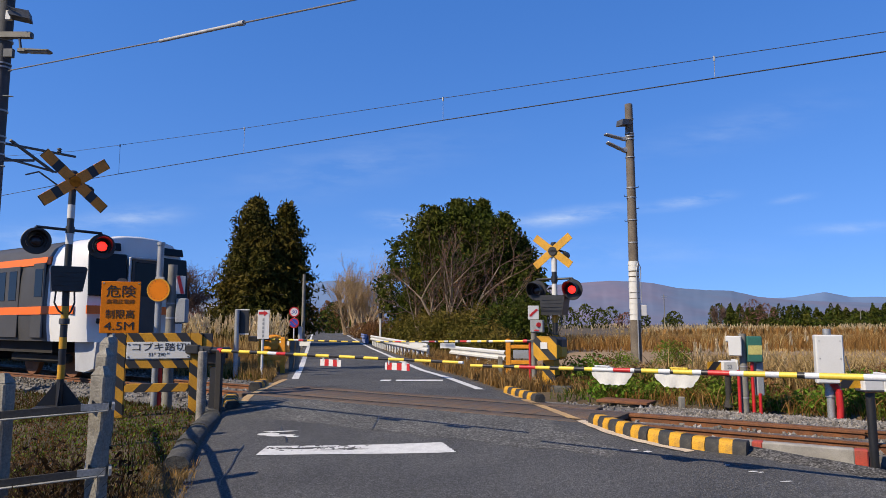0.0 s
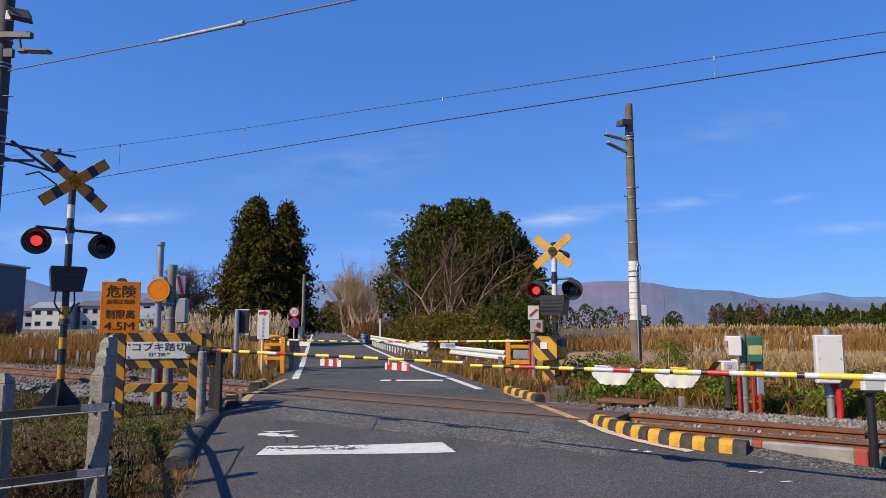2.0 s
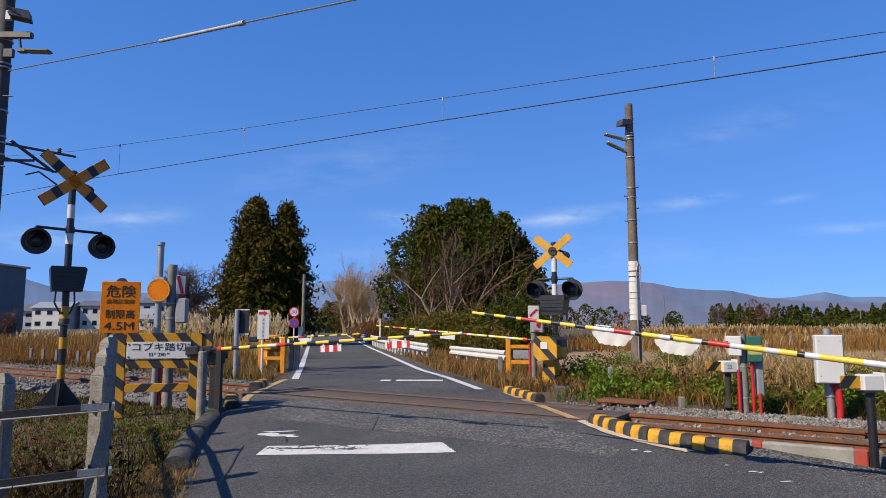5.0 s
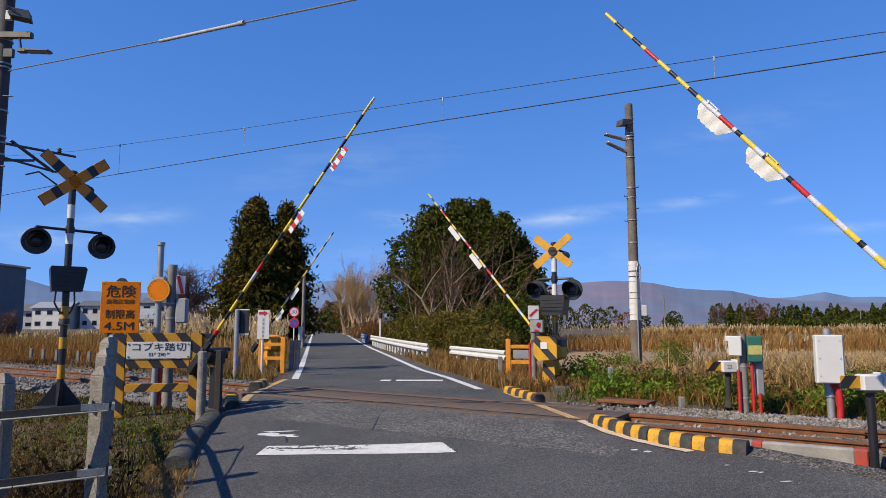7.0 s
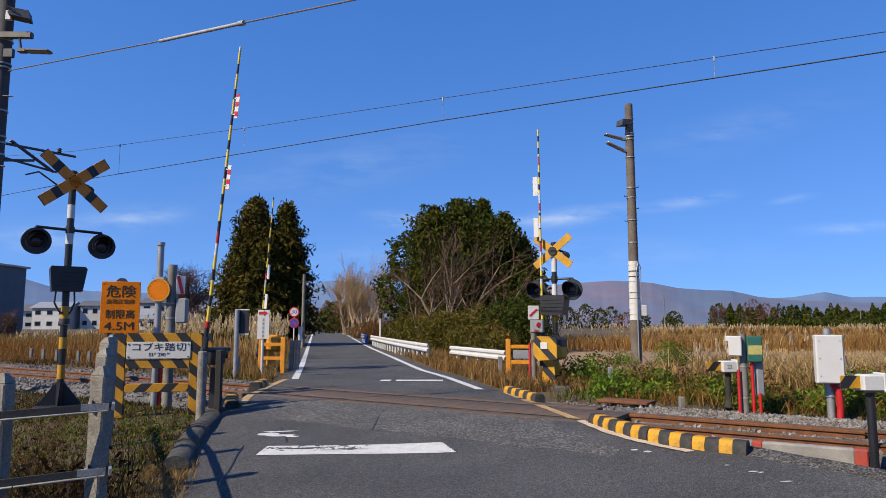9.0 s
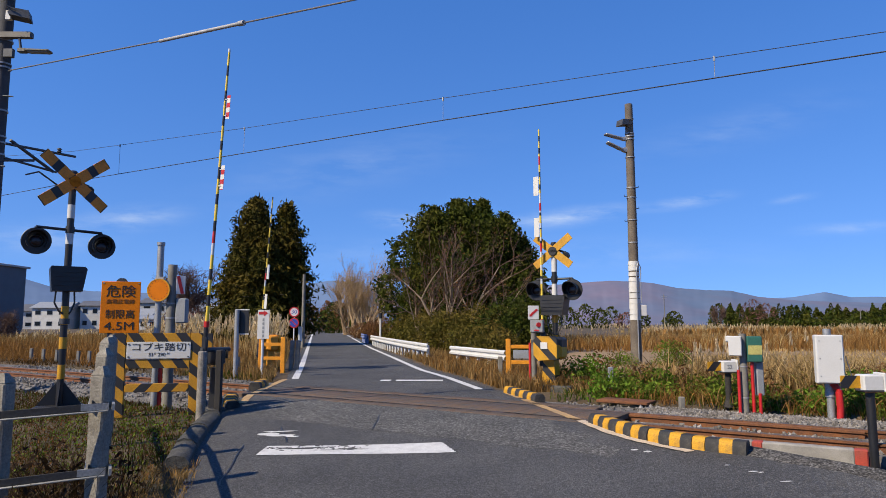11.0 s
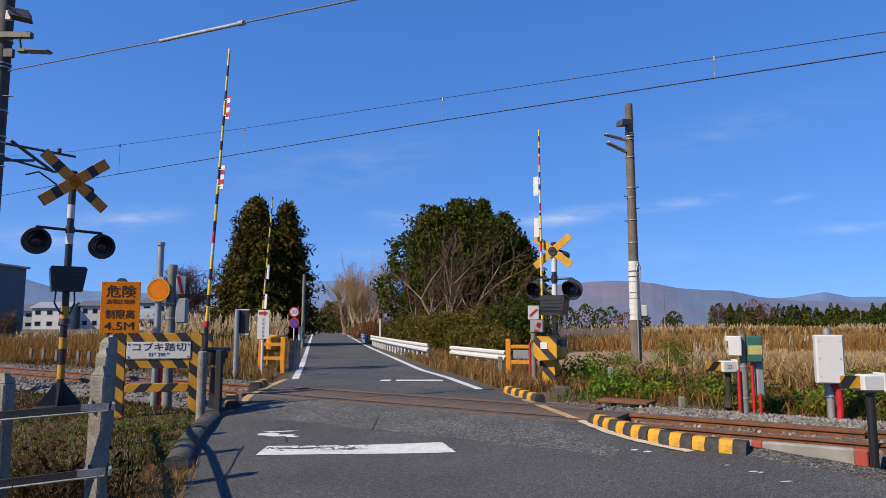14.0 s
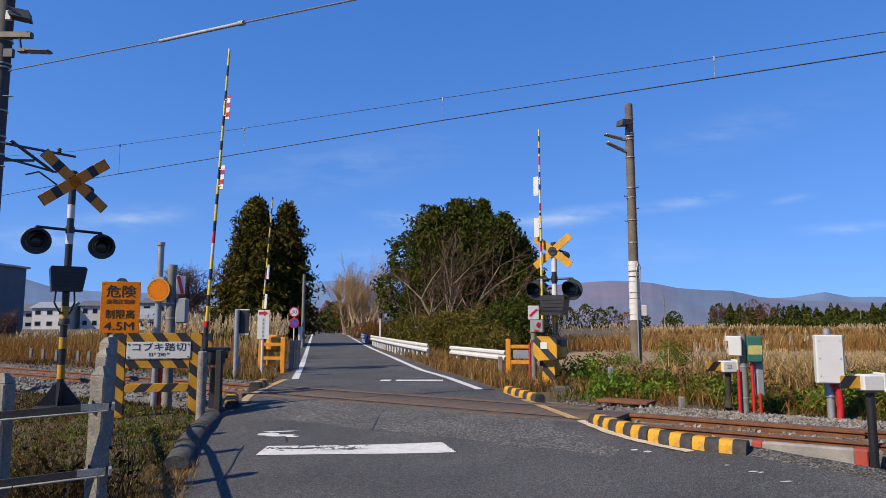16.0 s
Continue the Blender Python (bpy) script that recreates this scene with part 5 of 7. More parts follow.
wc = thing("signal_cabinet", pose(5.80, 10.15, ground_z(5.8, 10.15)), "white steel cabinet on a post with red conduit", "cabinet")
gz = -ground_z(5.8, 10.15)
part("post", Build().tube((0.04, 0.12, -0.1), (0.04, 0.12, 1.30 + gz), 0.055, seg=14).tube((0.04, 0.12, 0.28 + gz), (0.04, 0.12, 0.55 + gz), 0.07, seg=14), STEEL, wc)
body = part("body", Build().box((0.38, 0.14, 0.72), (-0.03, -0.02, 0.85 + gz), (0, 0, -14), 0.012), WHITE, wc, "white steel body")
part("door", Build().box((0.355, 0.012, 0.69), (-0.05, -0.092, 0.85 + gz), (0, 0, -14), 0.006), WHITE, wc, "white cabinet door")
for sx in (-0.15, 0.15):
    for sz in (0.6, 0.86, 1.12):
        part("screw", Build().tube((-0.052 + sx * 0.9, -0.105 - sx * 0.23, sz + gz), (-0.052 + sx * 0.9, -0.09 - sx * 0.23, sz + gz), 0.009, seg=6), STEEL, body)
part("red_conduit", Build().path([(0.02, 0.02, 0.5 + gz), (0.10, 0.0, 0.40 + gz), (0.11, 0.0, 0.12 + gz), (0.05, 0.0, -0.15)], 0.05, 12), RED, wc, "bent red conduit")
part("stay", Build().path([(0.22, -0.02, 0.9 + gz), (0.32, 0.0, 0.55 + gz)], 0.006), STEEL, wc)

# ---- guard rails ----
def guard_rail(pts, h, label, material, group):
    th = thing("guard_rail", pose(0, 0, 0), label, "guard rail", group)
    prof = [(0, -0.16), (0.05, -0.12), (0.05, -0.06), (0.0, -0.02), (0.0, 0.02), (0.05, 0.06), (0.05, 0.12), (0, 0.16)]
    for (xa, ya), (xb, yb) in zip(pts, pts[1:]):
        L, q = math.hypot(xb - xa, yb - ya), math.degrees(math.atan2(yb - ya, xb - xa))
        o = [(y, z) for y, z in prof] + [(y - 0.012, z) for y, z in reversed(prof)]
        part("beam", Build().prism(o, 0, L + 0.05, "x"), material, th, at=pose(xa, ya, h, 0, 0, q))
        n = max(1, round(L / 1.0))
        for i in range(n):
            t = (i + 0.5) / n
            part("post", Build().tube((0, 0, -0.1), (0, 0, h + 0.12), 0.06, seg=10), material, th, at=pose(xa + (xb - xa) * t, ya + (yb - ya) * t, -0.03, 0, 0, q) @ pose(0, -0.09, 0))
    return th


guard_rail([(-0.55, 25.0), (-1.9, 31.0), (-3.4, 38.2), (-4.85, 45.5)], 0.50, "white painted steel guard rail along the road", WHITE, "guard rails")
guard_rail([(1.9, 20.6), (0.3, 25.2)], 0.42, "white painted steel guard rail among dry grass", WHITE, "guard rails")
guard_rail([(-5.4, 48.0), (-6.6, 54.5)], 0.5, "pale blue steel guard rail in the shade", mat("pale_blue_paint", (0.25, 0.3, 0.55), 0.5), "guard rails")
dl = thing("delineator", pose(-4.1, 44.2, -0.03), "white delineator post with a black top", "post")
part("pole", Build().tube((0, 0, -0.1), (0, 0, 1.95), 0.07), WHITE, dl)
part("top", Build().tube((0, 0, 1.80), (0, 0, 2.15), 0.11, seg=14), BLACK, dl, "black top")


# ---- poles, lamps and overhead line ----
def floodlight(parent, at, material=STEEL_D):
    f = part("floodlight", Build().prism([(-0.24, -0.10), (0.22, -0.13), (0.26, -0.09), (0.20, 0.06), (-0.16, 0.10)], -0.17, 0.17, "y"), material, parent, "dark floodlight", at=at)
    part("yoke", Build().path([(0.1, -0.2, 0.0), (0.30, -0.2, 0.05), (0.30, 0.2, 0.05), (0.1, 0.2, 0.0)], 0.014), STEEL_D, f)
    return f


def led_lamp(parent, at, material=STEEL):
    f = part("street_lamp_head", Build().box((0.62, 0.22, 0.06), (0, 0, 0), bevel=0.02).box((0.22, 0.14, 0.11), (0.38, 0, 0.0), bevel=0.02), material, parent, "flat grey lamp head", at=at)
    part("lamp_glass", Build().box((0.52, 0.18, 0.012), (-0.02, 0, -0.034), bevel=0.003), GREY, f)
    return f


PX, PY = 6.66, 23.3
pole = thing("utility_pole", pose(PX, PY, -0.1), "tall brown concrete pole with lamps and a white wrapped band", "pole")
part("shaft", Build().tube((0, 0, -0.3), (0, 0, 9.32), 0.19, 0.135, 20), CONC_POLE, pole, "stained concrete shaft")
rnd = random.Random(8)
for k in range(11):
    z0 = 1.62 + k * 0.19
    part("white_wrap", Build().tube((0.004 * rnd.uniform(-1, 1), 0, z0), (0.004 * rnd.uniform(-1, 1), 0, z0 + rnd.choice((0.19, 0.192, 0.165, 0.14))), 0.188 + rnd.uniform(-0.003, 0.008), 0.184 + rnd.uniform(-0.003, 0.006), 18), WHITE_S, pole, "torn white wrapping")
for z in (3.55, 4.3, 5.1, 5.9, 6.25, 7.35, 8.0, 8.12, 8.22):
    part("band", Build().tube((0, 0, z), (0, 0, z + 0.035), 0.19 - 0.0045 * z + 0.01, seg=18), STEEL, pole, "steel band")
for z, a in ((5.05, 200), (5.55, 20), (5.95, 200), (6.3, 20)):
    c, s = math.cos(radians(a)), math.sin(radians(a))
    part("step_bolt", Build().path([(0.12 * c, 0.12 * s, z), (0.30 * c, 0.30 * s, z), (0.30 * c, 0.30 * s, z + 0.06)], 0.012), STEEL_D, pole)
part("conduit", Build().tube((0.03, -0.20, 0), (0.03, -0.20, 3.3), 0.022).path([(0.03, -0.19, 3.3), (0.1, -0.2, 3.6), (0.2, -0.12, 3.45), (0.2, -0.12, 2.2)], 0.015), STEEL, pole, "grey conduit")
part("meter_box", Build().box((0.22, 0.14, 0.38), (0.27, -0.05, 1.95), bevel=0.015), WHITE, pole, "white meter box")
floodlight(pole, pose(-0.22, -0.12, 8.62, 0, -12, 25))
led_lamp(pole, pose(-0.62, -0.1, 8.12, 0, 12, 10))
led_lamp(pole, pose(-0.58, -0.12, 7.76, 0, 22, 12))
part("lamp_bracket", Build().box((0.3, 0.08, 0.1), (-0.18, -0.04, 8.06), bevel=0.01).box((0.2, 0.08, 0.12), (-0.16, -0.05, 7.66), bevel=0.01), STEEL, pole)

# catenary mast beside the track
# lamp and bracket grey, darkened to paint in the mast's shaded side
LAMP_D = mat("shaded_lamp_grey", (0.17, 0.16, 0.14), 0.6, 0.2, 0.2, 4.0, 0.1)
MX, MY = -11.0, 16.1
mast = thing("catenary_mast", pose(MX, MY, -0.3), "dark steel-banded concrete catenary mast with lamps", "pole")
MAST_C = mat("mast_concrete", (0.085, 0.085, 0.09), 0.85, 0, 0.3, 3.0, 0.3, (0.06, 0.06, 0.062))
part("shaft", Build().tube((0, 0, -0.3), (0, 0, 10.5), 0.19, 0.165, 20), MAST_C, mast, "dark concrete shaft")
for z in (5.8, 6.1, 6.25, 6.9, 8.0, 8.1, 8.7):
    part("band", Build().tube((0, 0, z), (0, 0, z + 0.04), 0.195, seg=18), STEEL, mast)
part("bracket_beam", Build().box((1.1, 0.14, 0.15), (0.25, -0.18, 8.80), bevel=0.01), LAMP_D, mast, "grey steel bracket")
floodlight(mast, pose(0.55, -0.25, 9.30, 0, -10, 200))
led_lamp(mast, pose(1.02, -0.25, 8.36, 0, -2, 180), LAMP_D)
part("lamp_arm", Build().box((0.24, 0.1, 0.22), (0.28, -0.22, 8.32), bevel=0.01).tube((0.5, -0.2, 8.75), (0.55, -0.2, 8.45), 0.03), STEEL_D, mast)
part("junction_box", Build().box((0.14, 0.1, 0.24), (0.24, -0.25, 9.28), bevel=0.01), WHITE, mast, "white box")
part("step_bolt", Build().tube((0.12, -0.1, 7.28), (0.38, -0.1, 7.26), 0.018), STEEL_D, mast)
part("step_bolt", Build().tube((0.1, -0.1, 5.52), (0.30, -0.1, 5.50), 0.02), STEEL_D, mast)
# cantilever towards the track
tip = on_track(-15.9, 0.15) - Vector((MX, MY, 0)) + Vector((0, 0, 0.3))
wire_at = lambda z, k: Vector((tip.x * k, tip.y * k, z + 0.3))
part("cantilever_top_tube", Build().tube(wire_at(5.84, 0.0), wire_at(6.03, 0.80), 0.035), STEEL_D, mast, "steel cantilever tube")
part("cantilever_stay", Build().tube(wire_at(5.98, 0.12), wire_at(5.45, 0.57), 0.04), STEEL_D, mast)
part("cantilever_tube", Build().tube(wire_at(5.38, 0.0), wire_at(5.62, 0.36), 0.035).tube(wire_at(5.50, 0.0), wire_at(5.46, 0.60), 0.03), STEEL_D, mast)
part("steady_arm", Build().path([wire_at(5.20, 0.29), wire_at(5.36, 0.42), wire_at(5.12, 0.62), wire_at(5.30, 0.98)], 0.022), STEEL_D, mast)
part("insulator", Build().lathe([(0.03, 0), (0.07, 0.03), (0.03, 0.06), (0.07, 0.09), (0.03, 0.12), (0.07, 0.15), (0.03, 0.18)], at=wire_at(5.96, 0.62), rot=(20, 0, 30)), STEEL_D, mast)


def wire(name, pts, r, material, label):
    b = Build().path(pts, r, 6)
    return whole(name, b, material, label, "wire", "overhead wires")


CONTACT = [(-60, 5.95), (-21.1, 5.56), (-15.35, 5.46), (-3.66, 5.10), (3.14, 4.83), (20, 4.4)]
MESS = [(-60, 8.6), (-24, 7.2), (-16.66, 6.41), (-14.23, 6.23), (-9.15, 5.86), (-3.66, 5.52), (1.07, 5.22), (3.15, 5.09), (20, 4.9)]
WIRE_M = mat("wire_dark", (0.03, 0.03, 0.034), 0.7, 0.0, 0.2)
wire("contact_wire", [on_track(s, 0, z) for s, z in CONTACT], 0.009, WIRE_M, "dark contact wire over the track")
wire("messenger_wire", [on_track(s, 0, z) for s, z in MESS], 0.0055, WIRE_M, "thin messenger wire above the contact wire")


def z_on(line, s):
    return lerp_line([(z, q) for q, z in line], s)


for s in (-14.23, -9.15, -3.66, 1.07):
    b = Build().tube(on_track(s, 0, z_on(CONTACT, s)), on_track(s, 0, z_on(MESS, s)), 0.005, seg=6).tube(on_track(s, 0, z_on(MESS, s) - 0.05), on_track(s, 0, z_on(MESS, s) + 0.02), 0.018, seg=8)
    whole("dropper", b, STEEL, "thin dropper between the overhead wires", "wire", "droppers")
FEED = [(-40, 9.6), (-14.8, 7.62), (-8.57, 6.86), (-6.23, 6.61), (-3.53, 6.30), (12, 5.2)]
wire("feeder_cable", [on_track(s, -2.6, z) for s, z in FEED], 0.014, mat("feeder_grey", (0.16, 0.15, 0.15), 0.6), "grey feeder cable strung beside the track")
whole("insulating_sleeve", Build().tube(on_track(-8.57, -2.6, 6.86), on_track(-6.23, -2.6, 6.61), 0.032).tube(on_track(-6.23, -2.6, 6.61), on_track(-6.1, -2.6, 6.595), 0.045), mat("sleeve_grey", (0.5, 0.5, 0.5), 0.5), "pale insulating sleeve on the feeder cable", "cable sleeve")


def far_pole(x, y, h, label, lamp=False):
    th = thing("utility_pole", pose(x, y, ground_z(x, y)), label, "pole", "utility poles along the road")
    part("shaft", Build().tube((0, 0, -0.3), (0, 0, h), 0.13, 0.09, 12), CONC, th)
    if h > 6:
        part("crossarm", Build().box((1.4, 0.09, 0.09), (0, -0.12, h - 0.5)).box((1.0, 0.09, 0.09), (0, -0.12, h - 1.1)), STEEL, th)
    if lamp:
        part("lamp_head", Build().box((0.7, 0.25, 0.18), (0.7, 0, h - 2.4), bevel=0.05).tube((0, 0, h - 2.3), (0.5, 0, h - 2.3), 0.03), WHITE, th, "white lamp head")
    return th


far_pole(-8.62, 41.5, 4.5, "slim grey utility pole beside the road")
far_pole(-20.6, 98, 7.0, "grey utility pole beside the road")
far_pole(-24.5, 120, 7.5, "grey utility pole beside the road")
far_pole(-13.0, 104, 8.0, "grey utility pole with a lamp beside the road", True)
far_pole(-17.5, 128, 7.5, "grey utility pole beside the road")
far_pole(38, 135, 9.0, "distant grey utility pole in the field")
far_pole(27, 150, 9.5, "distant grey utility pole in the field")
far_pole(56, 170, 8.5, "distant grey utility pole in the field")
for x, y, h in ((118, 190, 5), (126, 200, 5), (104, 215, 4)):
    far_pole(x, y, h, "distant grey utility pole by the wood")
plate = whole("small_plate", Build().box((0.24, 0.02, 0.9), bevel=0.005), WHITE, "narrow white plate with red writing on the pole", "plate", at=pose(-8.72, 41.2, 0.8))


# ---- plants ----
def quads(name, centres, ax, ay, material, **tags):
    """Many small leaf-shaped faces from centres and two half-axes each."""
    n = len(centres)
    v = np.empty((n * 4, 3), dtype=np.float32)
    v[0::4], v[1::4], v[2::4], v[3::4] = centres - ax, centres - ay * 0.75 + ax * 0.1, centres + ax, centres + ay * 0.75 + ax * 0.1
    me = bpy.data.meshes.new(name)
    me.vertices.add(n * 4)
    me.vertices.foreach_set("co", v.ravel())
    me.loops.add(n * 4)
    me.loops.foreach_set("vertex_index", np.arange(n * 4, dtype=np.int32))
    me.polygons.add(n)
    me.polygons.foreach_set("loop_start", np.arange(0, n * 4, 4, dtype=np.int32))
    me.update(calc_edges=True)
    me.validate()
    me.materials.append(material)
    return me


def rand_dirs(rg, n, up=0.0):
    d = rg.normal(size=(n, 3))
    d[:, 2] += up
    return d / np.linalg.norm(d, axis=1)[:, None]


def leaf_mesh(name, centres, size, material, rg, droop=0.0, slim=0.5):
    n = len(centres)
    a = rand_dirs(rg, n)
    a[:, 2] -= droop
    a /= np.linalg.norm(a, axis=1)[:, None]
    b = np.cross(a, rand_dirs(rg, n))
    b /= np.linalg.norm(b, axis=1)[:, None] + 1e-6
    s = size * rg.uniform(0.6, 1.4, (n, 1))
    return quads(name, centres, a * s * 0.5, b * s * 0.5 * slim, material)


def grass(name, xy, h, width, material, label, seed, lean=0.35, category="grass", z_of=None):
    """Blades: each one bent strip of two faces, joined into one stuff object."""
    rg = np.random.default_rng(seed)
    xy = np.asarray(xy)
    n = len(xy)
    z = np.array([(z_of or ground_z)(x, y) for x, y in xy]) - 0.02
    hh = h * rg.uniform(0.45, 1.25, n)
    an = rg.uniform(0, 2 * np.pi, n)
    wd = width * rg.uniform(0.6, 1.4, n)
    ld = rg.uniform(0, 2 * np.pi, n)
    ln = hh * lean * rg.uniform(0.2, 1.6, n)
    base = np.stack([xy[:, 0], xy[:, 1], z], 1)
    side = np.stack([np.cos(an) * wd, np.sin(an) * wd, np.zeros(n)], 1)
    off = np.stack([np.cos(ld) * ln, np.sin(ld) * ln, hh], 1)
    mid = base + off * np.array([0.35, 0.35, 0.6])
    v = np.empty((n * 5, 3), dtype=np.float32)
    v[0::5], v[1::5], v[2::5], v[3::5], v[4::5] = base - side, base + side, mid + side * 0.8, mid - side * 0.8, base + off
    li = np.empty((n, 7), dtype=np.int32)
    k = np.arange(n)[:, None] * 5
    li[:, :4] = k + np.array([0, 1, 2, 3])
    li[:, 4:] = k + np.array([3, 2, 4])
    me = bpy.data.meshes.new(name)
    me.vertices.add(n * 5)
    me.vertices.foreach_set("co", v.ravel())
    me.loops.add(n * 7)
    me.loops.foreach_set("vertex_index", li.ravel())
    me.polygons.add(n * 2)
    me.polygons.foreach_set("loop_start", np.stack([np.arange(n) * 7, np.arange(n) * 7 + 4], 1).ravel().astype(np.int32))
    me.update(calc_edges=True)
    me.validate()
    me.materials.append(material)
    return tagged(new(name, me), label, category, kind="stuff")


G_DRY = leaf_mat("dry_grass", (0.34, 0.215, 0.088), (0.23, 0.135, 0.052))
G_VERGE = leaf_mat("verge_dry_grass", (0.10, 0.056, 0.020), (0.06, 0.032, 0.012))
G_WITHER = leaf_mat("withered_stems", (0.05, 0.03, 0.016), (0.03, 0.018, 0.010), 0.1)
G_STRAW = leaf_mat("straw", (0.54, 0.39, 0.18), (0.40, 0.26, 0.11))
G_RUST = leaf_mat("rusty_grass", (0.25, 0.115, 0.034), (0.31, 0.17, 0.055))
G_GREEN = leaf_mat("green_grass", (0.060, 0.098, 0.011), (0.10, 0.09, 0.016))
L_WEED = leaf_mat("weed_leaves", (0.10, 0.20, 0.02), (0.18, 0.20, 0.032))
L_OLIVE = leaf_mat("olive_shrub_leaves", (0.10, 0.098, 0.018), (0.19, 0.12, 0.03))
L_CEDAR = leaf_mat("cedar_needles", (0.040, 0.046, 0.009), (0.115, 0.082, 0.014), 0.10)
L_DARK = leaf_mat("dark_evergreen_leaves", (0.034, 0.058, 0.008), (0.080, 0.078, 0.012), 0.10)
L_BROWN = leaf_mat("withered_leaves", (0.20, 0.095, 0.035), (0.13, 0.06, 0.03))
L_PINK = leaf_mat("reddish_twigs", (0.20, 0.095, 0.075), (0.15, 0.075, 0.06), 0.1)
PLUME = leaf_mat("pampas_plumes", (0.74, 0.60, 0.42), (0.58, 0.44, 0.28), 0.35)
rgv = np.random.default_rng(11)


def scatter(n, s0, s1, n0, n1, keep=lambda x, y: True, clump=0.0, seed=0):
    """Places in a stretch along the track, clumped by noise."""
    rg = np.random.default_rng(seed)
    out = []
    while len(out) < n:
        s, q = rg.uniform(s0, s1), rg.uniform(n0, n1)
        p = on_track(s, q)
        if clump and noise.noise((p.x * clump, p.y * clump, seed)) < rg.uniform(-0.6, 0.5):
            continue
        if inside_road(p, -0.12) or not keep(p.x, p.y):
            continue
        out.append((p.x, p.y))
    return out


def scatter_xy(n, x0, x1, y0, y1, keep, clump=0.0, seed=0, far=1.0):
    rg = np.random.default_rng(seed)
    out = []
    tries = 0
    while len(out) < n and tries < n * 40:
        tries += 1
        x, y = rg.uniform(x0, x1), y0 + (y1 - y0) * rg.uniform(0, 1) ** far
        if clump and noise.noise((x * clump, y * clump, seed)) < rg.uniform(-0.6, 0.5):
            continue
        if keep(x, y):
            out.append((x, y))
    return out


# near left verge
verge = lambda x, y: x < lerp_line(ROAD_L, y) - 0.30 and across(x, y) < -1.75
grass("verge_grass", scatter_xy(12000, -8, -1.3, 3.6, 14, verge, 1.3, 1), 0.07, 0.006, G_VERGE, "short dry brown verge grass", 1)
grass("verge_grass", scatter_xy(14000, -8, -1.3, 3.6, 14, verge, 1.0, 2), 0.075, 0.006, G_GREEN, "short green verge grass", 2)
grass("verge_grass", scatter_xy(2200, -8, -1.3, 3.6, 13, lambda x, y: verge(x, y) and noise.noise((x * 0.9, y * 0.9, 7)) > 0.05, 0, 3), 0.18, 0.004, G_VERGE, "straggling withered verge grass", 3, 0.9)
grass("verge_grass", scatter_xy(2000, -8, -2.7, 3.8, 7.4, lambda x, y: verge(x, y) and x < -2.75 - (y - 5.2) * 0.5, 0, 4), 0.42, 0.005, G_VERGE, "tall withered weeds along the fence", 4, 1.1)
c = np.array([(x, y, ground_z(x, y) + rgv.uniform(0.01, 0.10)) for x, y in scatter_xy(5200, -8, -1.5, 4.2, 12.3, verge, 1.8, 5)])
tagged(new("verge_weeds", leaf_mesh("verge_weeds", c, 0.045, L_WEED, rgv)), "low green weeds in the verge", "weeds", kind="stuff")
c = np.array([(x, y, ground_z(x, y) + rgv.uniform(0.005, 0.07)) for x, y in scatter_xy(4200, -8, -1.5, 4.2, 12.3, verge, 1.4, 6)])
tagged(new("fallen_leaves", leaf_mesh("fallen_leaves", c, 0.05, L_BROWN, rgv)), "brown fallen leaves in the verge", "leaves", kind="stuff")

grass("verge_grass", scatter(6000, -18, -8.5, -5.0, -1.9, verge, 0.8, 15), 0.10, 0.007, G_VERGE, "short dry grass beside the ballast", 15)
grass("verge_grass", scatter(3000, -18, -8.5, -5.0, -1.9, verge, 0.9, 16), 0.09, 0.007, G_GREEN, "green tufts beside the ballast", 16)
near_fence = lambda x, y: verge(x, y) and -3.9 < x < -2.75
grass("fence_weeds", scatter_xy(420, -4.2, -2.7, 4.6, 6.6, near_fence, 1.6, 8), 0.62, 0.0035, G_WITHER, "dark withered stems tangled along the fence", 8, 1.0, "weeds")
c = np.array([(x, y, ground_z(x, y) + rgv.uniform(0.05, 0.55)) for x, y in scatter_xy(620, -4.2, -2.7, 4.6, 6.6, near_fence, 2.2, 9)])
tagged(new("fence_weed_leaves", leaf_mesh("fence_weed_leaves", c, 0.075, G_WITHER, rgv, 0.6, 0.45)), "dark shrivelled leaves on the fence weeds", "weeds", kind="stuff")
grass("corner_tuft", scatter_xy(900, -3.2, -2.0, 5.4, 7.7, lambda x, y: lerp_line(ROAD_L, y) - 0.5 < x < lerp_line(ROAD_L, y) + 0.10, 0, 7), 0.13, 0.005, G_DRY, "dry tufts at the road edge", 7, 0.9)
# beyond the track on the left: rusty field with pampas
far_l = lambda x, y: x < lerp_line(ROAD_L, y) - 0.45
grass("field_grass", scatter(17000, -45, -7.5, 2.3, 8.5, far_l, 0.25, 21), 0.26, 0.009, G_RUST, "rust-brown grass beyond the track", 21)
grass("field_grass", scatter(15000, -60, -7.5, 4.0, 26, far_l, 0.12, 22), 0.58, 0.012, G_RUST, "tall dry grass beyond the track", 22)
grass("field_grass", scatter(9000, -80, -8, 10, 42, far_l, 0.1, 23), 0.7, 0.020, G_DRY, "tall straw-coloured grass in the field", 23)
grass("field_grass", scatter(2500, -14, -6.2, 1.9, 4.5, far_l, 0.8, 24), 0.14, 0.008, G_GREEN, "green tufts near the ballast", 24)
grass("field_grass", scatter(6000, -40, -6.6, 1.9, 3.6, far_l, 0.5, 28), 0.13, 0.008, G_VERGE, "low brown grass at the foot of the ballast", 28)
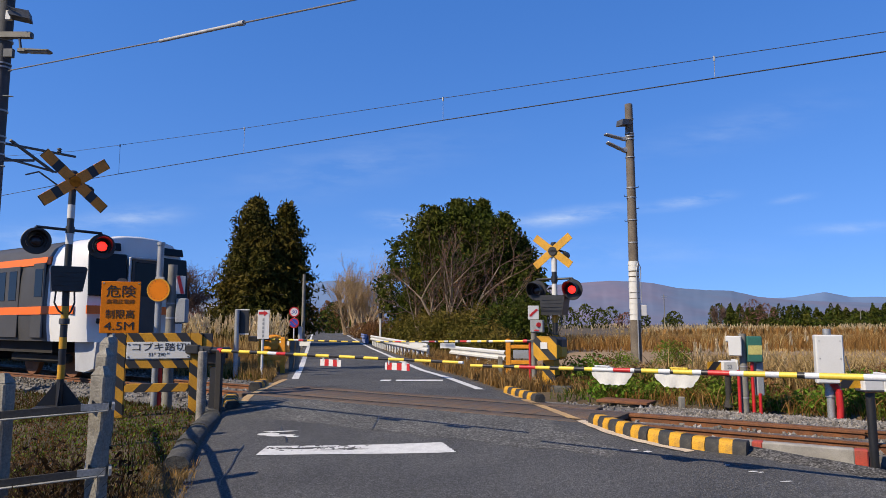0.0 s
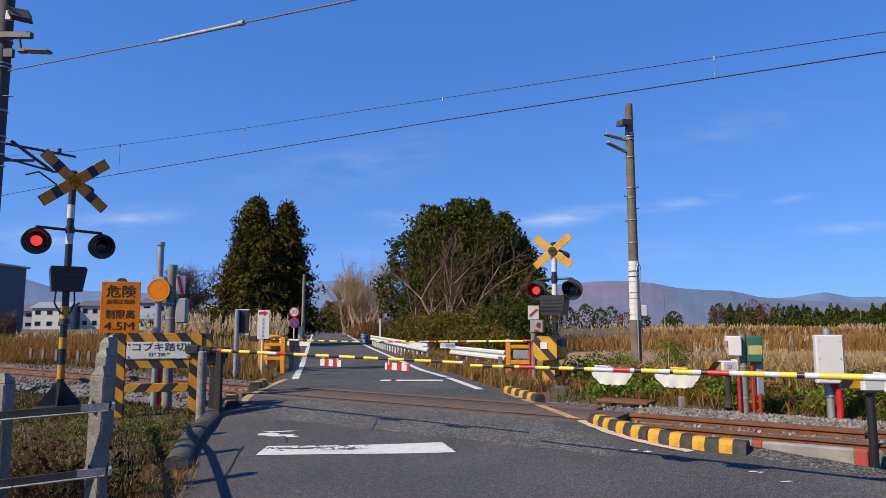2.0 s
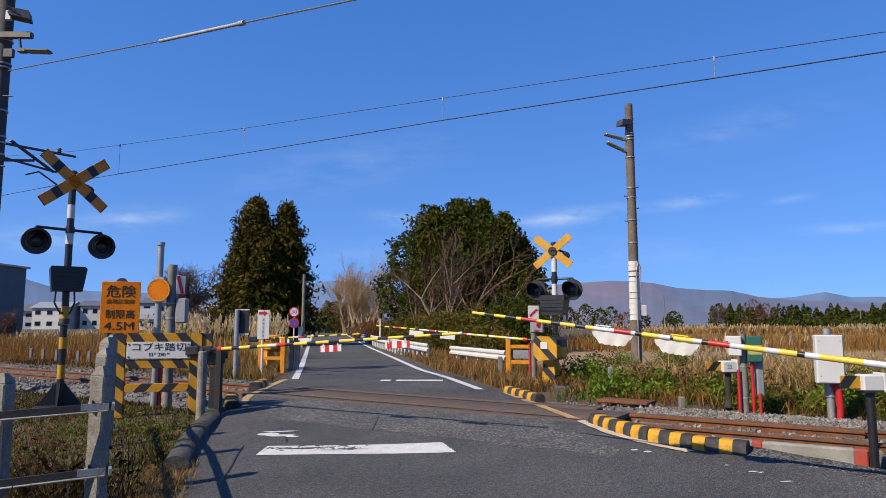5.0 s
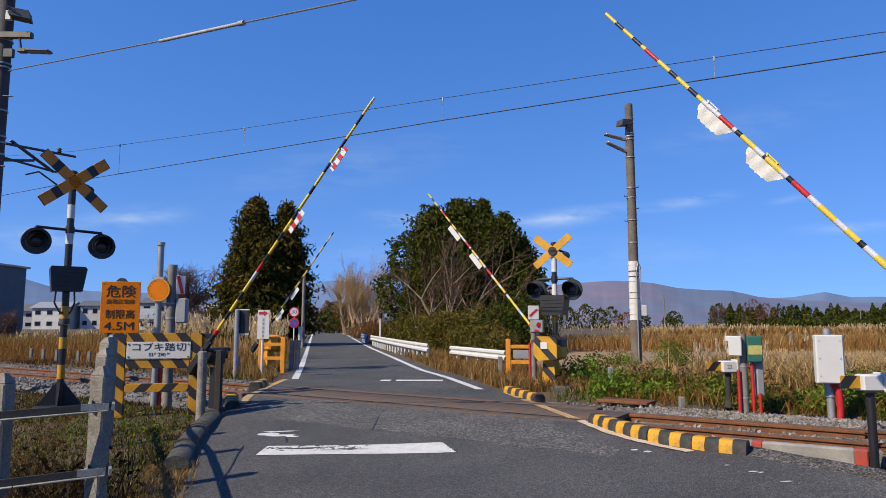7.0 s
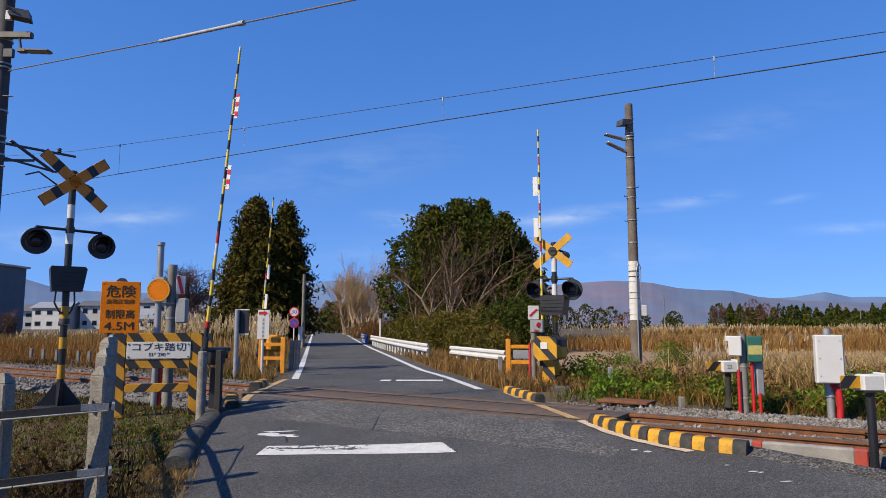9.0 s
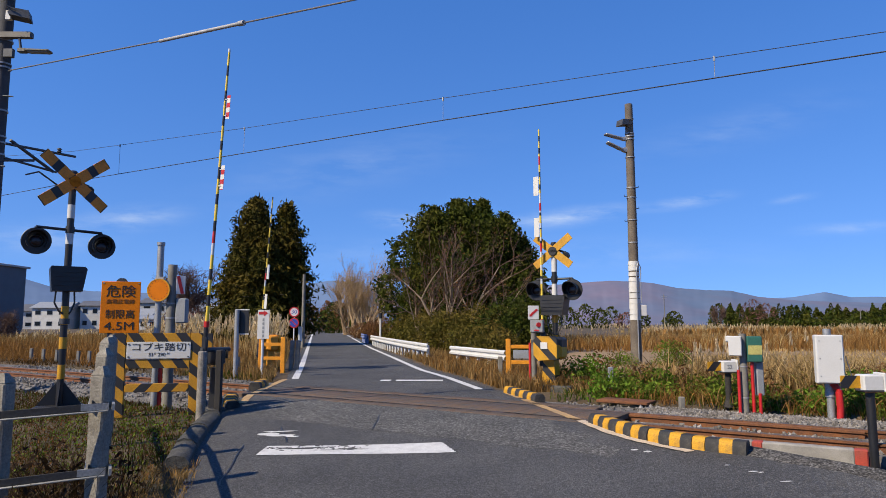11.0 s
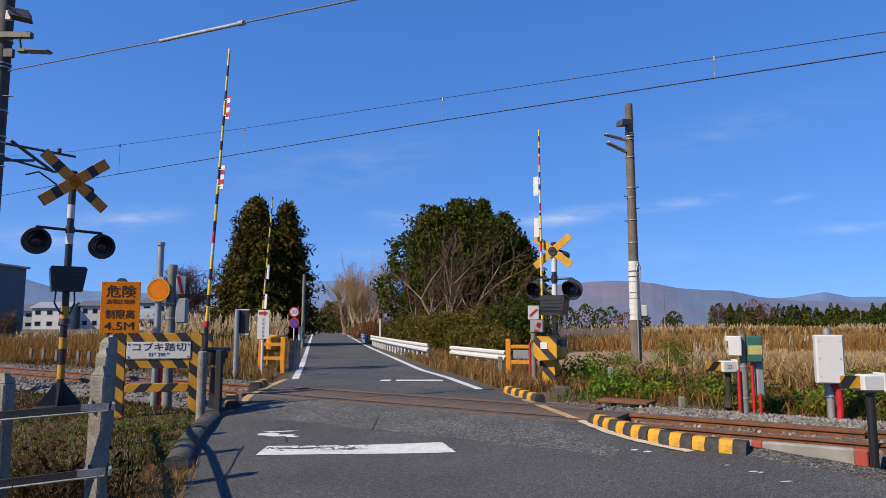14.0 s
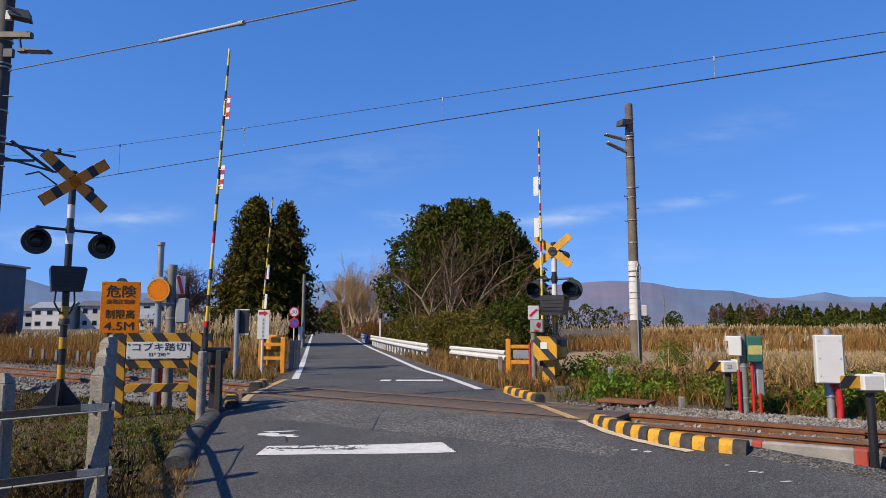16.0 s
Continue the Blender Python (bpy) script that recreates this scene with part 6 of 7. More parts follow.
# along the far road
grass("road_verge_grass", scatter_xy(9000, -16, -3, 17, 60, lambda x, y: lerp_line(ROAD_L, y) - 3.2 < x < lerp_line(ROAD_L, y) - 0.35, 0.4, 25, 1.6), 0.36, 0.010, G_DRY, "dry grass along the far road", 25)
grass("road_verge_grass", scatter_xy(11000, -16, 4, 14.2, 70, lambda x, y: lerp_line(ROAD_R, y) + 0.2 < x < lerp_line(ROAD_R, y) + 3.0 and across(x, y) > 2.3, 0.4, 26, 1.6), 0.34, 0.013, G_DRY, "dry brown grass along the far road", 26)
grass("road_verge_grass", scatter_xy(5000, -2, 3.6, 14.2, 26, lambda x, y: lerp_line(ROAD_R, y) + 0.25 < x < lerp_line(ROAD_R, y) + 2.6, 0.6, 27, 1.3), 0.32, 0.010, G_RUST, "rusty withered grass at the far corner", 27)
# right: weeds, then the dry field
right_f = lambda x, y: x > lerp_line(ROAD_R, y) + 0.45
grass("weed_grass", scatter(7000, -2.6, 12, 2.0, 5.4, right_f, 0.8, 31), 0.22, 0.009, G_GREEN, "green weeds beside the track", 31, 0.6)
grass("weed_grass", scatter(5500, -2.6, 14, 2.2, 8.5, right_f, 0.6, 32), 0.34, 0.008, G_DRY, "dry weeds beside the track", 32, 0.6)
grass("weed_grass", scatter(3500, -1.5, 12, 2.0, 4.2, right_f, 0.8, 33), 0.28, 0.008, G_RUST, "rusty weeds beside the track", 33, 0.8)
grass("field_grass", scatter(24000, -3, 50, 5.2, 30, lambda x, y: x > lerp_line(ROAD_R, y) + 2, 0.15, 34), 0.22, 0.020, G_STRAW, "pale dry stubble in the field", 34, 0.7)
grass("field_grass", scatter(11000, -20, 90, 26, 75, lambda x, y: x > lerp_line(ROAD_R, y) + 10, 0.08, 35), 0.45, 0.032, G_DRY, "tall dry grass across the field", 35)
grass("field_grass", scatter(9000, -20, 120, 58, 110, lambda x, y: x > lerp_line(ROAD_R, y) + 14, 0.05, 36), 0.8, 0.12, G_RUST, "rusty brown reeds at the field's end", 36)
grass("field_grass", scatter(7000, -30, 160, 85, 150, lambda x, y: x > lerp_line(ROAD_R, y) + 14, 0.05, 37), 0.8, 0.15, G_STRAW, "pale reeds at the field's end", 37)


grass("field_grass", scatter(17000, -4, 22, 5.4, 17, lambda x, y: x > lerp_line(ROAD_R, y) + 2, 0.5, 131), 0.19, 0.011, G_DRY, "short brown stubble in the near field", 131, 0.8)
grass("field_grass", scatter(12000, -4, 26, 6.0, 22, lambda x, y: x > lerp_line(ROAD_R, y) + 2, 0.3, 132), 0.26, 0.012, G_STRAW, "pale straw lying over the field", 132, 1.4)
grass("dry_stalks", scatter(2600, -1.0, 12, 3.4, 6.6, right_f, 0.7, 133), 0.85, 0.009, G_STRAW, "tall dry stalks behind the weeds", 133, 0.45)
grass("dry_stalks", scatter(1500, -1.5, 4.5, 3.2, 6.0, right_f, 0.9, 134), 0.70, 0.016, G_DRY, "withered broad stalks behind the weeds", 134, 0.8)


def weed_mound(name, spots, n, size, material, label, seed, hgt=0.5):
    rg = np.random.default_rng(seed)
    cs = []
    for x, y, r, h in spots:
        k = int(n * r * r)
        d = rand_dirs(rg, k, 0.4)
        q = np.abs(d) * np.sign(d) * np.array([r, r, h]) * rg.uniform(0.45, 1.05, (k, 1))
        q[:, 2] = np.abs(q[:, 2])
        cs.append(q + np.array([x, y, ground_z(x, y)]))
    tagged(new(name, leaf_mesh(name, np.concatenate(cs), size, material, rg, 0.2, 0.6)), label, "weeds", kind="stuff")


rw = random.Random(4)
mounds = []
for i in range(120):
    s, q = rw.uniform(-1.8, 11), rw.uniform(2.45, 4.9)
    p = on_track(s, q)
    if right_f(p.x, p.y):
        mounds.append((p.x, p.y, rw.uniform(0.22, 0.55), rw.uniform(0.2, 0.62)))
mounds += [(3.0, 14.6, 0.55, 0.75), (3.4, 15.2, 0.6, 0.7), (7.6, 22.5, 0.7, 0.9), (6.0, 22.4, 0.5, 0.5), (6.9, 11.0, 0.6, 0.7), (7.5, 10.2, 0.7, 0.8), (8.4, 9.6, 0.8, 0.9)]
weed_mound("weed_bushes", mounds, 2400, 0.085, L_WEED, "leafy green weeds beside the track", 41)
weed_mound("weed_bushes", [(x + 0.4, y + 0.3, r * 0.8, h * 1.1) for x, y, r, h in mounds[::2]], 2600, 0.07, L_BROWN, "withered brown weeds beside the track", 42)
weed_mound("weed_bushes", [(x - 0.3, y + 0.2, r * 0.8, h * 1.0) for x, y, r, h in mounds[::3]], 2400, 0.065, L_OLIVE, "olive weeds beside the track", 43)


def pampas(spots, label, seed, h=1.6):
    """Clumps of pampas grass: arching stalks with pale plumes."""
    rg = np.random.default_rng(seed)
    stalks, plume = [], []
    for x, y, r, k in spots:
        for i in range(k):
            px, py = x + rg.normal() * r * 0.5, y + rg.normal() * r * 0.5
            hh = h * rg.uniform(0.75, 1.2)
            dx, dy = rg.normal() * 0.16 * hh, rg.normal() * 0.16 * hh
            z0 = ground_z(px, py)
            top = np.array([px + dx, py + dy, z0 + hh])
            stalks.append((px, py, z0, top))
            m = 16
            t = rg.uniform(0, 1, (m, 1))
            plume.append(top + np.array([dx * 0.25, dy * 0.25, -0.12]) * 0 + np.hstack([rg.normal(size=(m, 2)) * 0.028 * (1 - t) + 0.03, t * 0.36 * hh / 1.6]) - np.array([0, 0, 0.1]))
    b = Build()
    for px, py, z0, top in stalks:
        b.add([(px - 0.006, py, z0), (px + 0.006, py, z0), tuple(top + np.array([0.005, 0, 0])), tuple(top - np.array([0.005, 0, 0]))], [(0, 1, 2, 3)])
    whole("pampas_stalks", b, G_STRAW, "thin straw stalks of " + label, "pampas grass", kind="stuff", smooth=False)
    rg2 = np.random.default_rng(seed + 1)
    c = np.concatenate(plume)
    n = len(c)
    a = np.tile(np.array([0.1, 0, 1.0]), (n, 1)) + rg2.normal(size=(n, 3)) * 0.3
    b2 = np.cross(a, rand_dirs(rg2, n))
    b2 /= np.linalg.norm(b2, axis=1)[:, None]
    s = rg2.uniform(0.5, 1.2, (n, 1))
    tagged(new("pampas_plumes", quads("pampas_plumes", c, a * 0.09 * s, b2 * 0.028 * s, PLUME)), "fluffy pale plumes of " + label, "pampas grass", kind="stuff")


grass("reed_bed", scatter_xy(9000, 5, 34, 33, 50, lambda x, y: x > 5.5 + (y - 33) * 0.1, 0.3, 38), 0.72, 0.018, G_RUST, "rust-brown reed bed beyond the field", 38)
grass("reed_bed", scatter_xy(5000, 5, 40, 36, 56, lambda x, y: x > 6, 0.3, 39), 0.72, 0.016, G_STRAW, "dry reed bed beyond the field", 39)
pampas([(-7.0, 26.5, 0.8, 60), (-7.7, 28.5, 1.0, 70), (-6.6, 24.5, 0.5, 30), (-11.5, 29, 1.3, 70), (-12.8, 31, 1.6, 70), (-10.3, 28, 1.0, 50), (-9.0, 30, 1.2, 50)], "pampas grass beside the far road", 51, 1.35)
pampas([(6.3, 14.6, 0.5, 6), (7.0, 14.9, 0.5, 6), (5.6, 14.3, 0.4, 4), (8.2, 15.5, 0.8, 4)], "pampas grass beyond the track", 53, 0.95)
pampas([(rw.uniform(-60, -16), rw.uniform(34, 60), 2.0, 26) for _ in range(26)], "pampas grass in the left field", 55, 0.8)
pampas([(rw.uniform(10, 90), rw.uniform(60, 110), 3.0, 22) for _ in range(40)], "pampas grass at the field's end", 57, 1.0)


# ---- trees ----
def limb(b, p, d, L, r, depth, rg, out, spread=0.5, up=0.12, kids=3, seg=5):
    """A tapering branch in two bends with side branches; out collects the ends."""
    q = p
    b.m = 1 if depth < 3 and b.two else 0
    steps = 3 if depth > 1 else 2
    for i in range(steps):
        d = (d + Vector((rg.normal() * 0.13, rg.normal() * 0.13, rg.normal() * 0.08 + up * 0.4))).normalized()
        e = q + d * (L / steps)
        b.m = 1 if depth < 3 and b.two else 0
        b.tube(q, e, r * (1 - 0.45 * i / steps), r * (1 - 0.45 * (i + 1) / steps), seg if depth > 1 else 3, False)
        q = e
        if depth > 0:
            for _ in range(kids if i == steps - 1 else max(1, kids - 1)):
                nd = (d + Vector((rg.normal(), rg.normal(), rg.normal() * 0.7 + up)) * spread).normalized()
                limb(b, q, nd, L * rg.uniform(0.45, 0.72), max(r * 0.5, 0.006), depth - 1, rg, out, spread, up, kids, seg)
    if depth <= 1:
        out.append(tuple(q))


def bare_tree(name, x, y, h, r, label, seed, material=TWIG, depth=4, spread=0.55, up=0.15, trunks=1, leaves=None, leaf_n=0, first=0.32, kids=3):
    rg = np.random.default_rng(seed)
    th = thing(name, pose(x, y, ground_z(x, y)), label, "tree")
    b, ends = Build(), []
    b.two = isinstance(material, list)
    for k in range(trunks):
        d = Vector((rg.normal() * 0.12 + (0.35 * (k - (trunks - 1) / 2) if trunks > 1 else 0), rg.normal() * 0.1, 1)).normalized()
        limb(b, Vector((0.25 * (k - (trunks - 1) / 2), 0, -0.1)), d, h * first, r, depth, rg, ends, spread, up, kids)
    part("branchwork", b, material, th)
    if leaves:
        e = np.array(ends)
        c = e[rg.integers(0, len(e), leaf_n)] + rg.normal(size=(leaf_n, 3)) * 0.18
        ob = new("leaves", leaf_mesh("leaves", c, 0.13, leaves, rg))
        ob.parent = th
    return th


def cedar(x, y, h, r, label, seed, needles=L_CEDAR, name="cedar_tree"):
    rg = np.random.default_rng(seed)
    th = thing(name, pose(x, y, ground_z(x, y)), label, "tree", "cedars")
    part("trunk", Build().tube((0, 0, -0.2), (0, 0, h * 0.9), 0.32, 0.05, 10), BARK, th)
    cs, b = [], Build()
    for i in range(330):
        t = rg.uniform(0.03, 1) ** 0.8
        z = h * (0.06 + 0.93 * t)
        rad = r * (1 - t) ** 0.62 * (0.72 + 0.5 * noise.noise((t * 9, math.sin(i), seed))) * rg.uniform(0.5, 1.22) + 0.12
        a = rg.uniform(0, 2 * math.pi)
        end = Vector((rad * math.cos(a), rad * math.sin(a), z - 0.10 * rad))
        b.tube((0, 0, z - 0.15 * rad), end, 0.035, 0.012, 3, False)
        k = int(26 + 44 * (1 - t))
        f = rg.uniform(0.45, 1.05, (k, 1))
        cs.append(np.array([[0, 0, z]]) * (1 - f) + np.array([[end.x, end.y, end.z]]) * f + rg.normal(size=(k, 3)) * np.array([0.34, 0.34, 0.30]) * (0.5 + 0.5 * (1 - t)) * (r / 3.4))
    part("limbwork", b, BARK, th)
    c = np.concatenate(cs)
    ob = new("foliage", leaf_mesh("foliage", c, 0.36, needles, rg, 0.7, 0.42))
    ob.parent = th


def leafy_tree(name, x, y, lobes, label, seed, material, leaf=0.24, n=3000, category="tree"):
    """A trunk with limbs and a crown of leaf clumps on uneven lobes."""
    rg = np.random.default_rng(seed)
    th = thing(name, pose(x, y, ground_z(x, y)), label, category)
    b, cs = Build(), []
    top = max(l[2] for l in lobes)
    b.tube((0, 0, -0.2), (0, 0, top * 0.7), 0.25, 0.10, 8)
    for lx, ly, lz, rx, rz_ in lobes:
        b.tube((0, 0, min(top * 0.4, lz * 0.5)), (lx, ly, lz), 0.10, 0.03, 5, False)
        k = int(n * rx * rz_ / 4)
        d = rand_dirs(rg, k)
        lump = np.array([1 + 0.42 * noise.noise((q[0] * 2.6 + lx, q[1] * 2.6 + ly, q[2] * 2.6 + seed)) for q in d])[:, None]
        cs.append(d * lump * np.array([rx, rx, rz_]) * rg.uniform(0.55, 1.04, (k, 1)) ** 0.6 + np.array([lx, ly, lz]))
    part("trunk", b, BARK, th)
    ob = new("foliage", leaf_mesh("foliage", np.concatenate(cs), leaf, material, rg, 0.3, 0.55))
    ob.parent = th
    return th


# cedars on the left of the far road
cedar(-12.6, 44.5, 9.8, 3.9, "tall dark green cedar beside the road", 61)
cedar(-10.6, 45, 9.6, 3.1, "tall dark green cedar beside the road", 62)
cedar(-13.7, 46, 7.4, 2.9, "dark green cedar behind the taller ones", 63)
cedar(-11.0, 43.8, 6.6, 2.2, "dark green cedar at the road side", 64)
cedar(-11.4, 43, 6.8, 2.6, "dark green cedar at the road side", 65)
leafy_tree("reddish_thicket", -19.6, 52, [(-1.6, 0, 1.0, 1.5, 1.3), (0.2, 0, 1.3, 1.5, 1.3), (1.9, 0.5, 1.0, 1.3, 1.1), (3.2, 0.2, 0.8, 1.2, 1.0)], "leafless reddish brown thicket", 66, L_PINK, 0.12, 5200, "shrub")
bare_tree("bare_tree", -26.5, 70, 13.6, 0.22, "bare spreading tree with reddish twigs", 67, TWIG, 5, 0.75, 0.10, 1, L_PINK, 1500, 0.30)
# pale bare trees on the right of the far road
bare_tree("bare_poplar", -10.3, 84, 16.5, 0.20, "tall pale leafless tree with upright branches", 68, TWIG_P, 5, 0.36, 0.40, 5, G_DRY, 3800, 0.25, 2)
bare_tree("bare_poplar", -12.6, 90, 15.0, 0.18, "tall pale leafless tree with upright branches", 69, TWIG_P, 5, 0.36, 0.40, 5, G_DRY, 3800, 0.24, 2)
bare_tree("bare_poplar", -8.7, 80, 12.5, 0.16, "pale leafless tree with withered leaves", 70, TWIG_P, 5, 0.40, 0.36, 5, G_DRY, 5000, 0.25, 2)
# the dark grove on the right
leafy_tree("evergreen_tree", 1.6, 43, [(-2.0, 0, 6.8, 2.0, 2.1), (0.2, 0.4, 7.4, 2.0, 1.9), (-0.6, -0.6, 4.6, 2.6, 2.4), (1.8, 0, 5.4, 2.0, 2.2), (-2.4, 0.3, 3.4, 1.9, 2.0), (2.0, -0.3, 2.6, 1.9, 2.0), (-0.4, 0, 1.8, 2.2, 1.6)], "dense dark evergreen tree", 71, L_DARK, 0.27, 4300)
leafy_tree("evergreen_tree", 4.0, 42, [(-0.6, 0, 6.4, 1.7, 1.9), (0.4, 0.3, 4.9, 1.8, 1.9), (0.9, -0.2, 3.2, 1.7, 1.8), (-0.8, 0, 2.6, 1.8, 1.9), (0.4, 0, 1.4, 1.7, 1.4)], "dense dark evergreen tree at the grove's edge", 72, L_DARK, 0.27, 4300)
leafy_tree("evergreen_tree", -2.2, 46, [(0, 0, 6.0, 1.7, 1.7), (-0.6, 0, 3.6, 1.8, 2.0), (0.8, 0, 2.2, 1.8, 1.8)], "dark evergreen tree behind bare branches", 73, L_DARK, 0.27, 3600)
for i, (x, y, h, r) in enumerate(((-0.6, 44.5, 9.3, 2.6), (1.0, 44.0, 9.7, 2.8), (2.6, 43.6, 9.5, 2.8), (3.9, 43.0, 8.6, 2.7), (5.0, 42.4, 6.9, 2.4))):
    cedar(x, y, h, r, "dark spiky evergreen in the grove", 110 + i, L_DARK, "evergreen_tree")
bare_tree("bare_tree", 0.4, 36.5, 10.4, 0.10, "leafless tree with pale trunks before the grove", 74, [TRUNK_P, TWIG], 4, 0.46, 0.16, 4, L_BROWN, 500, 0.30, 2)
bare_tree("bare_tree", -1.0, 37.5, 6.8, 0.08, "leafless tree with slanting pale trunk", 75, [TRUNK_P, TWIG], 4, 0.5, 0.16, 2, L_BROWN, 200, 0.31, 2)
bare_tree("bare_tree", 2.3, 37.5, 7.6, 0.08, "leafless tree with brown twigs before the grove", 76, [TRUNK_P, TWIG], 4, 0.45, 0.14, 2, L_BROWN, 400, 0.30, 2)
for i, (x, y, w, h, mm) in enumerate(((-0.5, 35.0, 1.4, 1.3, L_OLIVE), (1.0, 33.5, 1.5, 1.4, L_OLIVE), (2.4, 32.5, 1.5, 1.3, L_OLIVE), (3.2, 31.5, 1.4, 1.5, L_DARK), (1.6, 30.0, 1.1, 0.9, L_OLIVE), (2.0, 25.5, 0.8, 0.75, L_OLIVE), (4.2, 33, 1.3, 1.8, L_DARK), (-2.6, 47, 1.4, 1.2, L_OLIVE), (-1.6, 40.0, 1.2, 1.4, L_OLIVE), (-5.6, 60.0, 1.4, 1.0, L_BROWN), (-7.6, 68.0, 1.5, 1.0, L_BROWN))):
    leafy_tree("roadside_shrub", x, y, [(-w * 0.5, 0, h * 0.7, w * 0.8, h * 0.8), (w * 0.4, 0.2, h * 0.8, w * 0.8, h * 0.9), (0, -0.3, h * 0.5, w * 0.8, h * 0.6)], "olive green roadside shrub" if mm is not L_DARK else "dark green roadside shrub", 80 + i, mm, 0.15, 6500, "shrub")


def far_wood(name, spots, material, label, seed, leaf=0.8, n=240):
    rg = np.random.default_rng(seed)
    cs = []
    for x, y, h, r, cone in spots:
        t = rg.uniform(0, 1, (n, 1))
        a = rg.uniform(0, 2 * np.pi, (n, 1))
        rad = r * ((1 - t) ** 0.7 if cone else np.sqrt(np.clip(1 - (2 * t - 0.9) ** 2, 0.05, 1))) * rg.uniform(0.6, 1.05, (n, 1))
        cs.append(np.hstack([x + rad * np.cos(a), y + rad * np.sin(a), ground_z(x, y) + t * h]))
    return tagged(new(name, leaf_mesh(name, np.concatenate(cs), leaf, material, rg, 0.3, 0.6)), label, "wood", kind="stuff")


rw = random.Random(9)
pines = [(rw.uniform(98, 190), rw.uniform(215, 260), rw.uniform(4, 8.5), rw.uniform(1.8, 2.8), True) for _ in range(120)] + [(rw.uniform(92, 200), rw.uniform(180, 205), rw.uniform(1.2, 2.6), rw.uniform(1.6, 3.0), False) for _ in range(70)] + [(rw.uniform(120, 190), rw.uniform(190, 215), rw.uniform(3.5, 6), rw.uniform(2.2, 3.2), False) for _ in range(30)]
far_wood("far_wood", pines, L_DARK, "dark distant pine wood beyond the field", 91, 0.9, 260)
far_wood("far_wood", [(x, y, h, r, False) for x, y, h, r in ((36, 170, 6, 3), (40, 172, 5, 3), (44, 176, 5.5, 3), (53, 180, 4, 2.5), (30, 160, 5, 2.6), (72, 210, 5, 3), (84, 205, 7, 3), (64, 190, 3, 2.4))], L_DARK, "dark distant trees beyond the field", 92, 0.8, 320)
far_wood("far_wood", [(x, y, h, r, False) for x, y, h, r in ((96, 208, 8.5, 4.5), (101, 210, 7.5, 3.5), (146, 215, 8.5, 3.5), (160, 200, 5, 4), (46, 168, 4, 3))], L_PINK, "distant leafless reddish trees", 93, 0.55, 500)
far_wood("far_wood", [(rw.uniform(-34, -22), rw.uniform(150, 190), rw.uniform(4, 8), rw.uniform(2, 3), False) for _ in range(9)] + [(rw.uniform(-26, -10), rw.uniform(128, 160), rw.uniform(3, 6), 2.2, False) for _ in range(8) if True], L_BROWN, "brown trees at the end of the road", 94, 0.6, 360)
far_wood("far_wood", [(rw.uniform(-130, -40), rw.uniform(240, 280), rw.uniform(3, 6.5), rw.uniform(2, 3.5), False) for _ in range(34)], L_DARK, "dark trees behind the village", 95, 0.9, 200)
far_wood("roadside_thicket", [(-17.5, 108, 5, 2.2, False), (-13.8, 112, 6, 2.4, True), (-20.5, 118, 4, 2.2, False), (-12, 100, 4.5, 2.0, False)], L_DARK, "dark trees along the road's end", 96, 0.5, 500)
bare_tree("bare_tree", 78, 190, 9.0, 0.2, "bare tree at the field's end", 97, TWIG, 4, 0.5, 0.3, 2)
bare_tree("bare_tree", -41, 62, 4.6, 0.09, "bare shrub beside the shed", 98, TWIG, 4, 0.7, 0.1, 3)
bare_tree("bare_tree", -31, 100, 5.5, 0.12, "bare garden tree before the houses", 99, TWIG, 4, 0.6, 0.2, 2)


# ---- buildings and hills ----
WALL_W = mat("white_house_wall", (0.62, 0.62, 0.60), 0.8, 0, 0.12, 1.0, 0.1)
WALL_G = mat("grey_house_wall", (0.42, 0.43, 0.42), 0.8, 0, 0.15, 1.0, 0.1)
ROOF_G = mat("grey_roof_tiles", (0.14, 0.145, 0.16), 0.7, 0, 0.2, 2.0, 0.2)
ROOF_P = mat("pale_metal_roof", (0.36, 0.38, 0.40), 0.5, 0.1, 0.15, 2.0, 0.1)


def house(x, y, w, d, h, rh, wall, roof, label, rz=0, cols=3, floors=2):
    th = thing("house", pose(x, y, ground_z(x, y), 0, 0, rz), label, "house", "houses of the village")
    part("wall", Build().box((w, d, h), (0, 0, h / 2 - 0.2)), wall, th)
    part("roof", Build().prism([(-d / 2 - 0.5, h - 0.25), (d / 2 + 0.5, h - 0.25), (d / 2 + 0.5, h - 0.1), (0, h + rh), (-d / 2 - 0.5, h - 0.1)], -w / 2 - 0.5, w / 2 + 0.5, "x"), roof, th)
    for f in range(floors):
        for k in range(cols):
            wx, wz = -w / 2 + w * (k + 0.5) / cols, h * (f + 0.55) / floors - 0.1
            wn = part("window", Build().box((w / cols * 0.5, 0.08, h / floors * 0.42), (wx, -d / 2 - 0.01, wz)), STEEL, th)
            part("pane", Build().box((w / cols * 0.44, 0.04, h / floors * 0.36), (wx, -d / 2 - 0.05, wz)), GLASS_D, wn)


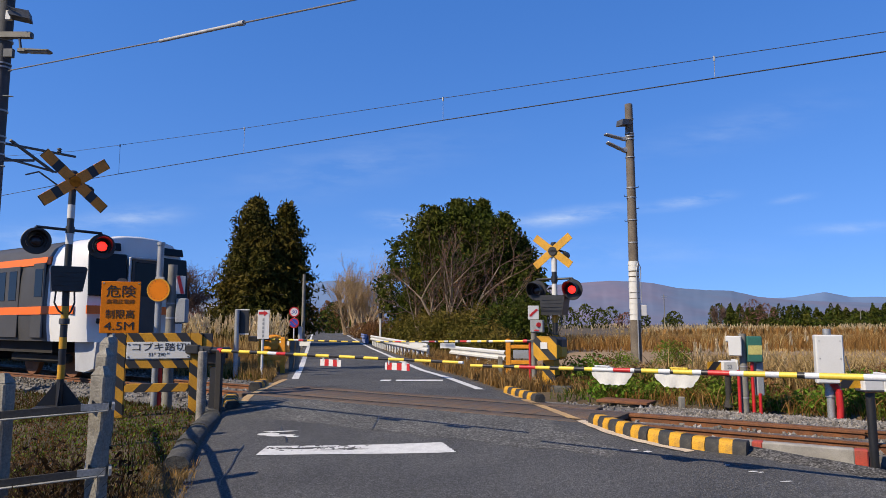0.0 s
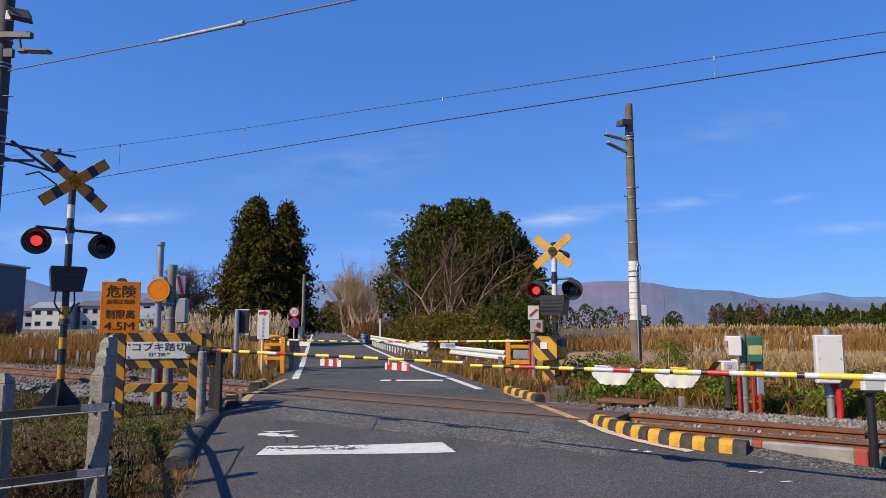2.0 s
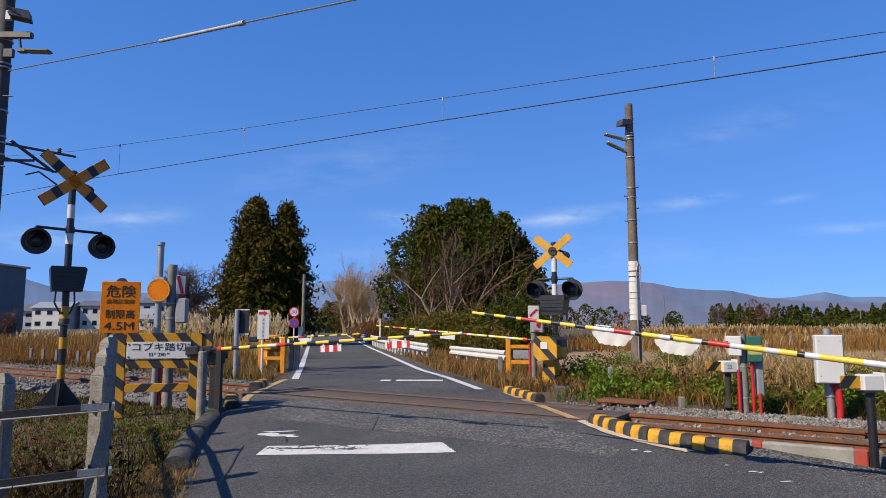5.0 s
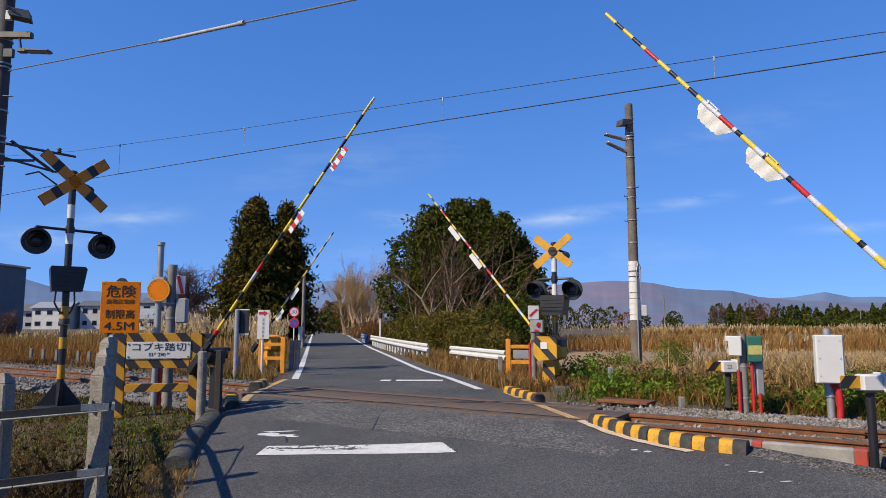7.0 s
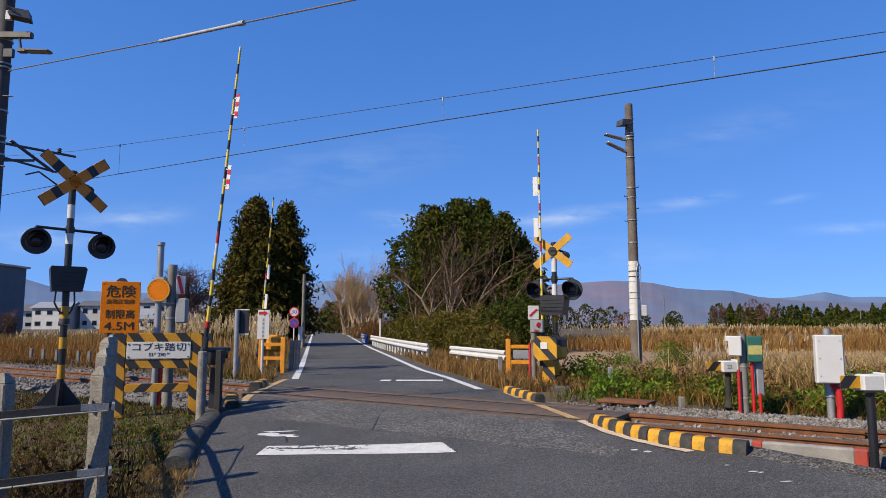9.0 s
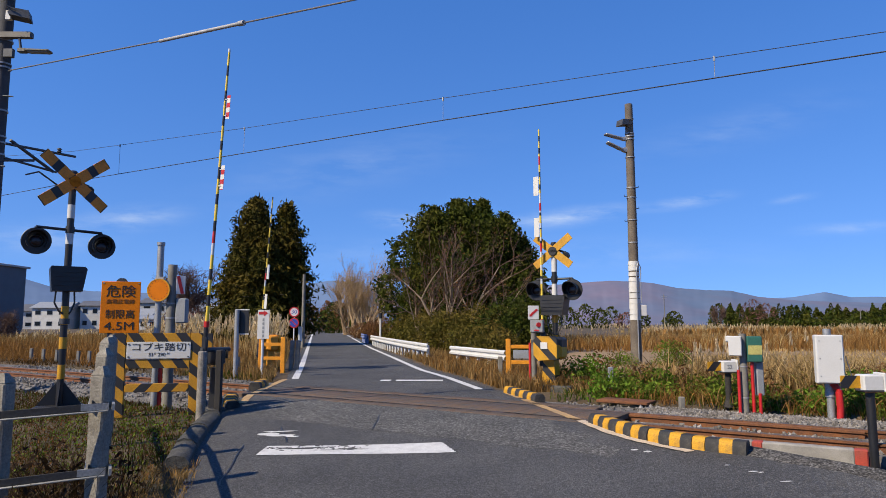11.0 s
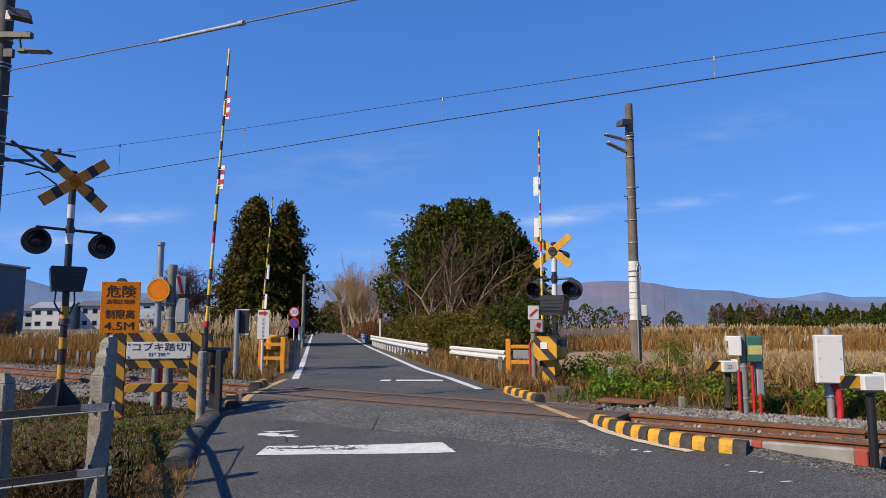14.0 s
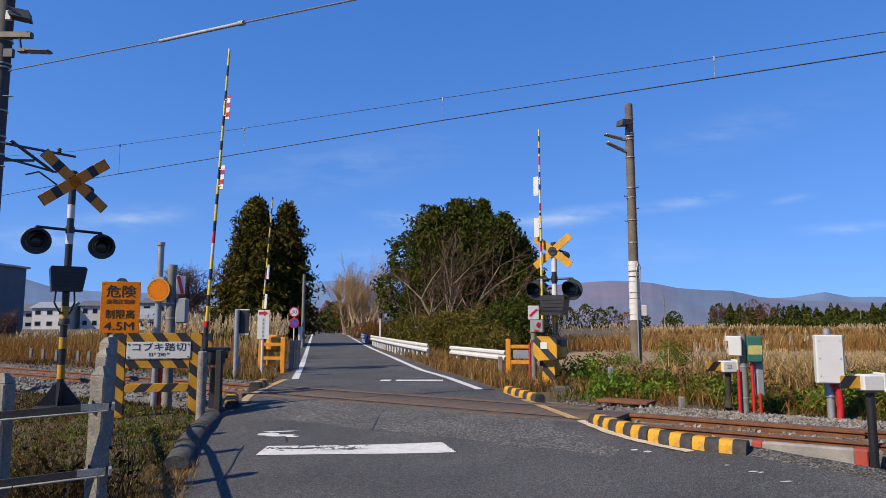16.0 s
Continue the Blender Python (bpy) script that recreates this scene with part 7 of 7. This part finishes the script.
house(-100, 175, 9, 8, 5.6, 1.5, WALL_W, ROOF_P, "white two-storey house in the village")
house(-91, 178, 7, 7, 6.2, 1.2, WALL_W, ROOF_G, "white house with a grey roof", 10)
house(-82, 172, 8, 6, 4.4, 1.2, WALL_G, ROOF_P, "grey low house in the village", -8)
house(-76, 168, 8, 6, 3.6, 1.6, WALL_W, ROOF_P, "white low house with a pale roof", 5, 4, 1)
house(-80, 195, 12, 9, 7.4, 1.4, WALL_G, ROOF_G, "grey building behind the houses")
house(-66, 180, 9, 7, 5.4, 1.4, WALL_W, ROOF_P, "white house partly behind trees", 0)
house(-68, 150, 10, 5, 2.6, 0.7, WALL_W, ROOF_P, "low white shed with a pale roof", 4, 5, 1)
house(-116, 185, 9, 8, 5.0, 1.8, WALL_W, ROOF_G, "white house with a dark roof", 15)
house(-60, 175, 7, 6, 4.8, 1.3, WALL_G, ROOF_P, "pale house at the village end", 0)
house(-23.5, 160, 7, 6, 3.4, 1.5, WALL_W, ROOF_G, "small white house at the end of the road", 0, 2, 1)
shed = thing("grey_shed", pose(-54.3, 66, 0), "large grey metal-clad shed with a white roof edge", "building")
SHED = mat("grey_cladding", (0.16, 0.17, 0.19), 0.7, 0.1, 0.1, 1.0, 0.05)
part("wall", Build().box((10, 14, 8.0), (0, 6, 3.95)), SHED, shed, "grey metal wall")
part("roof", Build().box((10.6, 14.6, 0.25), (0, 6, 8.05), bevel=0.03), WALL_W, shed, "white roof edge")
part("lower_roof", Build().box((12, 5, 0.3), (1.5, -2.4, 2.7), (12, 0, 0)), WALL_W, shed, "low white lean-to roof")
part("lower_wall", Build().box((11.6, 3.6, 2.5), (1.5, -2.2, 1.2)), SHED, shed)
# small white fence posts beyond the rails
for i in range(22):
    p = on_track(-25 + i * 0.86 + rw.uniform(-0.1, 0.1), 3.1 + rw.uniform(-0.1, 0.1))
    if far_l(p.x, p.y) and p.x < -5.6:
        simple_post("boundary_post", p.x, p.y, ground_z(p.x, p.y) + 0.46, 0.05, CONC, "small pale concrete boundary post in dry grass", square=True)["group"] = "boundary posts"


def ridge(name, pts, dist, label, seed, material, depth=900):
    """A range of hills: crest heights over bearings, falling to the plain with spurs and gullies."""
    b = Build()
    cols, rows = 320, 18
    a0, a1 = pts[0][0], pts[-1][0]
    for j in range(rows):
        t = j / (rows - 1)
        for i in range(cols):
            a = a0 + (a1 - a0) * i / (cols - 1)
            h = lerp_line([(z, q) for q, z in pts], a)
            k = dist - depth * (1 - t)
            spur = noise.noise((a * 30 + t * 1.5, t * 2.5, seed)) * 0.07 + noise.noise((a * 130, t * 4.0, seed)) * 0.012
            z = h * max(0.0, min(1.0, (t ** 1.2) + spur * t * (1 - t) * 2.2)) + h * 0.007 * noise.noise((a * 90, 0, seed))
            b.v.append((a * k, k, z - 6 * (1 - t)))
    b.f = [(j * cols + i, j * cols + i + 1, (j + 1) * cols + i + 1, (j + 1) * cols + i) for j in range(rows - 1) for i in range(cols - 1)]
    b.k = [0] * len(b.f)
    whole(name, b, material, label, "hills", kind="structure")


# distance haze is mixed into the hills' base colours as blue and violet
HILL = mat("hill_haze_tint", (0.20, 0.185, 0.26), 1.0, 0, 0.06, 0.0022, 0, (0.13, 0.185, 0.29), 0.012, spec=0.0)
HILL_F = mat("far_hill_haze_tint", (0.16, 0.235, 0.38), 1.0, 0, 0.05, 0.002, 0, (0.145, 0.22, 0.36), 0.01, spec=0.0)
D = 3600
ridge("hills", [(a, h * D) for a, h in ((-0.02, 0.052), (0.05, 0.050), (0.17, 0.060), (0.25, 0.066), (0.31, 0.063), (0.35, 0.055), (0.39, 0.052), (0.43, 0.051), (0.47, 0.042), (0.53, 0.036), (0.60, 0.034), (0.75, 0.03))], D, "brown and violet wooded hills, haze in their colour", 3, HILL)
ridge("far_hills", [(a, h * 4300) for a, h in ((-0.75, 0.072), (-0.66, 0.072), (-0.63, 0.070), (-0.58, 0.055), (-0.52, 0.050), (-0.42, 0.047), (-0.33, 0.046), (-0.24, 0.050), (-0.205, 0.060), (-0.17, 0.066), (-0.13, 0.061), (-0.08, 0.05), (0.1, 0.04), (0.40, 0.036), (0.52, 0.041), (0.57, 0.049), (0.61, 0.041), (0.64, 0.042), (0.68, 0.041), (0.75, 0.035))], 4300, "distant mountains, blue haze in their colour", 4, HILL_F)


# ---- what moves ----
def motions():
    def swing(arm, rows):
        walk(arm, [(t, pose(0, 0, 0, 0, -a, 0)) for t, a in rows])
    swing(arm_a, [(0, -0.5), (4.5, -0.5), (5.0, 3.5), (5.5, 14), (6.3, 31.3), (7.0, 44.6), (7.5, 54.5), (8.0, 64.0), (8.5, 73.8), (9.0, 82.6), (9.4, 85.9), (16, 85.9)])
    swing(arm_b, [(0, -0.6), (4.4, -0.6), (4.9, 4.5), (5.4, 17), (6.3, 36.0), (6.5, 39.8), (7.0, 50.5), (7.5, 60.6), (8.0, 70.0), (8.4, 77.3), (9.0, 87.0), (9.4, 89.0), (16, 89.0)])
    swing(arm_c, [(0, -0.3), (4.6, -0.3), (5.1, 4), (5.6, 14), (6.3, 29.6), (7.0, 43.4), (7.5, 53.9), (8.0, 63.6), (8.5, 74.0), (9.0, 84.0), (9.3, 84.5), (16, 84.5)])
    swing(arm_d, [(0, -1.0), (4.5, -1.0), (5.0, 4), (5.5, 15), (6.3, 32.5), (7.0, 49.4), (7.5, 60.2), (8.0, 70.9), (8.5, 81.0), (8.9, 89.0), (9.2, 89.8), (16, 89.8)])
    v, s0, rz = 26.7, 12.82, math.degrees(math.atan2(-U.y, -U.x))
    for car, off in ((train_car, 0.0), (train_car_two, 20.6)):
        rows = []
        for t in (0.0, 4.0, 8.0, 12.0, 16.0):
            p = on_track(-(s0 + off + v * t), 0.0, 0.0)
            rows.append((t, pose(p.x, p.y, p.z, 0, 0, rz)))
        walk(car, rows)
    # lamps blink in turn until the barriers are released, by turning two-faced discs
    first, flips = {0: 180, 1: 0}, (0.25, 0.85, 1.55, 2.15, 2.75, 3.35, 3.95)
    for side in (0, 1):
        rows, a = [(0.0, first[side])], first[side]
        times = list(flips) + ([4.05] if side == 0 else [])
        for t in times:
            rows += [(t - 0.05, a), (t - 0.05 + 1 / 30, a + 60), (t - 0.05 + 2 / 30, a + 120), (t + 0.05, a + 180)]
            a += 180
        if a % 360 == 0:
            rows += [(4.0, a), (4.0 + 1 / 30, a + 60), (4.0 + 2 / 30, a + 120), (4.1, a + 180)]
            a += 180
        rows.append((16.0, a))
        rows = [r for k, r in enumerate(rows) if k == len(rows) - 1 or frame(rows[k + 1][0]) > frame(r[0])]
        for lens in (lenses_a[side], lenses_d[side]):
            walk(lens, [(t, pose(0, 0, 0, 0, 0, q)) for t, q in rows])


motions()
